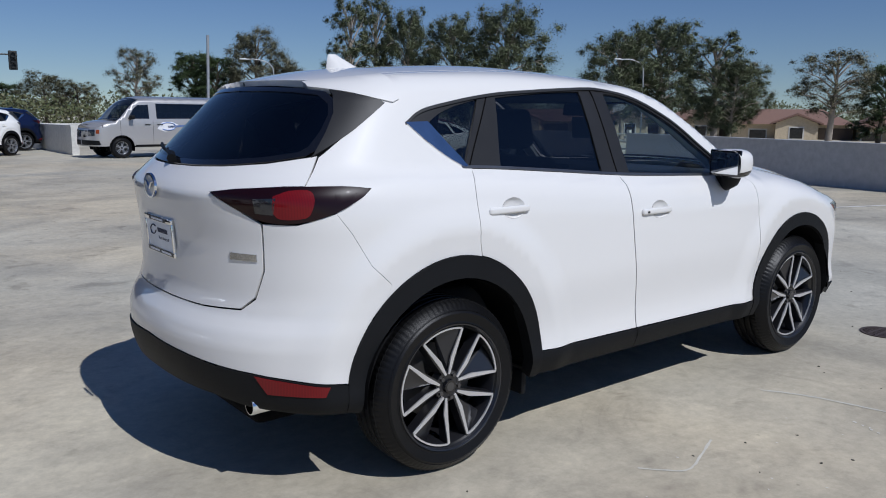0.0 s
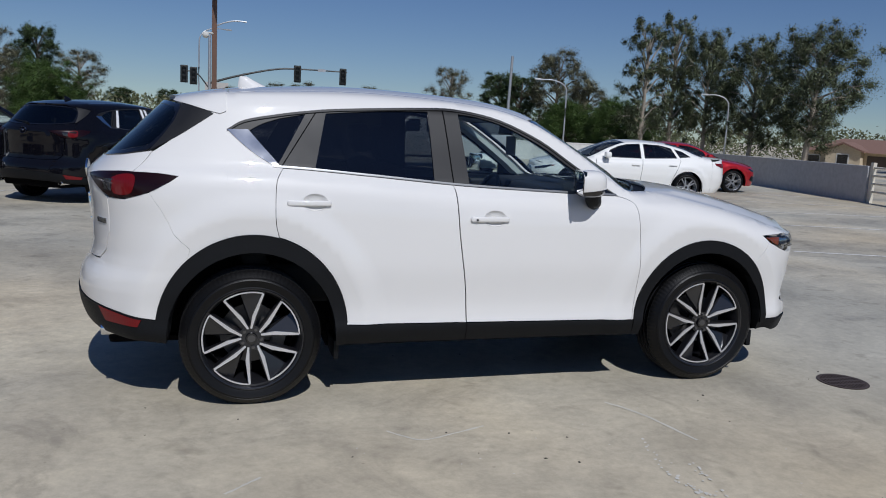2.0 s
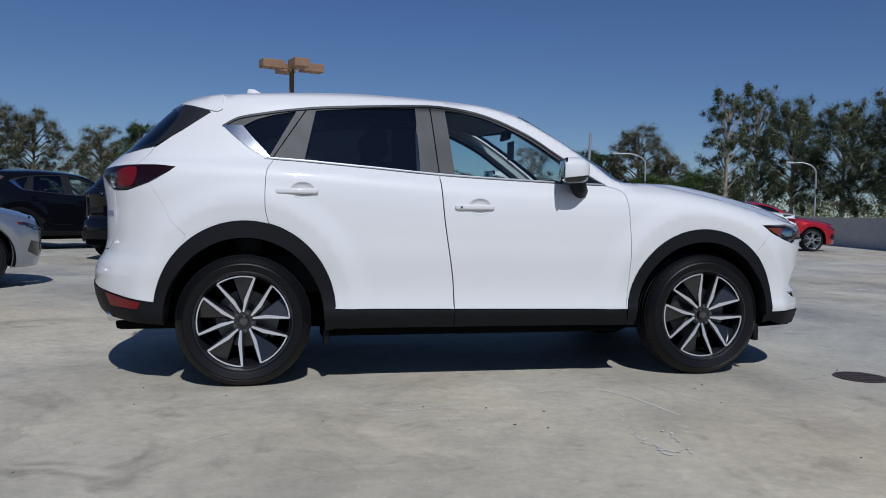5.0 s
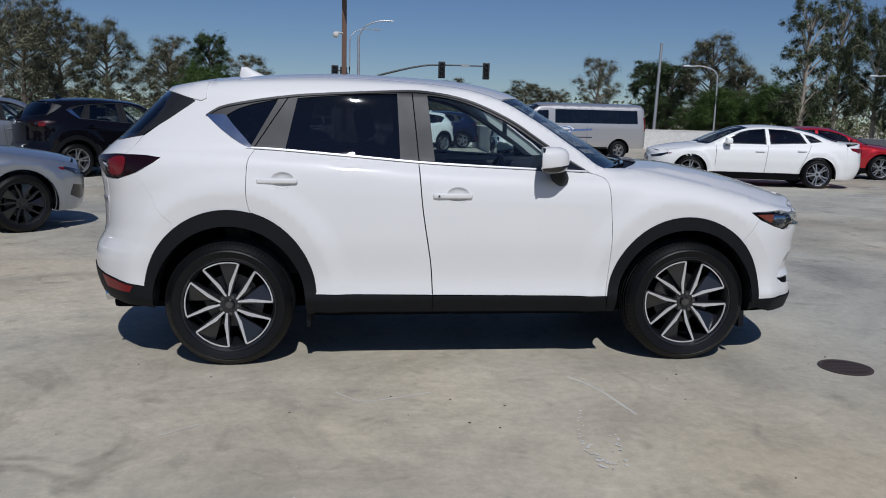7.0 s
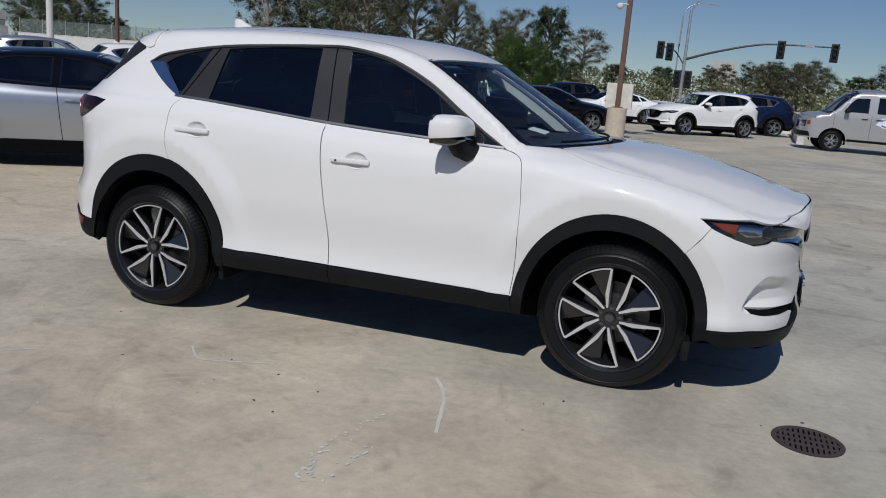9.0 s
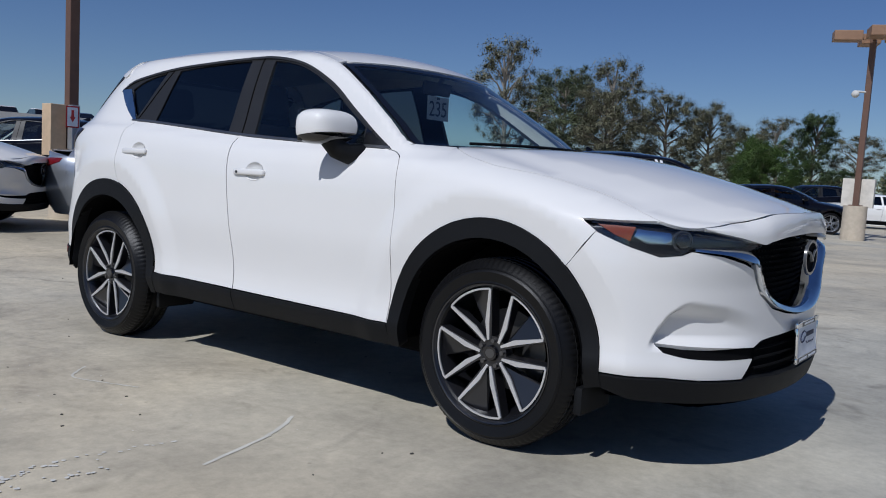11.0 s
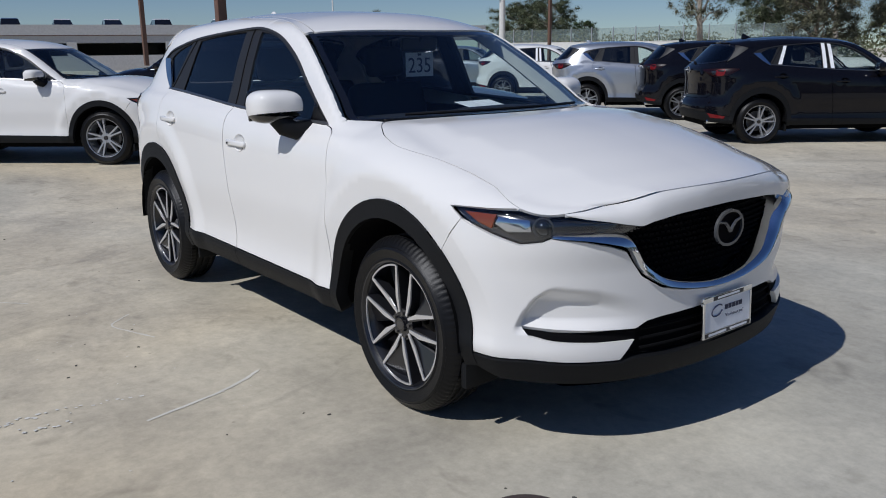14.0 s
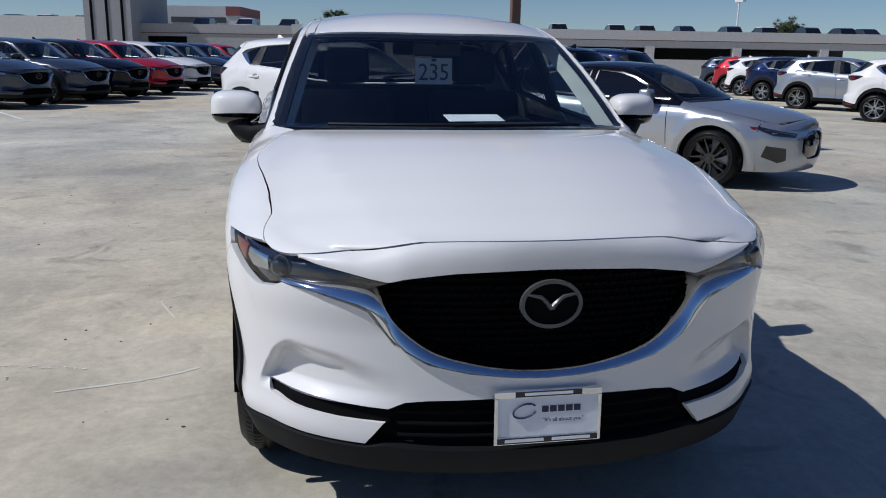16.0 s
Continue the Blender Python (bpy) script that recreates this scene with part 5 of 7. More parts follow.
wx = lambda y: 12.9 + 0.24 * y
wall_run("wall_east_1", (wx(-60), -60), (wx(12.05), 12.05), 1.04, 0.22, WALL_GREY, "low grey concrete parapet along the deck edge")
wall_run("wall_east_2", (wx(13.28), 13.28), (wx(38), 38), 1.04, 0.22, WALL_GREY, "low grey concrete parapet along the deck edge")
wall_run("wall_north_1", (4.4, 28.2), (4.8, 37.6), 1.1, 0.25, WALL_WHITE, "low white painted parapet beside the parked van")
wall_run("wall_north_2", (-22, 40.5), (wx(38), 38.2), 1.1, 0.25, WALL_WHITE, "low white painted parapet along the deck edge")

gate = empty("guard_rail", label="cream painted steel guard rail in the wall gap", category="rail")
for y in (12.12, 13.21):
    bm = bmesh.new()
    box(bm, wx(y) - 0.06, wx(y) + 0.06, y - 0.05, y + 0.05, ground_z(0, y) - 0.03, 1.02, 0.006)
    part("post", bm, RAIL_CREAM, gate)
for z in (0.32, 0.54, 0.76, 0.98):
    bm = bmesh.new()
    tube(bm, [(wx(12.14), 12.14, z - 0.09), (wx(13.19), 13.19, z - 0.10)], 0.032, 10)
    part("rail", bm, RAIL_CREAM, gate, smooth=40)

# painted stall lines near the far wall
lines = [((8.6, 7.4), (13.6, 5.9)), ((9.0, 10.2), (14.6, 8.9)), ((10.6, 12.8), (15.3, 11.6)), ((6.2, 4.2), (12.9, 1.9)), ((11.9, 16.0), (16.6, 14.4)), ((-19.0, -9.2), (-13.6, -6.2)), ((-6.6, 9.6), (-3.6, 12.6)), ((-9.4, 10.8), (-6.4, 13.8))]
for a, b in lines:
    a, b = Vector((*a, 0)), Vector((*b, 0))
    s = Vector((-(b - a).y, (b - a).x, 0)).normalized() * 0.05
    bm = bmesh.new()
    n = 24
    rows_ = [(a.lerp(b, i / n) + s * (0.9 + 0.2 * noise.noise((i * 0.7, a.x, 0))), a.lerp(b, i / n) - s * (0.9 + 0.2 * noise.noise((i * 0.7, a.y, 3)))) for i in range(n + 1)]
    g = [[bm.verts.new((p.x, p.y, ground_z(p.x, p.y) + 0.004)) for p in r] for r in rows_]
    for r0, r1 in zip(g, g[1:]):
        bm.faces.new((r0[0], r0[1], r1[1], r1[0]))
    tagged(part("stall_line", bm, LINE_PAINT), "worn white painted stall line on the deck", "marking", "stall lines", kind="structure")

# drain cover: slotted iron lid in the deck
drain = empty("drain_cover", pose(2.29, -1.055, 0.0) @ Matrix.Diagonal((0.87, 0.87, 1, 1)), "round dark iron drain cover set in concrete", "drain cover")
bm = bmesh.new()
turned(bm, [(0.175, 0.001), (0.176, 0.006), (0.152, 0.007), (0.150, 0.002)], 48)
bmesh.ops.transform(bm, matrix=pose(0, 0, 0, -90) @ Matrix.Diagonal((1, -1, 1, 1)), verts=bm.verts)
part("rim", bm, RUST, drain, smooth=40)
# no hole in the deck: a flat dark disc paints the shade under the slats
bm = bmesh.new()
bmesh.ops.create_circle(bm, cap_ends=True, segments=40, radius=0.151, matrix=pose(0, 0, 0.002))
part("pit", bm, DARK, drain)
for i in range(-5, 6):
    half_ = math.sqrt(max(0.0, 0.15 ** 2 - (i * 0.026) ** 2))
    bm = bmesh.new()
    box(bm, i * 0.026 - 0.0085, i * 0.026 + 0.0085, -half_, half_, 0.0025, 0.008, 0.002)
    part("slat", bm, RUST, drain)
for y in (-0.065, 0.0, 0.065):
    bm = bmesh.new()
    h_ = math.sqrt(0.15 ** 2 - y * y)
    box(bm, -h_, h_, y - 0.010, y + 0.010, 0.0025, 0.0076, 0.002)
    part("cross_bar", bm, RUST, drain)

# chalky scuffs and spatters in front of the car, and bits of grit
SCUFF = plain("chalky_scuff", (0.575, 0.56, 0.51), 0.9)
bm = bmesh.new()
rng = random.Random(5)


def blot(bm, x, y, r, stretch=1.0, turn=0.0):
    n = 9
    ring = []
    for k in range(n):
        a = k * math.tau / n
        q = r * (0.65 + 0.5 * rng.random())
        px, py = q * math.cos(a) * stretch, q * math.sin(a)
        ring.append(bm.verts.new((x + px * math.cos(turn) - py * math.sin(turn), y + px * math.sin(turn) + py * math.cos(turn), 0.0025 + 0.00004 * (len(bm.faces) % 60))))
    bm.faces.new(ring)


for i in range(12):
    t = i / 11
    blot(bm, 0.51 - 0.08 * t + rng.uniform(-0.015, 0.015), -1.69 - 0.36 * t + rng.uniform(-0.01, 0.01), rng.uniform(0.005, 0.010), 1.3, 0.8)
for i in range(16):
    t = i / 15
    blot(bm, 0.43 + 0.03 * t + rng.uniform(-0.028, 0.028), -2.09 - 0.20 * t + rng.uniform(-0.012, 0.012), rng.uniform(0.004, 0.011), 1.4, rng.uniform(0.6, 1.8))
for i in range(14):
    blot(bm, 0.44 + rng.uniform(0, 0.13), -2.26 - rng.uniform(0, 0.12), rng.uniform(0.003, 0.011), 1.5, rng.uniform(0, 3))
for i in range(12):
    t = i / 11
    blot(bm, 0.60 - 0.05 * t + rng.uniform(-0.025, 0.025), -2.0 - 0.17 * t + rng.uniform(-0.02, 0.02), rng.uniform(0.004, 0.011))
for i in range(40):
    blot(bm, rng.uniform(-1.7, 1.2), rng.uniform(-2.8, -1.2), rng.uniform(0.002, 0.006))
for v in bm.verts:
    v.co.z += ground_z(v.co.x, v.co.y)
tagged(part("chalk_scuffs", bm, SCUFF), "chalky white scuff marks spattered on the concrete", "stain", kind="stuff")
bm = bmesh.new()
for run, wide in (([(0.57, -1.16), (0.64, -1.27), (0.71, -1.45), (0.78, -1.75)], 0.008), ([(-1.5, -1.9), (-1.43, -1.84), (-1.35, -1.77)], 0.006), ([(-0.72, -1.36), (-0.66, -1.43), (-0.57, -1.50), (-0.40, -1.45), (-0.22, -1.38)], 0.006)):
    pts = rounded([(x, y, 0) for x, y in run], 6)
    d = np.gradient(pts, axis=0)
    sd = np.c_[-d[:, 1], d[:, 0]] / np.linalg.norm(d, axis=1)[:, None]
    g = [[bm.verts.new((p[0] + k * q[0] * wide * (0.5 + rng.random()), p[1] + k * q[1] * wide * (0.5 + rng.random()), 0.002)) for k in (-1, 1)] for p, q in zip(pts, sd)]
    for r0, r1 in zip(g, g[1:]):
        bm.faces.new((r0[0], r0[1], r1[1], r1[0]))
for v in bm.verts:
    v.co.z += ground_z(v.co.x, v.co.y)
tagged(part("trowel_marks", bm, plain("pale_trowel_mark", (0.545, 0.525, 0.455), 0.85)), "pale curved trowel marks in the concrete", "stain", kind="stuff")
bm = bmesh.new()
for i in range(60):
    x, y = rng.uniform(-4.5, 4.8), rng.uniform(-4.5, 0.5)
    r = rng.uniform(0.003, 0.007)
    bmesh.ops.create_icosphere(bm, subdivisions=1, radius=r, matrix=pose(x, y, r * 0.3, 0, 0, rng.uniform(0, 360)) @ Matrix.Diagonal((1.6, 1, 0.5, 1)))
for v in bm.verts:
    v.co.z += ground_z(v.co.x, v.co.y)
tagged(part("grit", bm, plain("grit_stone", (0.06, 0.055, 0.045), 0.9)), "scattered dark grit and leaf bits on the concrete", "debris", kind="stuff")

bm = bmesh.new()
box(bm, -0.65, 0.55, -0.11, 0.11, 0.0, 0.035, 0.006)
box(bm, -0.30, 0.70, -0.05, 0.07, 0.035, 0.065, 0.006, m=pose(0.0, 0.02, 0, 0, 0, 9))
for v in bm.verts:
    v.co.z += 0.012 * noise.noise((v.co.x * 3, v.co.y * 9, 2)) + 0.012
bmesh.ops.transform(bm, matrix=pose(14.1, 6.9, ground_z(14.1, 6.9) - 0.004, 0, 0, 14), verts=bm.verts)
tagged(part("scrap_board", bm, plain("weathered_board", (0.14, 0.075, 0.045), 0.85, grain=0.5, grain_scale=20)), "broken brown boards lying by the parapet", "debris")


# ---- the other parked vehicles ----
def simple_car(name, spec, m, paint, wheel_style="twin", label="", group="", roof_paint=None, st=0.07, turns=(10, 40)):
    car = empty(name, m, label, "van" if spec.get("van") else "car", group)
    S = CarShape(**spec["shape"])
    wf, wr, r, rim, track = spec["wheels"]
    roof_paint = roof_paint or paint
    lin = np.linspace

    def pan(n, mat, surf, outline, **kw):
        kw.setdefault("step", st)
        return panel(n, car, mat, surf, outline, **kw)

    xf, xr, z0 = spec["front_join"], spec["rear_join"], spec["sill"]
    belt0, belt1 = spec["belt_span"]
    ar = r + spec.get("arch_gap", 0.055)
    front_x, rear_x, mid_x = lin(xf, belt1, 12), lin(belt0, xr, 10), lin(belt1, belt0, 20)
    ground_line = lambda a, b: [(a, z0), (b, z0)]
    base_ang = math.degrees(math.asin(max(-0.9, min(0.9, (z0 - r) / ar))))
    body = joined(np.c_[front_x, S.crest(front_x) - 0.002], np.c_[mid_x, S.belt(mid_x)], np.c_[rear_x, S.crest(rear_x) - 0.002],
                  [(xr, z0)], arc(wr, r, ar, ar, 180 - base_ang, base_ang, 22), arc(wf, r, ar, ar, 180 - base_ang, base_ang, 22), [(xf, z0)])
    cant_x = lin(belt1, belt0, 40)
    upper = joined(np.c_[cant_x, S.crest(cant_x) - 0.001], np.c_[cant_x[::-1], S.belt(cant_x[::-1])])
    for f in (False, True):
        sgn = 1 if f else -1
        pan("body_side", paint, S.side, body, flip=f, gap=0)
        pan("window_frame", roof_paint if spec.get("painted_frame", True) else BLACK_GLOSS, S.side, upper, holes=spec["dlo"], flip=f, gap=0, off=-0.002)
        for d in spec["dlo"]:
            pan("side_glass_seal", BLACK_GLOSS, S.side, d, holes=[_shrunk(_dense(np.asarray(d, float), 0.05), 0.018)], flip=f, off=-0.006, gap=-0.004, depth=0.0)
            pan("side_window", GLASS_DARK, S.side, d, flip=f, off=-0.010, gap=-0.004, depth=0, label="dark side window glass")
        for x, tilt in spec["shuts"]:
            zt = float(S.belt(x))
            pan("shut_line", DARK, S.side, [(x - 0.004, zt), (x + 0.004, zt), (x + tilt + 0.004, z0 + 0.07), (x + tilt - 0.004, z0 + 0.07)], flip=f, off=0.0012, depth=0, gap=0)
        for x, z in spec["handles"]:
            bm = bmesh.new()
            box(bm, x - 0.10, x + 0.10, -0.012, 0.012, z - 0.012, z + 0.012, 0.010, 2)
            for v in bm.verts:
                v.co.y = sgn * (float(S.half(x, z)) + 0.02 + v.co.y)
            part("handle", bm, spec.get("handle_mat") or paint, car, smooth=50)
        for c in (wf, wr):
            sheet("arch_liner", car, DARK, [[(c + (ar + 0.005) * math.cos(a), y * sgn, r + (ar + 0.005) * math.sin(a)) for a in np.radians(np.linspace(-15, 195, 20))] for y in (track - 0.3, track + 0.02)])
        pan("sill", CLADDING, S.side, [(wf - ar - 0.02, z0 + 0.045), (wr + ar + 0.02, z0 + 0.045), (wr + ar + 0.02, z0 - 0.03), (wf - ar - 0.02, z0 - 0.03)], flip=f, off=0.004, depth=0.03)
        mx, mz = spec["mirror"]
        my = float(S.half(mx, mz))
        bm = bmesh.new()
        box(bm, mx - 0.07, mx + 0.08, my + 0.05, my + 0.24, mz - 0.01, mz + 0.13, 0.045, 3)
        for v in bm.verts:
            v.co.y *= sgn
        mirror = part("door_mirror", bm, spec.get("mirror_mat") or paint, car, smooth=50)
        bm = bmesh.new()
        tube(bm, [(mx + 0.03, sgn * (my - 0.02), mz - 0.02), (mx + 0.02, sgn * (my + 0.10), mz + 0.02)], 0.025, 8)
        part("stalk", bm, CLADDING, mirror)
    across = lin(-1, 1, 15)
    strip = lambda a, b, e=1.0, ca=0.0, cb=0.0: joined([(a + ca * v * v, v * e) for v in across], [(b + cb * v * v, v * e) for v in across[::-1]])
    for n, mat in (("bonnet", paint), ("windscreen", GLASS_SHIELD), ("roof", roof_paint), ("rear_window", GLASS_DARK), ("boot_lid", paint)):
        if n in spec:
            a, b = spec[n]
            pan(n, mat, S.top, strip(a, b, 0.97 if n in ("windscreen", "rear_window") else 1.0, spec.get("bend", {}).get(n, (0, 0))[0], spec.get("bend", {}).get(n, (0, 0))[1]), scale=0.7, depth=0.01 if mat is paint else 0.0,
                off=-0.004 if "w" in n[:5] and n != "bonnet" else 0.0, gap=0.003)
            if n == "windscreen":
                pan("screen_band", BLACK_GLOSS, S.top, strip(a - 0.02, b + 0.02, 1.0), holes=[strip(a + 0.03, b - 0.03, 0.93)], scale=0.7, off=-0.002, depth=0)
    fu = lambda x, z: (float(S.around(1, x, z)), z)
    ru = lambda x, z: (float(S.around(-1, x, z)), z)
    zt = spec["nose_top"]
    nose = joined([(0, zt)], [fu(xf, z) for z in lin(float(S.crest(xf)) - 0.01, z0, 6)], [(0, z0)])
    pan("front_bumper", paint, S.nose, mirrored(nose), holes=[mirrored(h) for h in spec["nose_holes"]], gap=0)
    for h in spec["nose_holes"]:
        pan("grille", BLACK_GLOSS, S.nose, mirrored(h), off=-0.03, gap=-0.01, depth=0)
    nr = lin(0, fu(xf, zt)[0], 14)
    rows = []
    xb = spec["bonnet"][0] if "bonnet" in spec else xf
    for s in lin(-1, 1, 25):
        p, q = S.top(np.array([max(spec["bonnet"])]), np.array([s]))[0], S.nose(np.array([-s * fu(xf, zt)[0]]), np.array([zt if abs(s) < 0.75 else zt + (float(S.crest(xf)) - 0.01 - zt) * (abs(s) - 0.75) / 0.25]))[0]
        c = np.array([max(p[0], q[0]) + 0.01, (p[1] + q[1]) / 2, max(p[2], q[2])])
        rows.append([p * (1 - t) ** 2 + 2 * c * t * (1 - t) + q * t * t for t in lin(0, 1, 6)])
    sheet("nose_bridge", car, paint, rows)
    zr = spec["tail_top"]
    tail = joined([(0, zr)], [ru(xr, z) for z in lin(min(zr, float(S.crest(xr)) - 0.01), z0, 6)], [(0, z0)])
    pan("rear_bumper", paint, S.tail, mirrored(tail), gap=0)
    if spec.get("tail_bridge", True):
        rows = []
        back = min(spec["boot_lid"]) if "boot_lid" in spec else min(spec["roof"])
        for s in lin(-1, 1, 25):
            p, q = S.top(np.array([back]), np.array([s]))[0], S.tail(np.array([-s * ru(xr, zr)[0]]), np.array([zr]))[0]
            c = np.array([min(p[0], q[0]) - 0.01, (p[1] + q[1]) / 2, max(p[2], q[2])])
            rows.append([p * (1 - t) ** 2 + 2 * c * t * (1 - t) + q * t * t for t in lin(0, 1, 6)])
        sheet("tail_bridge", car, paint, rows)
    for s in (1, -1):
        pan("headlamp", SMOKE_LENS, S.nose, np.array(spec["headlamp"]) * (s, 1), off=0.004, depth=0.015, step=0.04, label="dark headlamp")
        for d in spec.get("drl", ()):
            pan("lamp_strip", SATIN, S.nose, np.array(d) * (s, 1), off=0.007, depth=0.004, step=0.04)
        if "marker" in spec:
            pan("side_marker", AMBER_LENS if spec.get("van") else RED_LENS, S.nose, np.array(spec["marker"]) * (s, 1), off=0.006, depth=0.004, step=0.04)
        pan("tail_lamp", RED_LENS, S.tail, np.array(spec["taillamp"]) * (s, 1), off=0.006, depth=0.015, step=0.05, label="red tail lamp")
        for poly, mt in spec.get("nose_bits", ()):
            pan("bumper_vent", mt, S.nose, np.array(poly) * (s, 1), off=0.003, depth=0.02, step=0.05)
    for poly, mt in spec.get("nose_mid", ()):
        pan("grille_bar", mt, S.nose, mirrored(poly), off=0.012, depth=0.02, step=0.05)
    bm = bmesh.new()
    box(bm, wr - 0.4, wf + 0.35, -track + 0.28, track - 0.28, z0 - 0.05, z0 + 0.35, 0.02)
    part("underbody", bm, DARK, car)
    bm = bmesh.new()
    box(bm, wr + ar, wf - ar, -track, track, z0 - 0.04, z0 + 0.12, 0.02)
    part("floor_plate", bm, DARK, car)
    for x in (spec.get("seats") or (-0.25, -1.0)):
        for y in (-0.38, 0.38):
            bm = bmesh.new()
            box(bm, x - 0.08, x + 0.08, y - 0.24, y + 0.24, z0 + 0.2, spec["head"], 0.06, 2)
            part("seat", bm, FABRIC, car, smooth=50)
    bm = bmesh.new()
    box(bm, max(spec["windscreen"]) - 0.45, max(spec["windscreen"]) + 0.02, -track * 0.9, track * 0.9, z0 + 0.3, float(S.crest(max(spec["windscreen"]))) - 0.03, 0.04)
    part("dashboard", bm, DASH, car)
    for s, fl in ((-1, False), (1, True)):
        for x, tn in ((wf, turns[0]), (wr, turns[1])):
            wheel(car, (x, s * (track - 0.10), r), fl, tn, wheel_style, r=r, rim=rim, wide=0.22, detail=False)
    return car


SEDAN = dict(
    shape=dict(
        width=[(0.14, 0.82), (0.26, 0.865), (0.45, 0.895), (0.62, 0.918), (0.76, 0.918), (0.86, 0.90), (0.93, 0.862), (0.97, 0.815), (1.20, 0.705), (1.36, 0.61), (1.46, 0.54)],
        belt=[(-2.5, 1.03), (-1.3, 0.995), (0.0, 0.955), (1.1, 0.925)], base_belt=0.96,
        nose=[(0.14, 2.27), (0.25, 2.34), (0.40, 2.375), (0.58, 2.37), (0.68, 2.34), (0.76, 2.27), (1.5, 2.2)],
        tail=[(0.2, -2.42), (0.35, -2.52), (0.55, -2.57), (0.8, -2.555), (0.95, -2.53), (1.05, -2.47), (1.5, -2.3)],
        crest=[(-2.7, 1.02), (-2.35, 1.045), (-2.0, 1.06), (-1.82, 1.085), (-1.30, 1.265), (-0.85, 1.355), (-0.30, 1.385), (0.12, 1.352), (0.50, 1.225), (0.90, 1.03), (1.05, 0.965), (1.4, 0.905), (1.9, 0.815), (2.15, 0.745), (2.4, 0.71)],
        fillet=[(-2.7, 0.08), (-1.9, 0.08), (-1.2, 0.05), (-0.3, 0.07), (0.2, 0.035), (0.9, 0.03), (1.1, 0.10), (1.8, 0.12), (2.4, 0.06)],
        centre=[(-2.7, 1.04), (-2.35, 1.07), (-2.0, 1.09), (-1.82, 1.115), (-1.30, 1.31), (-0.85, 1.40), (-0.30, 1.43), (0.12, 1.40), (0.50, 1.255), (0.90, 1.05), (1.05, 0.99), (1.4, 0.955), (1.9, 0.875), (2.15, 0.81), (2.4, 0.76)],
        bow=[(-2.7, -0.10), (-1.82, -0.18), (-1.2, -0.12), (-0.5, 0.0), (0.12, 0.12), (0.9, 0.27), (1.4, 0.22), (2.15, 0.15), (2.4, 0.10)],
        ends=(1.0, 5.0, 2.2, -1.3, 5.5, 2.2), flares=[(1.435, 0.34, 0.40, 0.40), (-1.435, 0.34, 0.40, 0.40)]),
    wheels=(1.435, -1.435, 0.338, 0.245, 0.90), front_join=1.95, rear_join=-2.05, sill=0.22, belt_span=(-1.83, 1.0),
    dlo=[[(0.62, 0.985), (0.50, 1.165), (0.30, 1.26), (0.08, 1.315), (-0.25, 1.342), (-0.28, 0.985)], [(-0.36, 0.99), (-0.33, 1.342), (-0.75, 1.325), (-1.02, 1.27), (-1.18, 1.03)], [(-1.25, 1.04), (-1.10, 1.25), (-1.30, 1.20), (-1.52, 1.075)]],
    shuts=[(0.86, 0.02), (-0.30, 0.06), (-1.26, 0.30)], handles=[(-0.12, 0.83), (-1.05, 0.86)], mirror=(0.60, 0.985),
    bonnet=(1.06, 2.13), windscreen=(0.14, 0.98), roof=(-0.92, 0.12), rear_window=(-1.78, -0.95), boot_lid=(-2.42, -1.84),
    bend=dict(bonnet=(0, -0.06)), nose_top=0.70, tail_top=0.98, head=1.12,
    nose_holes=[[(0, 0.68), (0.22, 0.67), (0.36, 0.60), (0.36, 0.44), (0.22, 0.36), (0, 0.35)], ],
    headlamp=[(0.46, 0.665), (0.70, 0.695), (0.95, 0.745), (0.97, 0.715), (0.80, 0.645), (0.50, 0.615)], drl=[[(0.50, 0.655), (0.88, 0.712), (0.88, 0.70), (0.50, 0.642)]],
    marker=[(0.96, 0.735), (1.05, 0.742), (1.03, 0.715), (0.98, 0.705)],
    nose_bits=[([(0.62, 0.50), (0.86, 0.53), (0.90, 0.40), (0.70, 0.33), (0.60, 0.36)], BLACK_GLOSS)],
    nose_mid=[([(0, 0.575), (0.08, 0.575), (0.08, 0.50), (0, 0.50)], SATIN)],
    taillamp=[(0.45, 0.93), (0.80, 0.95), (1.02, 0.955), (1.0, 0.90), (0.80, 0.84), (0.5, 0.86)],
)
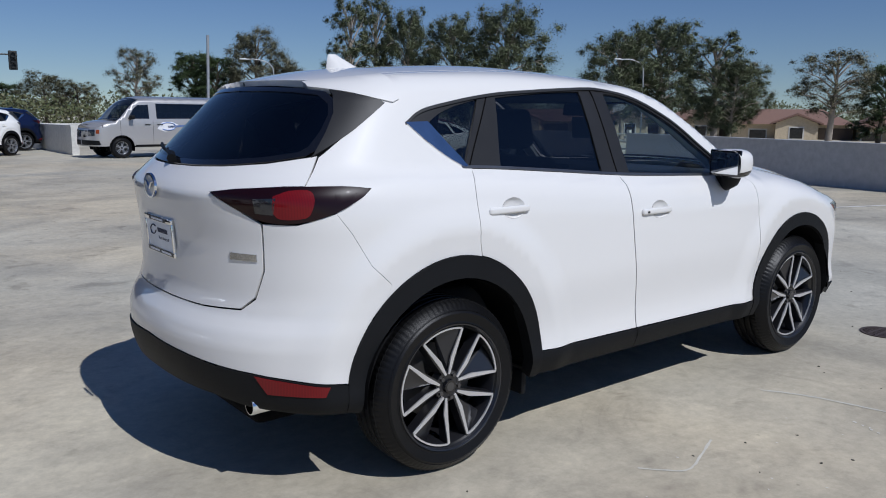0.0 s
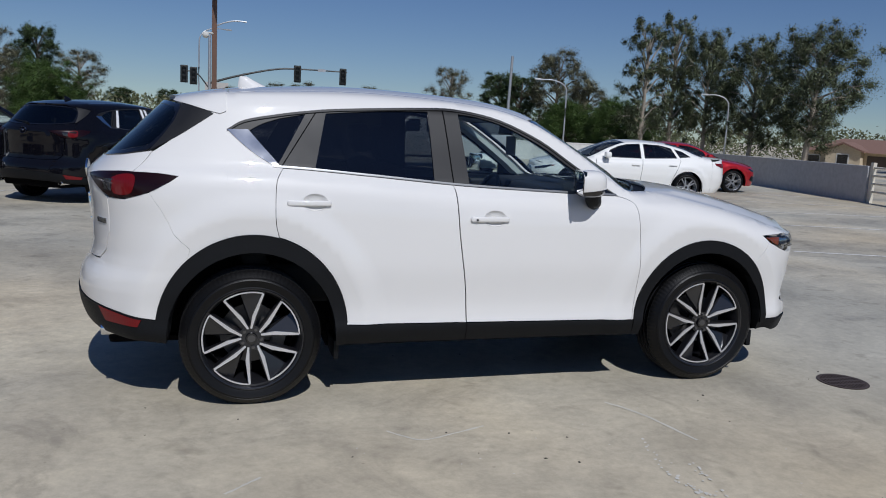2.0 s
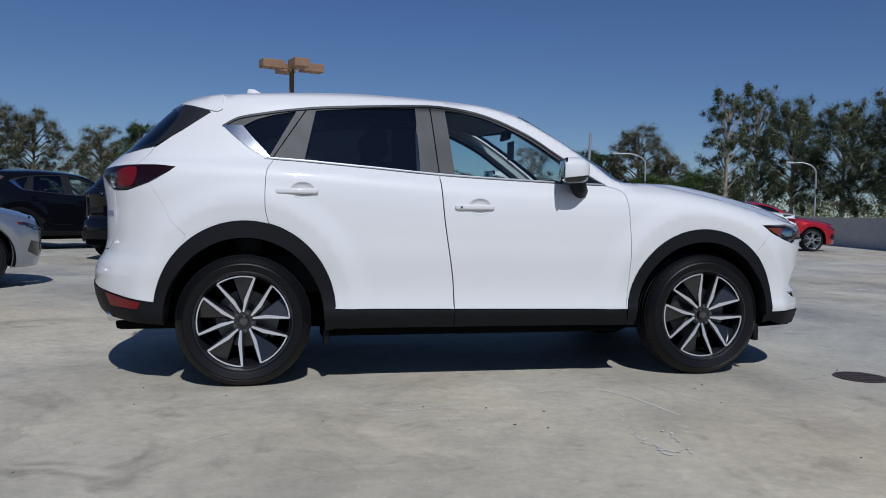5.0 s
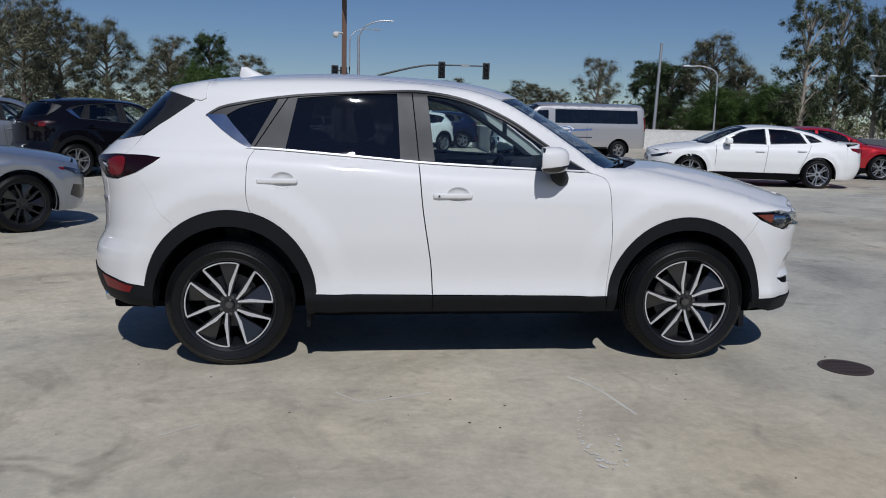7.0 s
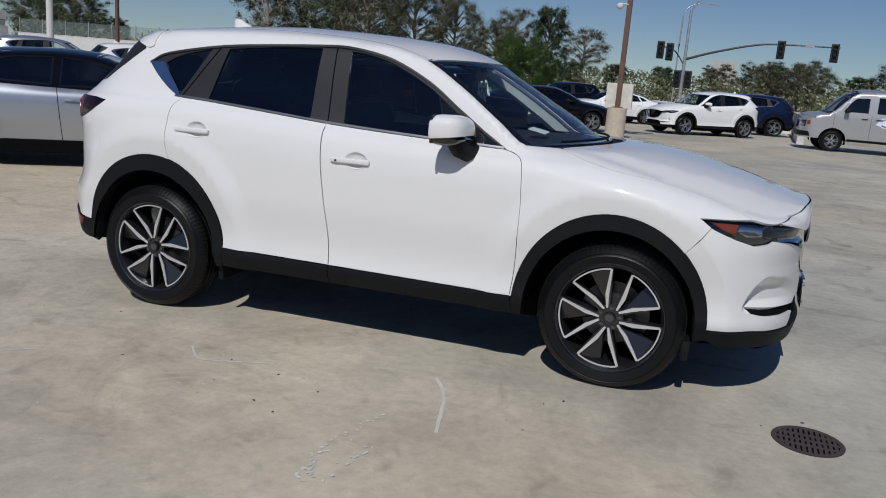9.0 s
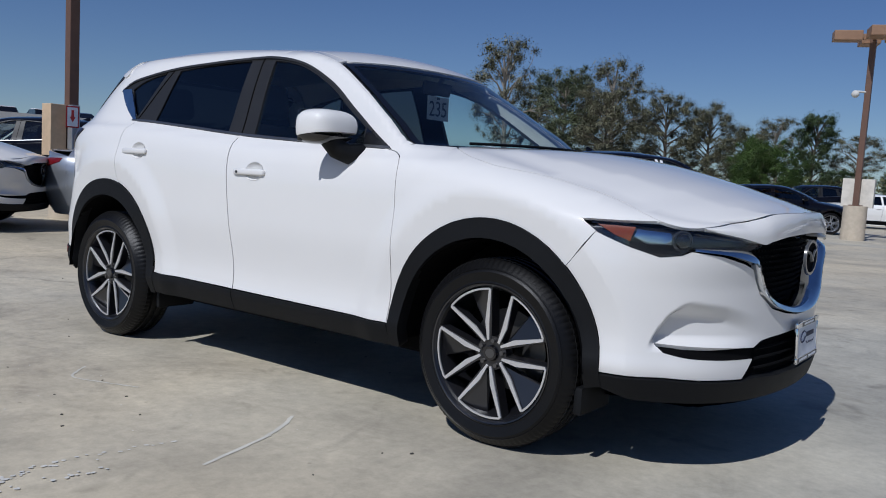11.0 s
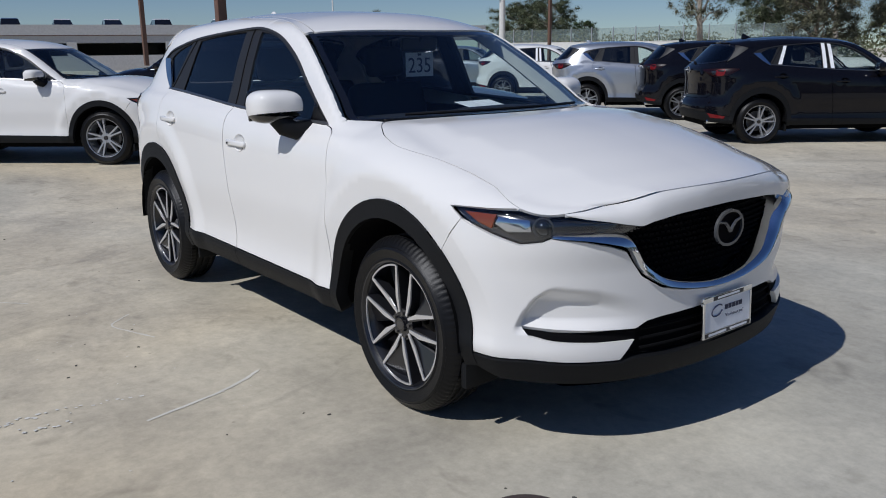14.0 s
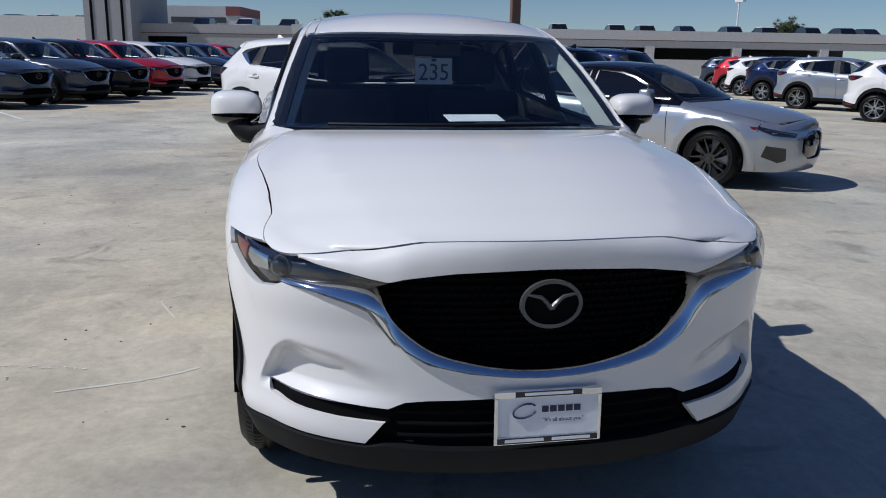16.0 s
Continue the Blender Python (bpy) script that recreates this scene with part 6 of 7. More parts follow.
VAN = dict(
    van=True,
    shape=dict(
        width=[(0.28, 0.90), (0.42, 0.96), (0.70, 0.99), (1.0, 0.99), (1.25, 0.965), (1.9, 0.865), (2.10, 0.80)],
        belt=[(-3.0, 1.32), (2.2, 1.27)], base_belt=1.16,
        nose=[(0.3, 2.92), (0.45, 2.96), (0.9, 2.94), (1.05, 2.88), (1.2, 2.7), (2.2, 2.6)],
        tail=[(0.3, -2.95), (0.6, -3.0), (1.2, -3.0), (1.9, -2.93), (2.2, -2.85)],
        crest=[(-3.1, 2.0), (-2.5, 2.03), (0.9, 2.03), (1.25, 1.99), (1.45, 1.90), (1.75, 1.62), (2.05, 1.30), (2.15, 1.25), (2.5, 1.19), (2.9, 1.08), (3.0, 1.05)],
        fillet=[(-3.1, 0.10), (1.2, 0.10), (1.5, 0.05), (2.0, 0.04), (2.2, 0.09), (3.0, 0.08)],
        centre=[(-3.1, 2.07), (-2.5, 2.11), (0.9, 2.11), (1.25, 2.06), (1.45, 1.95), (1.75, 1.66), (2.05, 1.33), (2.15, 1.29), (2.5, 1.24), (2.9, 1.13), (3.0, 1.08)],
        bow=[(-3.1, -0.03), (0.5, 0.0), (1.3, 0.08), (2.1, 0.17), (2.9, 0.10), (3.0, 0.08)],
        ends=(2.0, 6.0, 2.4, -2.4, 9.0, 3.0)),
    wheels=(1.95, -1.85, 0.36, 0.21, 0.93), front_join=2.55, rear_join=-2.75, sill=0.42, belt_span=(-2.74, 2.10), arch_gap=0.07,
    dlo=[[(1.72, 1.34), (1.52, 1.66), (1.36, 1.80), (0.98, 1.82), (0.98, 1.34)], [(0.72, 1.34), (0.72, 1.86), (-2.55, 1.86), (-2.58, 1.36)]],
    shuts=[(1.98, 0.0), (0.86, 0.0), (-0.55, 0.0)], handles=[(1.06, 1.15), (0.62, 1.15)], mirror=(1.62, 1.33), mirror_mat=CLADDING, handle_mat=CLADDING,
    bonnet=(2.16, 2.84), windscreen=(1.33, 2.06), roof=(-2.92, 1.28), nose_top=1.02, tail_top=1.90, head=1.55, seats=(0.9, 0.0, -0.9, -1.8),
    nose_holes=[[(0, 0.95), (0.45, 0.95), (0.45, 0.72), (0, 0.72)]],
    headlamp=[(0.52, 0.97), (0.86, 0.98), (0.86, 0.76), (0.52, 0.76)], marker=[(0.90, 0.97), (1.02, 0.97), (1.02, 0.84), (0.90, 0.84)],
    nose_bits=[([(0.05, 0.62), (1.0, 0.62), (1.05, 0.46), (0.05, 0.46)], CLADDING)],
    taillamp=[(0.90, 1.62), (1.0, 1.62), (1.0, 1.12), (0.90, 1.12)],
)


def stand(x, y, heading):
    return pose(x, y, ground_z(x, y), 0, 0, heading)


def repaint(car, old, new_paint):
    """Gives a copied car its own paint, object by object."""
    for ob in car.children_recursive:
        for slot in ob.material_slots:
            if slot.material is old:
                slot.link = "OBJECT"
                slot.material = new_paint


lot = [
    # x, y, heading, paint, words
    (-9.0, 0.05, 47, WHITE, "white compact SUV with black arches on the deck"),
    (-3.11, 10.85, 54, BLACK_PAINT, "glossy black compact SUV with white shipping strips"),
    (-6.35, 13.7, 42, BLACK_PAINT, "glossy black compact SUV parked in a row"),
    (-8.80, 13.4, 42, SILVER_PAINT, "silver compact SUV parked in a row"),
    (-14.4, 15.8, 42, WHITE, "white compact SUV with white shipping strips"),
    (-19.5, 16.9, 42, SILVER_PAINT, "silver compact SUV parked in a row"),
    (-24.2, 18.5, 42, NAVY_PAINT, "dark navy compact SUV parked in a row"),
    (-28.0, 19.8, 42, WHITE, "white compact SUV parked in a row"),
    (-31.2, 20.9, 42, RED_PAINT, "red compact SUV parked in a row"),
    (-34.6, 22.0, 42, GREY_PAINT, "dark grey compact SUV parked in a row"),
    (-17.8, -8.8, 65, GREY_PAINT, "dark grey compact SUV facing out of a row"),
    (-19.9, -7.9, 65, GREY_PAINT, "dark grey compact SUV facing out of a row"),
    (-21.9, -7.2, 65, BLACK_PAINT, "black compact SUV facing out of a row"),
    (-24.2, -6.5, 65, RED_PAINT, "dark red compact SUV facing out of a row"),
    (-27.0, -5.9, 65, WHITE, "white compact SUV facing out of a row"),
    (-29.8, -5.2, 65, GREY_PAINT, "dark grey compact SUV facing out of a row"),
    (-32.6, -4.6, 65, NAVY_PAINT, "dark compact SUV facing out of a row"),
    (-35.6, -4.0, 65, RED_PAINT, "red compact SUV facing out of a row"),
    (2.0, 33.6, 194, NAVY_PAINT, "navy blue large SUV parked by the white wall"),
    (0.8, 28.6, 218, CREAM_PAINT, "white crossover parked beside a navy SUV"),
    (-6.0, 34.0, 222, BLACK_PAINT, "black SUV parked facing the lot"),
    (-16.0, 6.4, 222, NAVY_PAINT, "dark SUV seen from behind in a row"),
    (-14.0, 4.4, 222, BLACK_PAINT, "black SUV with red tail lamps seen from behind"),
]
base_suv = suv("suv", stand(*lot[0][:3]), WHITE, hero=False, wheel_style="twin", turns=(10, 30), label=lot[0][4], group="parked SUVs")
for x, y, a, paint, words in lot[1:]:
    c = copy_thing(base_suv, stand(x, y, a))
    c["label"] = words
    if paint is not WHITE:
        repaint(c, WHITE, paint)
    if "large" in words:
        c.scale = (1.10, 1.05, 1.03)

# white shipping strips on two of the row cars
for car_, s_ in ((lot[1], -1), (lot[4], -1)):
    Sx = CarShape(dent=suv_dent, **SUV)
    for k, poly in enumerate(([(-1.09, 1.25), (-1.03, 1.245), (-0.93, 1.53), (-0.98, 1.53)], [(-0.36, 1.185), (-0.30, 1.18), (-0.315, 1.56), (-0.37, 1.565)], [(-0.24, 1.18), (-0.18, 1.175), (-0.215, 1.55), (-0.27, 1.555)])):
        owner = [o for o in scene.objects if o.parent is None and o.get("label") == car_[4]][0]
        panel("shipping_strip", owner, PAPER, Sx.side, poly, off=0.006, depth=0.002, gap=0)

acura = simple_car("sedan", SEDAN, stand(-6.23, 3.88, 40), SILVER_PAINT, "dark", "silver sports sedan with black wheels and dark roof", "parked sedans", BLACK_PAINT, st=0.045, turns=(12, 50))
white_sedan = simple_car("sedan", SEDAN, stand(8.4, 13.45, 169), CREAM_PAINT, "twin", "white four-door sedan parked on the deck", "parked sedans")
for x, y, a, paint, words in ((12.1, 16.8, -8, RED_PAINT, "red coupe with dark wheels behind a white sedan"), (-4.3, 23.3, 32, BLACK_PAINT, "black sedan parked beside a lamp post"), (-3.6, 34.3, 212, CREAM_PAINT, "white sedan parked facing the lot")):
    c = copy_thing(white_sedan, stand(x, y, a))
    c["label"] = words
    repaint(c, CREAM_PAINT, paint)
van = simple_car("van", VAN, stand(6.95, 26.0, 184), VAN_PAINT, "twin", "silver passenger van with dark windows and blue lettering", "", st=0.09)
VS = CarShape(**VAN["shape"])
for poly, mt, nm in (([(0.72, 1.00), (0.55, 1.22), (0.20, 1.24), (-0.05, 1.14), (0.10, 0.98), (0.45, 0.90)], plain("sign_white", (0.75, 0.76, 0.78), 0.5), "logo_patch"), ([(0.35, 1.10), (-0.75, 1.16), (-0.75, 1.09), (0.35, 1.03)], plain("sign_blue", (0.10, 0.16, 0.34), 0.5), "name_bar"),
                     ([(0.0, 0.84), (-0.75, 0.84), (-0.75, 0.80), (0.0, 0.80)], INK, "writing_bar")):
    panel(nm, van, mt, VS.side, poly, off=0.004, depth=0.001, gap=0, flip=True)
bm = bmesh.new()
tube(bm, [(0.33 + 0.27 * math.cos(t), float(VS.half(0.33, 1.08)) + 0.006, 1.08 + 0.13 * math.sin(t)) for t in np.linspace(0.4, 5.6, 24)], 0.018, 6)
part("logo_ring", bm, plain("sign_ring_blue", (0.12, 0.20, 0.45), 0.5), van)


# ---- poles, signals, buildings and trees round the deck ----
def leaf_mat(name, a, b, c):
    m, nodes, links, bs = node_mat(name)
    geo = nodes.new("ShaderNodeNewGeometry")
    clump = noise_tex(nodes, links, 0.9, 3.0, 0.6)
    mx = nodes.new("ShaderNodeMix")
    mx.inputs[0].default_value = 0.2
    links.new(clump, mx.inputs[2])
    links.new(geo.outputs["Random Per Island"], mx.inputs[3])
    col = ramp_node(nodes, links, mx.outputs[0], (0.25, a), (0.5, b), (0.78, c))
    links.new(col, bs.inputs["Base Color"])
    bs.inputs["Roughness"].default_value = 0.55
    bs.inputs["Specular IOR Level"].default_value = 0.35
    return m


EUCALYPT = leaf_mat("eucalyptus_leaves", (0.060, 0.082, 0.036), (0.115, 0.138, 0.066), (0.19, 0.205, 0.115))
DUSTY = leaf_mat("dusty_leaves", (0.085, 0.092, 0.048), (0.15, 0.148, 0.085), (0.24, 0.22, 0.14))
LUSH = leaf_mat("bright_leaves", (0.030, 0.075, 0.012), (0.07, 0.125, 0.022), (0.13, 0.19, 0.045))
BARK = plain("pale_bark", (0.30, 0.26, 0.21), 0.9, grain=0.6, grain_scale=12)
BARK_DARK = plain("dark_bark", (0.10, 0.08, 0.06), 0.9, grain=0.6, grain_scale=12)


def tree(name, height, width, leaves, bark, seed, dense=1.0, bare=0.35, label="", size=0.66):
    """A tapered trunk with limbs and a crown of small drooping leaves in uneven clumps."""
    rg = random.Random(seed)
    root = empty(name, label=label, category="tree")
    bm = bmesh.new()
    lean = Vector((rg.uniform(-0.06, 0.06), rg.uniform(-0.06, 0.06), 1)) * height
    spine = [Vector((0, 0, -0.3))] + [lean * t + Vector((rg.uniform(-1, 1), rg.uniform(-1, 1), 0)) * 0.02 * height * t for t in (0.2, 0.45, 0.7, 0.88)]
    r0 = 0.022 * height + 0.04
    tube(bm, spine, lambda t: r0 * (1 - 0.85 * t), 8)
    blobs = []
    for i in range(int(14 + 12 * dense)):
        t = bare + (0.97 - bare) * (i + rg.random()) / (14 + 12 * dense)
        a = i * 2.4 + rg.uniform(-0.5, 0.5)
        reach = width * 0.5 * (0.35 + 0.65 * math.sin(math.pi * min(1, 0.15 + (t - bare) / (1 - bare) * 0.85))) * rg.uniform(0.55, 1.0)
        start = lean * (t * 0.82)
        end = lean * t + Vector((math.cos(a) * reach, math.sin(a) * reach, height * rg.uniform(-0.02, 0.06)))
        midp = start.lerp(end, 0.5) + Vector((0, 0, height * 0.03))
        tube(bm, [start, midp, end], lambda q: r0 * 0.32 * (1 - 0.8 * q), 5)
        blobs.append((end, width * rg.uniform(0.075, 0.125)))
        for q in range(3 + int(2 * dense)):
            along_ = midp.lerp(end, rg.uniform(0.15, 1.1))
            off_ = Vector((rg.gauss(0, 1), rg.gauss(0, 1), rg.gauss(0.1, 0.9))) * width * 0.085
            blobs.append((along_ + off_, width * rg.uniform(0.035, 0.085)))
            if q % 2:
                tube(bm, [midp.lerp(end, 0.3), (midp.lerp(end, 0.6) + along_ + off_) / 2, along_ + off_], lambda k: r0 * 0.12 * (1 - 0.7 * k), 4)
    part("trunk", bm, bark, root, smooth=60)
    verts, faces, normals = [], [], []
    for c, r in blobs:
        n = int(340 * dense ** 0.5 * (r / 0.8) ** 1.6 / size ** 1.5) + 18
        for _ in range(n):
            d = Vector((rg.gauss(0, 1), rg.gauss(0, 1), rg.gauss(0, 0.85)))
            d = d.normalized() * r * min(1.35, abs(rg.gauss(0, 0.66)) + 0.12)
            p = c + d + Vector((0, 0, -0.15 * r * rg.random()))
            l, w = size * rg.uniform(0.10, 0.22), size * rg.uniform(0.03, 0.065)
            u = Vector((rg.uniform(-1, 1), rg.uniform(-1, 1), rg.uniform(-1.6, 0.5))).normalized()
            v = u.cross(Vector((rg.uniform(-1, 1), rg.uniform(-1, 1), rg.uniform(-1, 1)))).normalized()
            k = len(verts)
            verts += [p - u * l * 0.5, p + v * w - u * l * 0.05, p + u * l * 0.5, p - v * w - u * l * 0.05]
            faces.append((k, k + 1, k + 2, k + 3))
            out_ = (d / r + Vector((p.x - lean.x * 0.6, p.y - lean.y * 0.6, 0)) / width * 1.2 + Vector((rg.uniform(-1, 1), rg.uniform(-1, 1), rg.uniform(-1, 1))) * 0.45 + Vector((0, 0, 0.3))).normalized()
            normals += [out_] * 4
    mesh_object("crown", verts, faces, leaves, root, normals=normals)
    return root


kinds = {
    "tall": tree("eucalyptus_tree", 10.0, 4.6, EUCALYPT, BARK, 11, 1.25, 0.18, "tall dense grey-green eucalyptus tree beyond the wall"),
    "round": tree("eucalyptus_tree", 10.0, 7.0, EUCALYPT, BARK, 23, 1.5, 0.25, "broad grey-green eucalyptus tree beyond the wall"),
    "sparse": tree("eucalyptus_tree", 10.0, 6.0, DUSTY, BARK, 37, 0.55, 0.35, "sparse dusty eucalyptus tree with a pale trunk"),
    "dusty": tree("dusty_tree", 10.0, 7.0, DUSTY, BARK_DARK, 41, 1.3, 0.2, "dusty olive-brown tree beyond the deck"),
    "lush": tree("leafy_tree", 10.0, 11.0, LUSH, BARK_DARK, 53, 2.2, 0.10, "dense bright green rounded tree beside the deck"),
    "dark": tree("leafy_tree", 10.0, 5.2, leaf_mat("deep_green_leaves", (0.025, 0.055, 0.02), (0.06, 0.095, 0.032), (0.11, 0.145, 0.055)), BARK_DARK, 67, 1.8, 0.15, "dense dark green tree beyond the deck"),
}
used = set()


def plant(kind, x, y, top, width, turn=0.0):
    src = kinds[kind]
    z = ground_z(x, y) - 0.25
    native = {"tall": 4.6, "round": 7.0, "sparse": 6.0, "dusty": 7.0, "lush": 11.0, "dark": 5.2}[kind]
    k = (top - z) / 10.4
    s = min(1.5, max(0.7, width / (native * k * 0.95)))
    m = pose(x, y, z, 0, 0, turn)
    ob = src if kind not in used else copy_thing(src, m)
    used.add(kind)
    ob.matrix_basis = m
    ob.scale = (k * s, k * s, k)
    return ob


groups = [
    [("sparse", 22.2, 77.7, 7.8, 5.2), ("dark", 27.2, 70.6, 7.0, 5.2), ("dusty", 29.9, 67.2, 9.2, 6.2), ("tall", 29.2, 49.4, 10.2, 3.8), ("tall", 32.6, 51.1, 11.0, 4.0), ("round", 34.2, 48.8, 9.6, 4.4), ("round", 35.8, 45.4, 9.0, 4.8), ("round", 37.0, 41.1, 9.4, 6.4)],
    [("round", 44.6, 36.0, 7.6, 5.6), ("round", 49.6, 36.1, 9.0, 7.4), ("tall", 45.1, 28.6, 7.2, 4.4), ("sparse", 56.9, 33.4, 6.2, 4.0), ("sparse", 43.2, 19.8, 5.6, 5.2), ("dark", 51.6, 20.7, 5.3, 3.6), ("round", 40.6, 24.6, 5.0, 3.6)],
    [("round", -43.1, 77.4, 13.5, 9.7), ("sparse", -36.5, 77.4, 14.8, 7.6), ("dusty", -35.1, 88.7, 12.2, 8.2), ("dusty", -30.8, 90.2, 10.9, 7.0), ("sparse", -26.9, 105.4, 10.9, 7.3), ("dark", -21.5, 99.0, 11.1, 5.3), ("sparse", -17.8, 105.1, 8.7, 7.6), ("sparse", -24.0, 37.5, 9.6, 4.8)],
    [("lush", -9.6, 39.7, 3.4, 3.7), ("dusty", -20.9, 44.0, 7.4, 5.0), ("dusty", -15.5, 56.0, 5.4, 4.6), ("dark", 6.7, 114.3, 6.0, 7.0), ("dusty", 10.7, 109.0, 6.2, 7.4), ("dark", 16.9, 113.3, 5.0, 7.0), ("dusty", 19.7, 102.7, 5.8, 6.4), ("dusty", 23.3, 102.0, 5.0, 6.0)],
    [("dark", 26.5, 72.1, 7.4, 5.4), ("lush", 33.3, 60.3, 4.2, 6.0), ("lush", 27.0, 58.0, 3.6, 6.0), ("dusty", 33.3, 67.3, 6.4, 5.0), ("dark", -15.9, 88.6, 3.8, 6.6), ("dark", -11.6, 94.2, 4.0, 7.0), ("dark", -6.7, 104.7, 4.3, 8.0), ("dusty", -0.4, 105.2, 4.8, 8.0)],
    [("dusty", 4.5, 100.2, 5.4, 8.0), ("dusty", 9.1, 100.0, 5.2, 8.0), ("round", -90.6, 86.8, 8.4, 9.0), ("round", -80.7, 82.7, 8.4, 8.4), ("dark", -86.0, 96.1, 5.8, 9.0), ("dark", -129.7, 85.4, 8.0, 6.0), ("dark", -145.5, 7.0, 9.0, 6.0), ("dusty", -131.0, 84.8, 8.6, 5.0)],
]
turns_ = random.Random(3)
for gr_ in groups:
    for k_, x, y, top, w in gr_:
        plant(k_, x, y, top, w, turns_.uniform(0, 360))

# far belt of shrubs that closes the view
rg = random.Random(9)
verts, faces = [], []
for i in range(5200):
    a = math.radians(rg.uniform(-48, 150))
    d = rg.uniform(84, 130)
    x, y = d * math.sin(a), d * math.cos(a)
    top = 2.6 + 1.4 * noise.noise((x * 0.06, y * 0.06, 1)) + 0.8 * noise.noise((x * 0.2, y * 0.2, 5))
    p = Vector((x, y, rg.uniform(-0.8, max(0.5, top))))
    for _ in range(14):
        q = p + Vector((rg.uniform(-1, 1), rg.uniform(-1, 1), rg.uniform(-0.5, 0.5)))
        u = Vector((rg.uniform(-1, 1), rg.uniform(-1, 1), rg.uniform(-1, 1))).normalized()
        v = u.cross(Vector((rg.uniform(-1, 1), rg.uniform(-1, 1), rg.uniform(-1, 1)))).normalized()
        k = len(verts)
        verts += [q - u * 0.24, q + v * 0.11, q + u * 0.24, q - v * 0.11]
        faces.append((k, k + 1, k + 2, k + 3))
tagged(mesh_object("far_shrubs", verts, faces, leaf_mat("far_shrub_leaves", (0.055, 0.08, 0.028), (0.11, 0.12, 0.055), (0.17, 0.155, 0.085)), smooth=False), "far belt of green and olive shrubs", "shrubs", kind="stuff")


def lamp_post(x, y, high, base=True, heads=True, r=0.075, label="", signs=()):
    z = ground_z(x, y)
    root = empty("lamp_post", pose(x, y, z), label, "lamp post")
    if base:
        bm = bmesh.new()
        bmesh.ops.create_cone(bm, cap_ends=True, segments=28, radius1=0.31, radius2=0.30, depth=0.95, matrix=pose(0, 0, 0.465))
        part("base", bm, plain("stained_concrete_base", (0.50, 0.43, 0.33), 0.9, grain=0.5, grain_scale=14), root, "rust-stained round concrete base", smooth=40)
        bm = bmesh.new()
        box(bm, -0.16, 0.16, -0.16, 0.16, 0.935, 0.965, 0.004)
        part("base_plate", bm, POLE_BROWN, root)
    bm = bmesh.new()
    box(bm, -r, r, -r, r, 0.94, high, 0.012)
    part("pole", bm, POLE_BROWN, root, "brown square steel pole")
    if heads:
        for a in (20, 110, 200, 290):
            bm = bmesh.new()
            box(bm, 0.05, 0.34, -0.035, 0.035, high - 0.16, high - 0.08)
            box(bm, 0.30, 1.0, -0.24, 0.24, high - 0.20, high + 0.06, 0.02)
            bmesh.ops.transform(bm, matrix=pose(0, 0, 0, 0, 0, a), verts=bm.verts)
            part("lamp_head", bm, plain("tan_lamp_paint", (0.26, 0.15, 0.085), 0.55), root, "tan box lamp head")
    return root


post = lamp_post(-1.52, 20.9, 5.55, label="tall brown lamp post on a concrete base")
bm = bmesh.new()
box(bm, -0.40, 0.40, 0.09, 0.27, 0.90, 1.68, 0.01)
part("cabinet", bm, plain("cream_box_paint", (0.62, 0.58, 0.50), 0.7), post, "weathered cream utility box")
bm = bmesh.new()
rod(bm, (0, 0, 4.0), (-0.22, -0.25, 4.0), 0.03)
bmesh.ops.create_uvsphere(bm, u_segments=14, v_segments=8, radius=0.10, matrix=pose(-0.25, -0.28, 3.93))
part("security_camera", bm, WALL_WHITE, post, "white security camera", smooth=50)
post = lamp_post(-9.06, 2.89, 5.9, heads=True, label="brown lamp post with a utility box and sign")
bm = bmesh.new()
box(bm, -0.22, 0.05, -0.34, -0.10, 0.95, 1.72, 0.008)
part("cabinet", bm, plain("tan_box_paint", (0.58, 0.42, 0.26), 0.7), post, "faded tan utility box")
bm = bmesh.new()
box(bm, 0.08, 0.22, -0.10, 0.02, 0.95, 1.72, 0.008)
part("conduit_box", bm, GALVANISED, post)
bm = bmesh.new()
box(bm, 0.222, 0.228, -0.20, 0.0, 1.38, 1.70)
sign = part("arrow_sign", bm, plain("sign_red", (0.45, 0.03, 0.03), 0.5), post, "small red sign with a white arrow")
bm = bmesh.new()
box(bm, 0.2285, 0.2295, -0.18, -0.02, 1.40, 1.68)
part("sign_face", bm, PAPER, sign)
bm = bmesh.new()
prism(bm, [(-0.02, 0.22), (0.02, 0.22), (0.02, 0.12), (0.045, 0.12), (0.0, 0.04), (-0.045, 0.12), (-0.02, 0.12)], 0, 0.001)
bmesh.ops.transform(bm, matrix=pose(0.2305, -0.10, 1.42, 0, 0, 90), verts=bm.verts)
part("arrow", bm, plain("sign_red", (0.45, 0.03, 0.03), 0.5), sign)
lamp_post(-27.9, 29.4, 5.5, base=False, label="far brown lamp post with box heads")
lamp_post(-32.5, 9.3, 7.5, base=False, heads=False, r=0.09, label="thin brown pole beside the far deck")

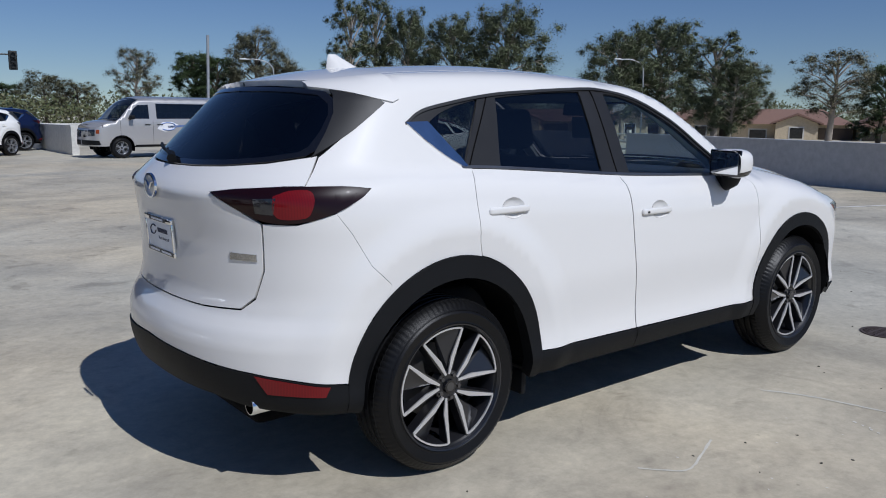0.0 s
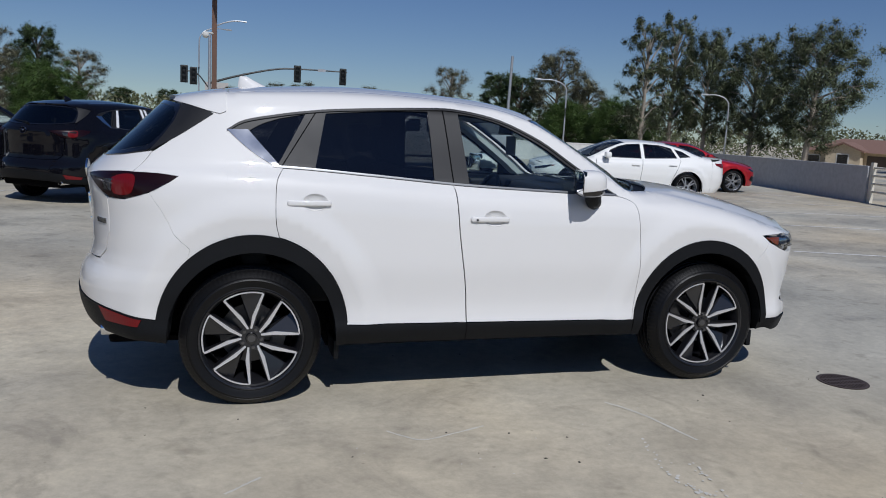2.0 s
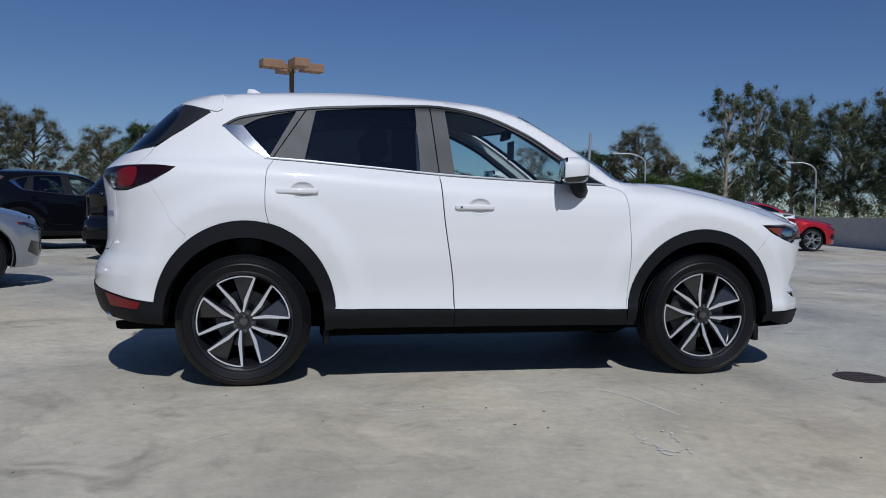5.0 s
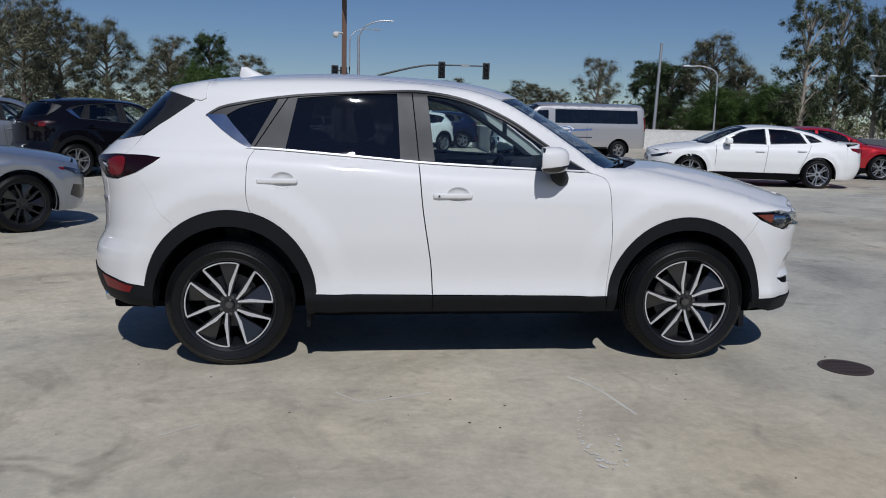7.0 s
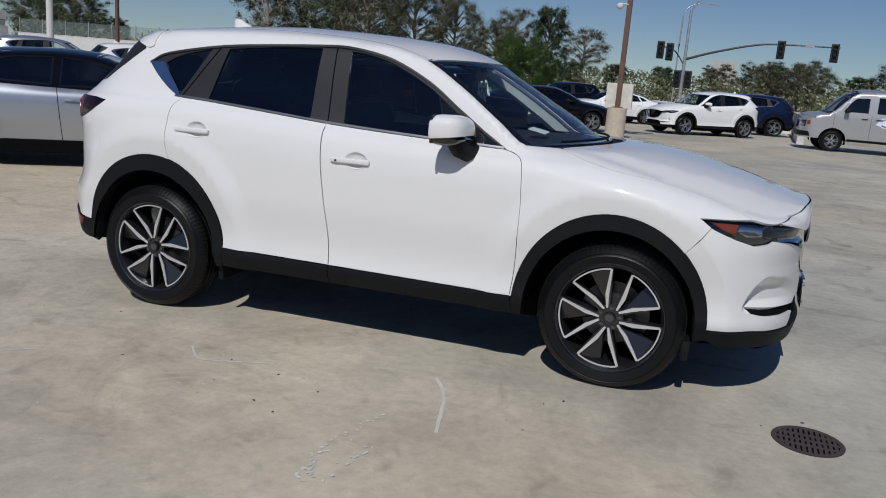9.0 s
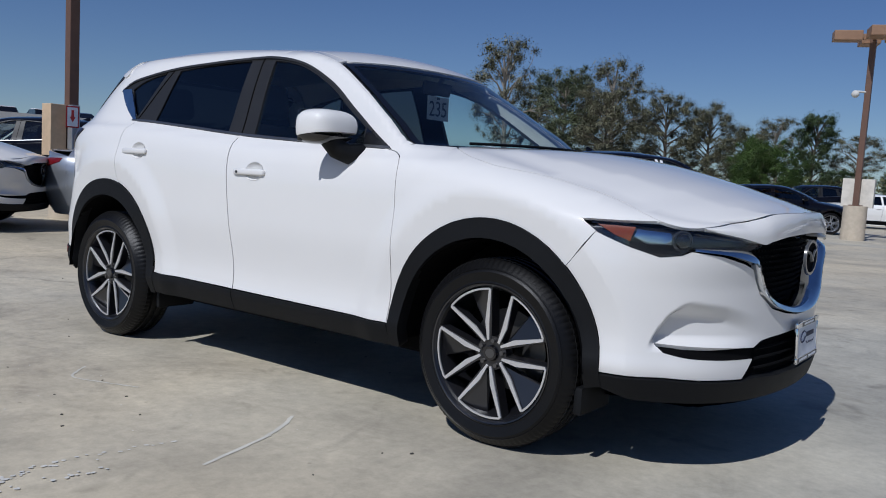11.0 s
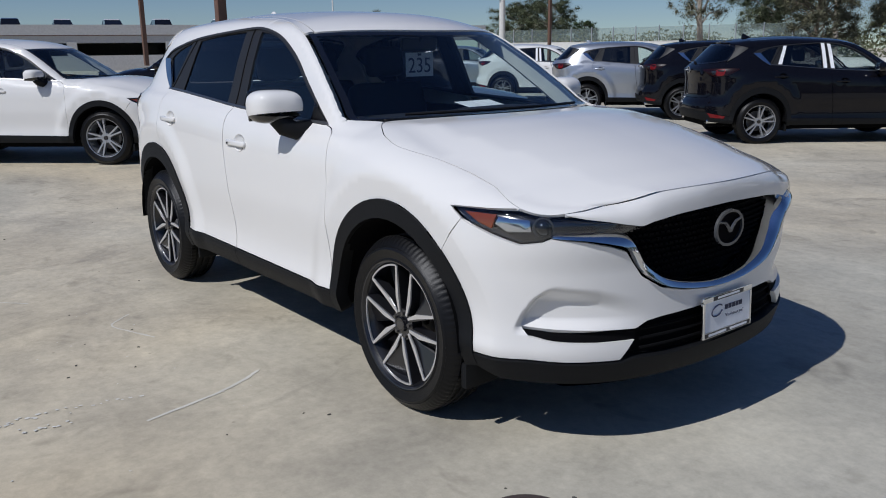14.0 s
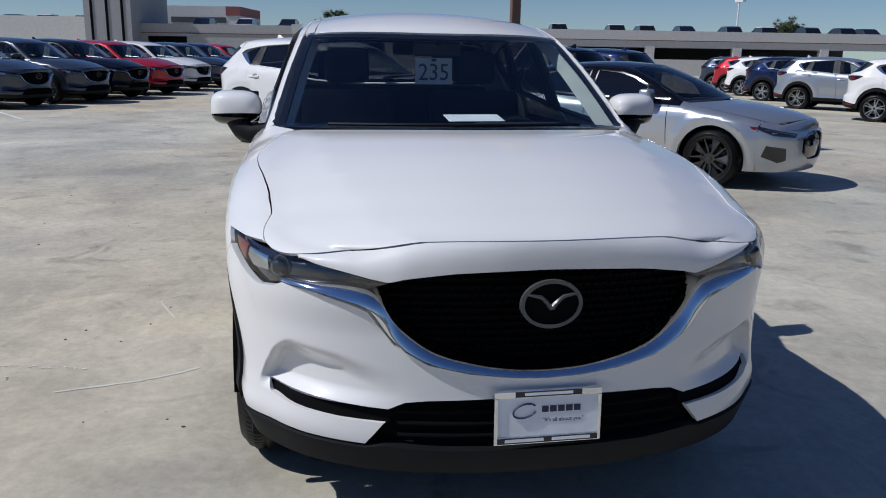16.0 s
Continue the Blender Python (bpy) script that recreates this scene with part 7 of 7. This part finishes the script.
# traffic signal: mast, arm and four heads
sig = empty("traffic_signal", pose(-1.8, 57.2, ground_z(0, 57.2)), "grey traffic signal mast with black signal heads", "traffic signal")
bm = bmesh.new()
rod(bm, (0, 0, 0), (0, 0, 7.4), 0.13, 0.09)
part("mast", bm, GALVANISED, sig, smooth=40)
bm = bmesh.new()
tube(bm, rounded([(0, 0, 4.0), (2.0, -0.05, 4.65), (4.6, -0.1, 5.28), (6.4, -0.15, 5.42), (10.0, -0.3, 5.42)], 4), lambda t: 0.09 - 0.045 * t, 8)
part("arm", bm, SIGNAL_BLACK, sig, smooth=40)
bm = bmesh.new()
tube(bm, rounded([(0, 0, 7.3), (0.5, -0.1, 8.1), (1.6, -0.2, 8.5), (2.6, -0.3, 8.5)], 4), 0.05, 8)
part("lamp_arm", bm, GALVANISED, sig, smooth=40)
bm = bmesh.new()
tube(bm, rounded([(0, 0, 3.6), (-0.7, 0, 4.5), (-1.2, 0, 4.75), (-1.7, 0, 4.8)], 4), 0.045, 8)
part("short_arm", bm, SIGNAL_BLACK, sig, smooth=40)
for x, z in ((6.3, 5.05), (9.7, 5.05), (-1.1, 4.45), (-1.75, 4.55), (-0.35, 2.6), (0.4, 2.6)):
    head_ = empty("signal_head")
    head_.parent = sig
    bm = bmesh.new()
    box(bm, x - 0.26, x + 0.26, -0.34, -0.30, z - 0.62, z + 0.62, 0.05)
    part("backplate", bm, SIGNAL_BLACK, head_)
    for k in (-0.36, 0.0, 0.36):
        bm = bmesh.new()
        turned(bm, [(0.15, -0.50), (0.16, -0.50), (0.16, -0.30), (0.0, -0.30)], 16)
        bmesh.ops.transform(bm, matrix=pose(x, 0, z + k), verts=bm.verts)
        part("visor", bm, SIGNAL_BLACK, head_)
bm = bmesh.new()
box(bm, 7.8, 8.4, -0.32, -0.28, 5.32, 5.52)
part("street_sign", bm, GALVANISED, sig)


def street_light(x, y, high, reach, turn):
    root = empty("street_lamp", pose(x, y, ground_z(x, y), 0, 0, turn), "tall grey street lamp with a curved arm", "street lamp", "street lamps")
    bm = bmesh.new()
    tube(bm, rounded([(0, 0, 0), (0, 0, high * 0.75), (0.15, 0, high * 0.93), (reach * 0.5, 0, high), (reach, 0, high)], 5), lambda t: 0.065 - 0.035 * t, 8)
    part("pole", bm, GALVANISED, root, smooth=50)
    bm = bmesh.new()
    box(bm, reach - 0.1, reach + 0.40, -0.08, 0.08, high - 0.04, high + 0.07, 0.03)
    part("lamp", bm, GALVANISED, root)


for a in ((43.8, 33.7, 5.6, 1.8, 150), (-2.6, 61.5, 8.4, 2.2, 20), (23.2, 49.9, 5.4, 2.0, 170), (33.5, 45.0, 4.8, 1.6, 160)):
    street_light(*a)
bm = bmesh.new()
rod(bm, (22.7, 60.8, -0.6), (22.9, 60.8, 7.4), 0.14, 0.11)
tagged(part("utility_pole", bm, GALVANISED, smooth=40), "plain grey utility pole behind the trees", "pole")
bm = bmesh.new()
rod(bm, (-91.1, 53.2, -0.6), (-91.1, 53.2, 8.1), 0.12, 0.09)
box(bm, -91.8, -89.9, 53.0, 53.4, 8.0, 8.5, 0.03)
tagged(part("white_pole", bm, WALL_WHITE), "thin white steel pole standing on the far deck", "pole")

# cell tower with its ring of antennas
cell = empty("cell_tower", pose(-36.7, 33.9, -1.5) @ Matrix.Scale(0.5, 4), "white mobile phone mast with ring of antennas", "mast")
bm = bmesh.new()
rod(bm, (0, 0, 0), (0, 0, 15.2), 0.45, 0.35)
part("mast", bm, WALL_WHITE, cell)
for i in range(12):
    a = i * math.tau / 12
    bm = bmesh.new()
    box(bm, 2.0 * math.cos(a) - 0.18, 2.0 * math.cos(a) + 0.18, 2.0 * math.sin(a) - 0.18, 2.0 * math.sin(a) + 0.18, 13.6, 16.0, 0.04)
    rod(bm, (0, 0, 14.4), (2.0 * math.cos(a), 2.0 * math.sin(a), 14.4), 0.06, segs=6)
    part("antenna", bm, GALVANISED, cell)

# the next parking structure: roof parapet, openings, columns, cars on top
axis, along = Vector((-0.984, 0.179, 0)), Vector((0.179, 0.984, 0))
org = Vector((4.3, -0.7, 0)) + axis * 78
STRUCT = plain("structure_concrete", (0.50, 0.49, 0.47), 0.9, grain=0.3, grain_scale=5)
deck = empty("parking_structure", label="long grey concrete parking structure with cars on top", category="building")


def slab(nm, s0, s1, d0, d1, z0, z1, mat, parent, label=""):
    bm = bmesh.new()
    vs = [bm.verts.new(org + along * s + axis * d + Vector((0, 0, z))) for s in (s0, s1) for d in (d0, d1) for z in (z0, z1)]
    for f in ((0, 1, 3, 2), (4, 6, 7, 5), (0, 4, 5, 1), (2, 3, 7, 6), (1, 5, 7, 3), (0, 2, 6, 4)):
        bm.faces.new([vs[i] for i in f])
    return part(nm, bm, mat, parent, label)


slab("parapet", -14.5, 44, 0, 0.4, 2.86, 3.72, STRUCT, deck)
slab("beam", -14.5, 44, 0.15, 0.6, 2.18, 2.80, STRUCT, deck)
slab("stripe", -14.5, 44, 0.10, 0.16, 2.80, 2.87, plain("stripe_brown", (0.16, 0.09, 0.08), 0.8), deck)
slab("roof_deck", -14.5, 44, 0.4, 60, 2.4, 2.78, STRUCT, deck)
# inner wall: the shade behind the openings is put into a darker concrete colour
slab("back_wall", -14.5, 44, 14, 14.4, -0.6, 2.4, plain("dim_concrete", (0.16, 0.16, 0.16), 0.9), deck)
slab("lower_wall", -14.5, 44, 0.0, 0.4, -0.6, 1.12, STRUCT, deck)
for i in range(8):
    slab("column", -14 + i * 8.2, -13.2 + i * 8.2, 0.05, 0.7, 0.7, 2.3, STRUCT, deck)
slab("tower", -33.0, -28.7, -2, 8, -0.6, 9.5, plain("tower_grey", (0.33, 0.33, 0.33), 0.85), deck, "tall grey stair tower")
# grooves are not cut: dark strips on the face paint their shade
for s in (-32.4, -31.0, -29.6):
    slab("tower_groove", s, s + 0.22, -2.06, -2.0, -0.6, 9.5, DARK, deck)
slab("white_wall", -70, -33.0, 0, 0.5, -0.6, 4.1, WALL_WHITE, deck)
slab("ramp_wall", -28.7, -14.5, 0.1, 0.5, -0.6, 3.6, plain("ramp_concrete", (0.36, 0.355, 0.345), 0.9, grain=0.3, grain_scale=5), deck)
slab("ramp_stripe", -28.7, -14.5, 0.04, 0.1, 2.72, 2.80, plain("stripe_brown", (0.16, 0.09, 0.08), 0.8), deck)
# dark sheet on the uncut wall, painted as the shade in an opening
slab("ramp_opening", -28.0, -24.4, 0.05, 0.1, 1.55, 2.45, DARK, deck)
slab("ramp_deck", -28.7, -14.5, 0.5, 30, 2.4, 2.78, STRUCT, deck)
slab("office", -32.7, -23.2, 16, 26, -0.6, 5.0, STRUCT, deck)
slab("office_band", -31.0, -24.8, 15.94, 16, 4.2, 4.8, plain("office_glass", (0.07, 0.075, 0.08), 0.2), deck)
slab("office_top", -32.7, -24.8, 16, 26, 5.0, 6.0, STRUCT, deck)
slab("office_end", -24.8, -23.2, 15.9, 26, 5.0, 6.0, plain("office_red", (0.20, 0.07, 0.06), 0.8), deck)
rgc = random.Random(21)


def roof_car(s, d, paint):
    """A car seen over the far parapet: body with rounded cabin, glass band and wheels."""
    root = empty("parked_car", label="car parked on the roof of the far structure", category="car", group="cars on the far roof")
    o = org + along * s + axis * d
    turn = math.atan2(axis.y, axis.x)
    root.matrix_basis = Matrix.Translation((o.x, o.y, 2.78)) @ pose(0, 0, 0, 0, 0, math.degrees(turn) + rgc.choice((0, 180)))
    for nm, sec, mat in (("body", [(-2.2, 0.35, 0.95, 0.86), (-2.1, 0.25, 1.0, 0.9), (0.9, 0.25, 1.0, 0.9), (2.0, 0.3, 0.85, 0.86), (2.2, 0.4, 0.7, 0.78)], paint), ("glass", [(-2.0, 1.0, 1.02, 0.80), (-1.6, 1.0, 1.50, 0.70), (0.2, 1.0, 1.50, 0.70), (1.0, 1.0, 1.02, 0.80)], BLACK_GLOSS),
                         ("roof", [(-1.65, 1.48, 1.50, 0.64), (-1.3, 1.48, 1.58, 0.66), (-0.1, 1.48, 1.58, 0.66), (0.25, 1.48, 1.50, 0.64)], paint)):
        bm = bmesh.new()
        rings = [[bm.verts.new(v) for v in ((x, -w, z0), (x, -w * 0.94, z1), (x, w * 0.94, z1), (x, w, z0))] for x, z0, z1, w in sec]
        for a, b in zip(rings, rings[1:]):
            for i in range(4):
                bm.faces.new((a[i], a[(i + 1) % 4], b[(i + 1) % 4], b[i]))
        bm.faces.new(rings[0][::-1])
        bm.faces.new(rings[-1])
        part(nm, bm, mat, root)
    for x in (-1.35, 1.35):
        for y in (-0.78, 0.78):
            bm = bmesh.new()
            bmesh.ops.create_cone(bm, cap_ends=True, segments=16, radius1=0.34, radius2=0.34, depth=0.2, matrix=pose(x, y, 0.34, 90))
            part("wheel", bm, RUBBER, root)


s = -24.0
while s < 43:
    roof_car(s, 4.5, rgc.choice((WHITE, GREY_PAINT, BLACK_PAINT, SILVER_PAINT, NAVY_PAINT, WHITE)))
    s += rgc.choice((2.9, 3.4, 5.6, 4.2))
for s in (-66, -61, -57, -52, -48, -43, -39, -36):
    roof_car(s, 4.5, rgc.choice((WHITE, GREY_PAINT, BLACK_PAINT, GREY_PAINT)))
slab("rear_parking", -70, -33.0, 0.5, 60, 2.4, 2.78, STRUCT, deck)

# mesh fence beyond the structure's end
fence = empty("mesh_fence", label="green screened chain-link fence on a low wall", category="fence")
fa, fb = Vector((-63.5, 57.2, 0)), Vector((-30.0, 62.5, 0))
bm = bmesh.new()
vs = [bm.verts.new(p + Vector((0, 0, z))) for p in (fa, fb) for z in (1.9, 3.1)]
bm.faces.new((vs[0], vs[2], vs[3], vs[1]))
bmesh.ops.solidify(bm, geom=bm.faces[:], thickness=0.02)
mesh_mat, nodes_, links_, bs_ = node_mat("chain_link_screen")
mx_, tr_ = nodes_.new("ShaderNodeMixShader"), nodes_.new("ShaderNodeBsdfTransparent")
bs_.inputs["Base Color"].default_value = (0.22, 0.27, 0.25, 1)
mx_.inputs[0].default_value = 0.45
links_.new(tr_.outputs[0], mx_.inputs[1])
links_.new(bs_.outputs[0], mx_.inputs[2])
links_.new(mx_.outputs[0], nodes_["Material Output"].inputs["Surface"])
part("screen", bm, mesh_mat, fence)
for i in range(15):
    p = fa.lerp(fb, i / 14)
    bm = bmesh.new()
    rod(bm, (p.x, p.y - 0.06, -0.6), (p.x, p.y - 0.06, 3.2), 0.05, segs=8)
    part("post", bm, GALVANISED, fence)
wall_run("wall_west", (-63.5, 57.0), (-30.0, 62.3), 2.4, 0.3, WALL_WHITE, "white concrete wall under a mesh fence")

# tile-roofed houses beyond the parapet
ROOF_TILE = plain("terracotta_tiles", (0.21, 0.125, 0.095), 0.85, grain=0.8, grain_scale=6)
STUCCO = plain("cream_stucco", (0.56, 0.47, 0.33), 0.9, grain=0.3, grain_scale=8)


def house(x, y, turn, lx, ly, eave, ridge, gable=0.0):
    """A low town house: walls, hipped tile roof, a gabled bay, windows and a garage door towards the deck."""
    root = empty("house", pose(x, y, -1.6, 0, 0, turn), "cream stucco house with a terracotta tile roof", "house", "houses beyond the wall")
    bm = bmesh.new()
    box(bm, -lx / 2, lx / 2, -ly / 2, ly / 2, 0, eave)
    part("wall", bm, STUCCO, root)
    bm = bmesh.new()
    o = 0.5
    v = [bm.verts.new(p) for p in ((-lx / 2 - o, -ly / 2 - o, eave - 0.1), (lx / 2 + o, -ly / 2 - o, eave - 0.1), (lx / 2 + o, ly / 2 + o, eave - 0.1), (-lx / 2 - o, ly / 2 + o, eave - 0.1),
                                   (-lx / 2 + ly * 0.25, 0, ridge), (lx / 2 - ly * 0.25, 0, ridge))]
    for f in ((0, 1, 5, 4), (2, 3, 4, 5), (1, 2, 5), (3, 0, 4), (3, 2, 1, 0)):
        bm.faces.new([v[i] for i in f])
    part("roof", bm, ROOF_TILE, root)
    front = -ly / 2
    bay = part("bay", prism(bmesh.new(), [(gable - 1.5, 0), (gable + 1.5, 0), (gable + 1.5, eave), (gable, eave + 0.6), (gable - 1.5, eave)], front - 0.9, front + 0.5), STUCCO, root)
    bm = bmesh.new()
    for k in (-1, 1):
        prism(bm, [(gable, eave + 0.62), (gable + k * 1.85, eave - 0.10), (gable + k * 1.85, eave + 0.04), (gable, eave + 0.78)], front - 1.2, front + 1.6)
    part("bay_roof", bm, ROOF_TILE, bay)
    for xx, w, zz, h, d in ((gable, 0.55, eave - 0.75, 0.5, front - 0.9), (gable - lx * 0.33, 0.7, eave - 1.0, 0.55, front)):
        win = empty("window")
        win.parent = root
        for nm, e, mt in (("frame", 0.0, WALL_WHITE), ("pane", 0.1, BLACK_GLOSS)):
            bm = bmesh.new()
            box(bm, xx - w + e, xx + w - e, d - 0.03 - e * 0.2, d + 0.02, zz - h + e, zz + h - e)
            part(nm, bm, mt, win)
    bm = bmesh.new()
    box(bm, gable + lx * 0.33 - 1.2, gable + lx * 0.33 + 1.2, front - 0.03, front + 0.02, 0.0, eave - 0.35)
    part("garage_door", bm, plain("garage_brown", (0.10, 0.08, 0.065), 0.8), root)


for x, y, turn, lx, eave, ridge, gable in ((57.0, 56.0, -62, 9.0, 2.5, 3.6, -1.0), (60.0, 48.0, -61, 8.2, 2.6, 3.7, 1.0), (61.5, 39.8, -60, 8.2, 2.55, 3.65, -0.5), (60.0, 31.5, -60, 8.4, 2.6, 3.7, 0.5), (62.0, 22.0, -58, 9.0, 2.5, 3.5, -1.0)):
    house(x, y, turn, lx, 7.0, eave, ridge, gable)
# low office block far behind the signal
bm = bmesh.new()
box(bm, -3.3, 1.9, 190, 200, -1, 8.0)
tagged(part("office_block", bm, plain("pale_office", (0.42, 0.40, 0.37), 0.9)), "pale low office block far behind trees", "building")
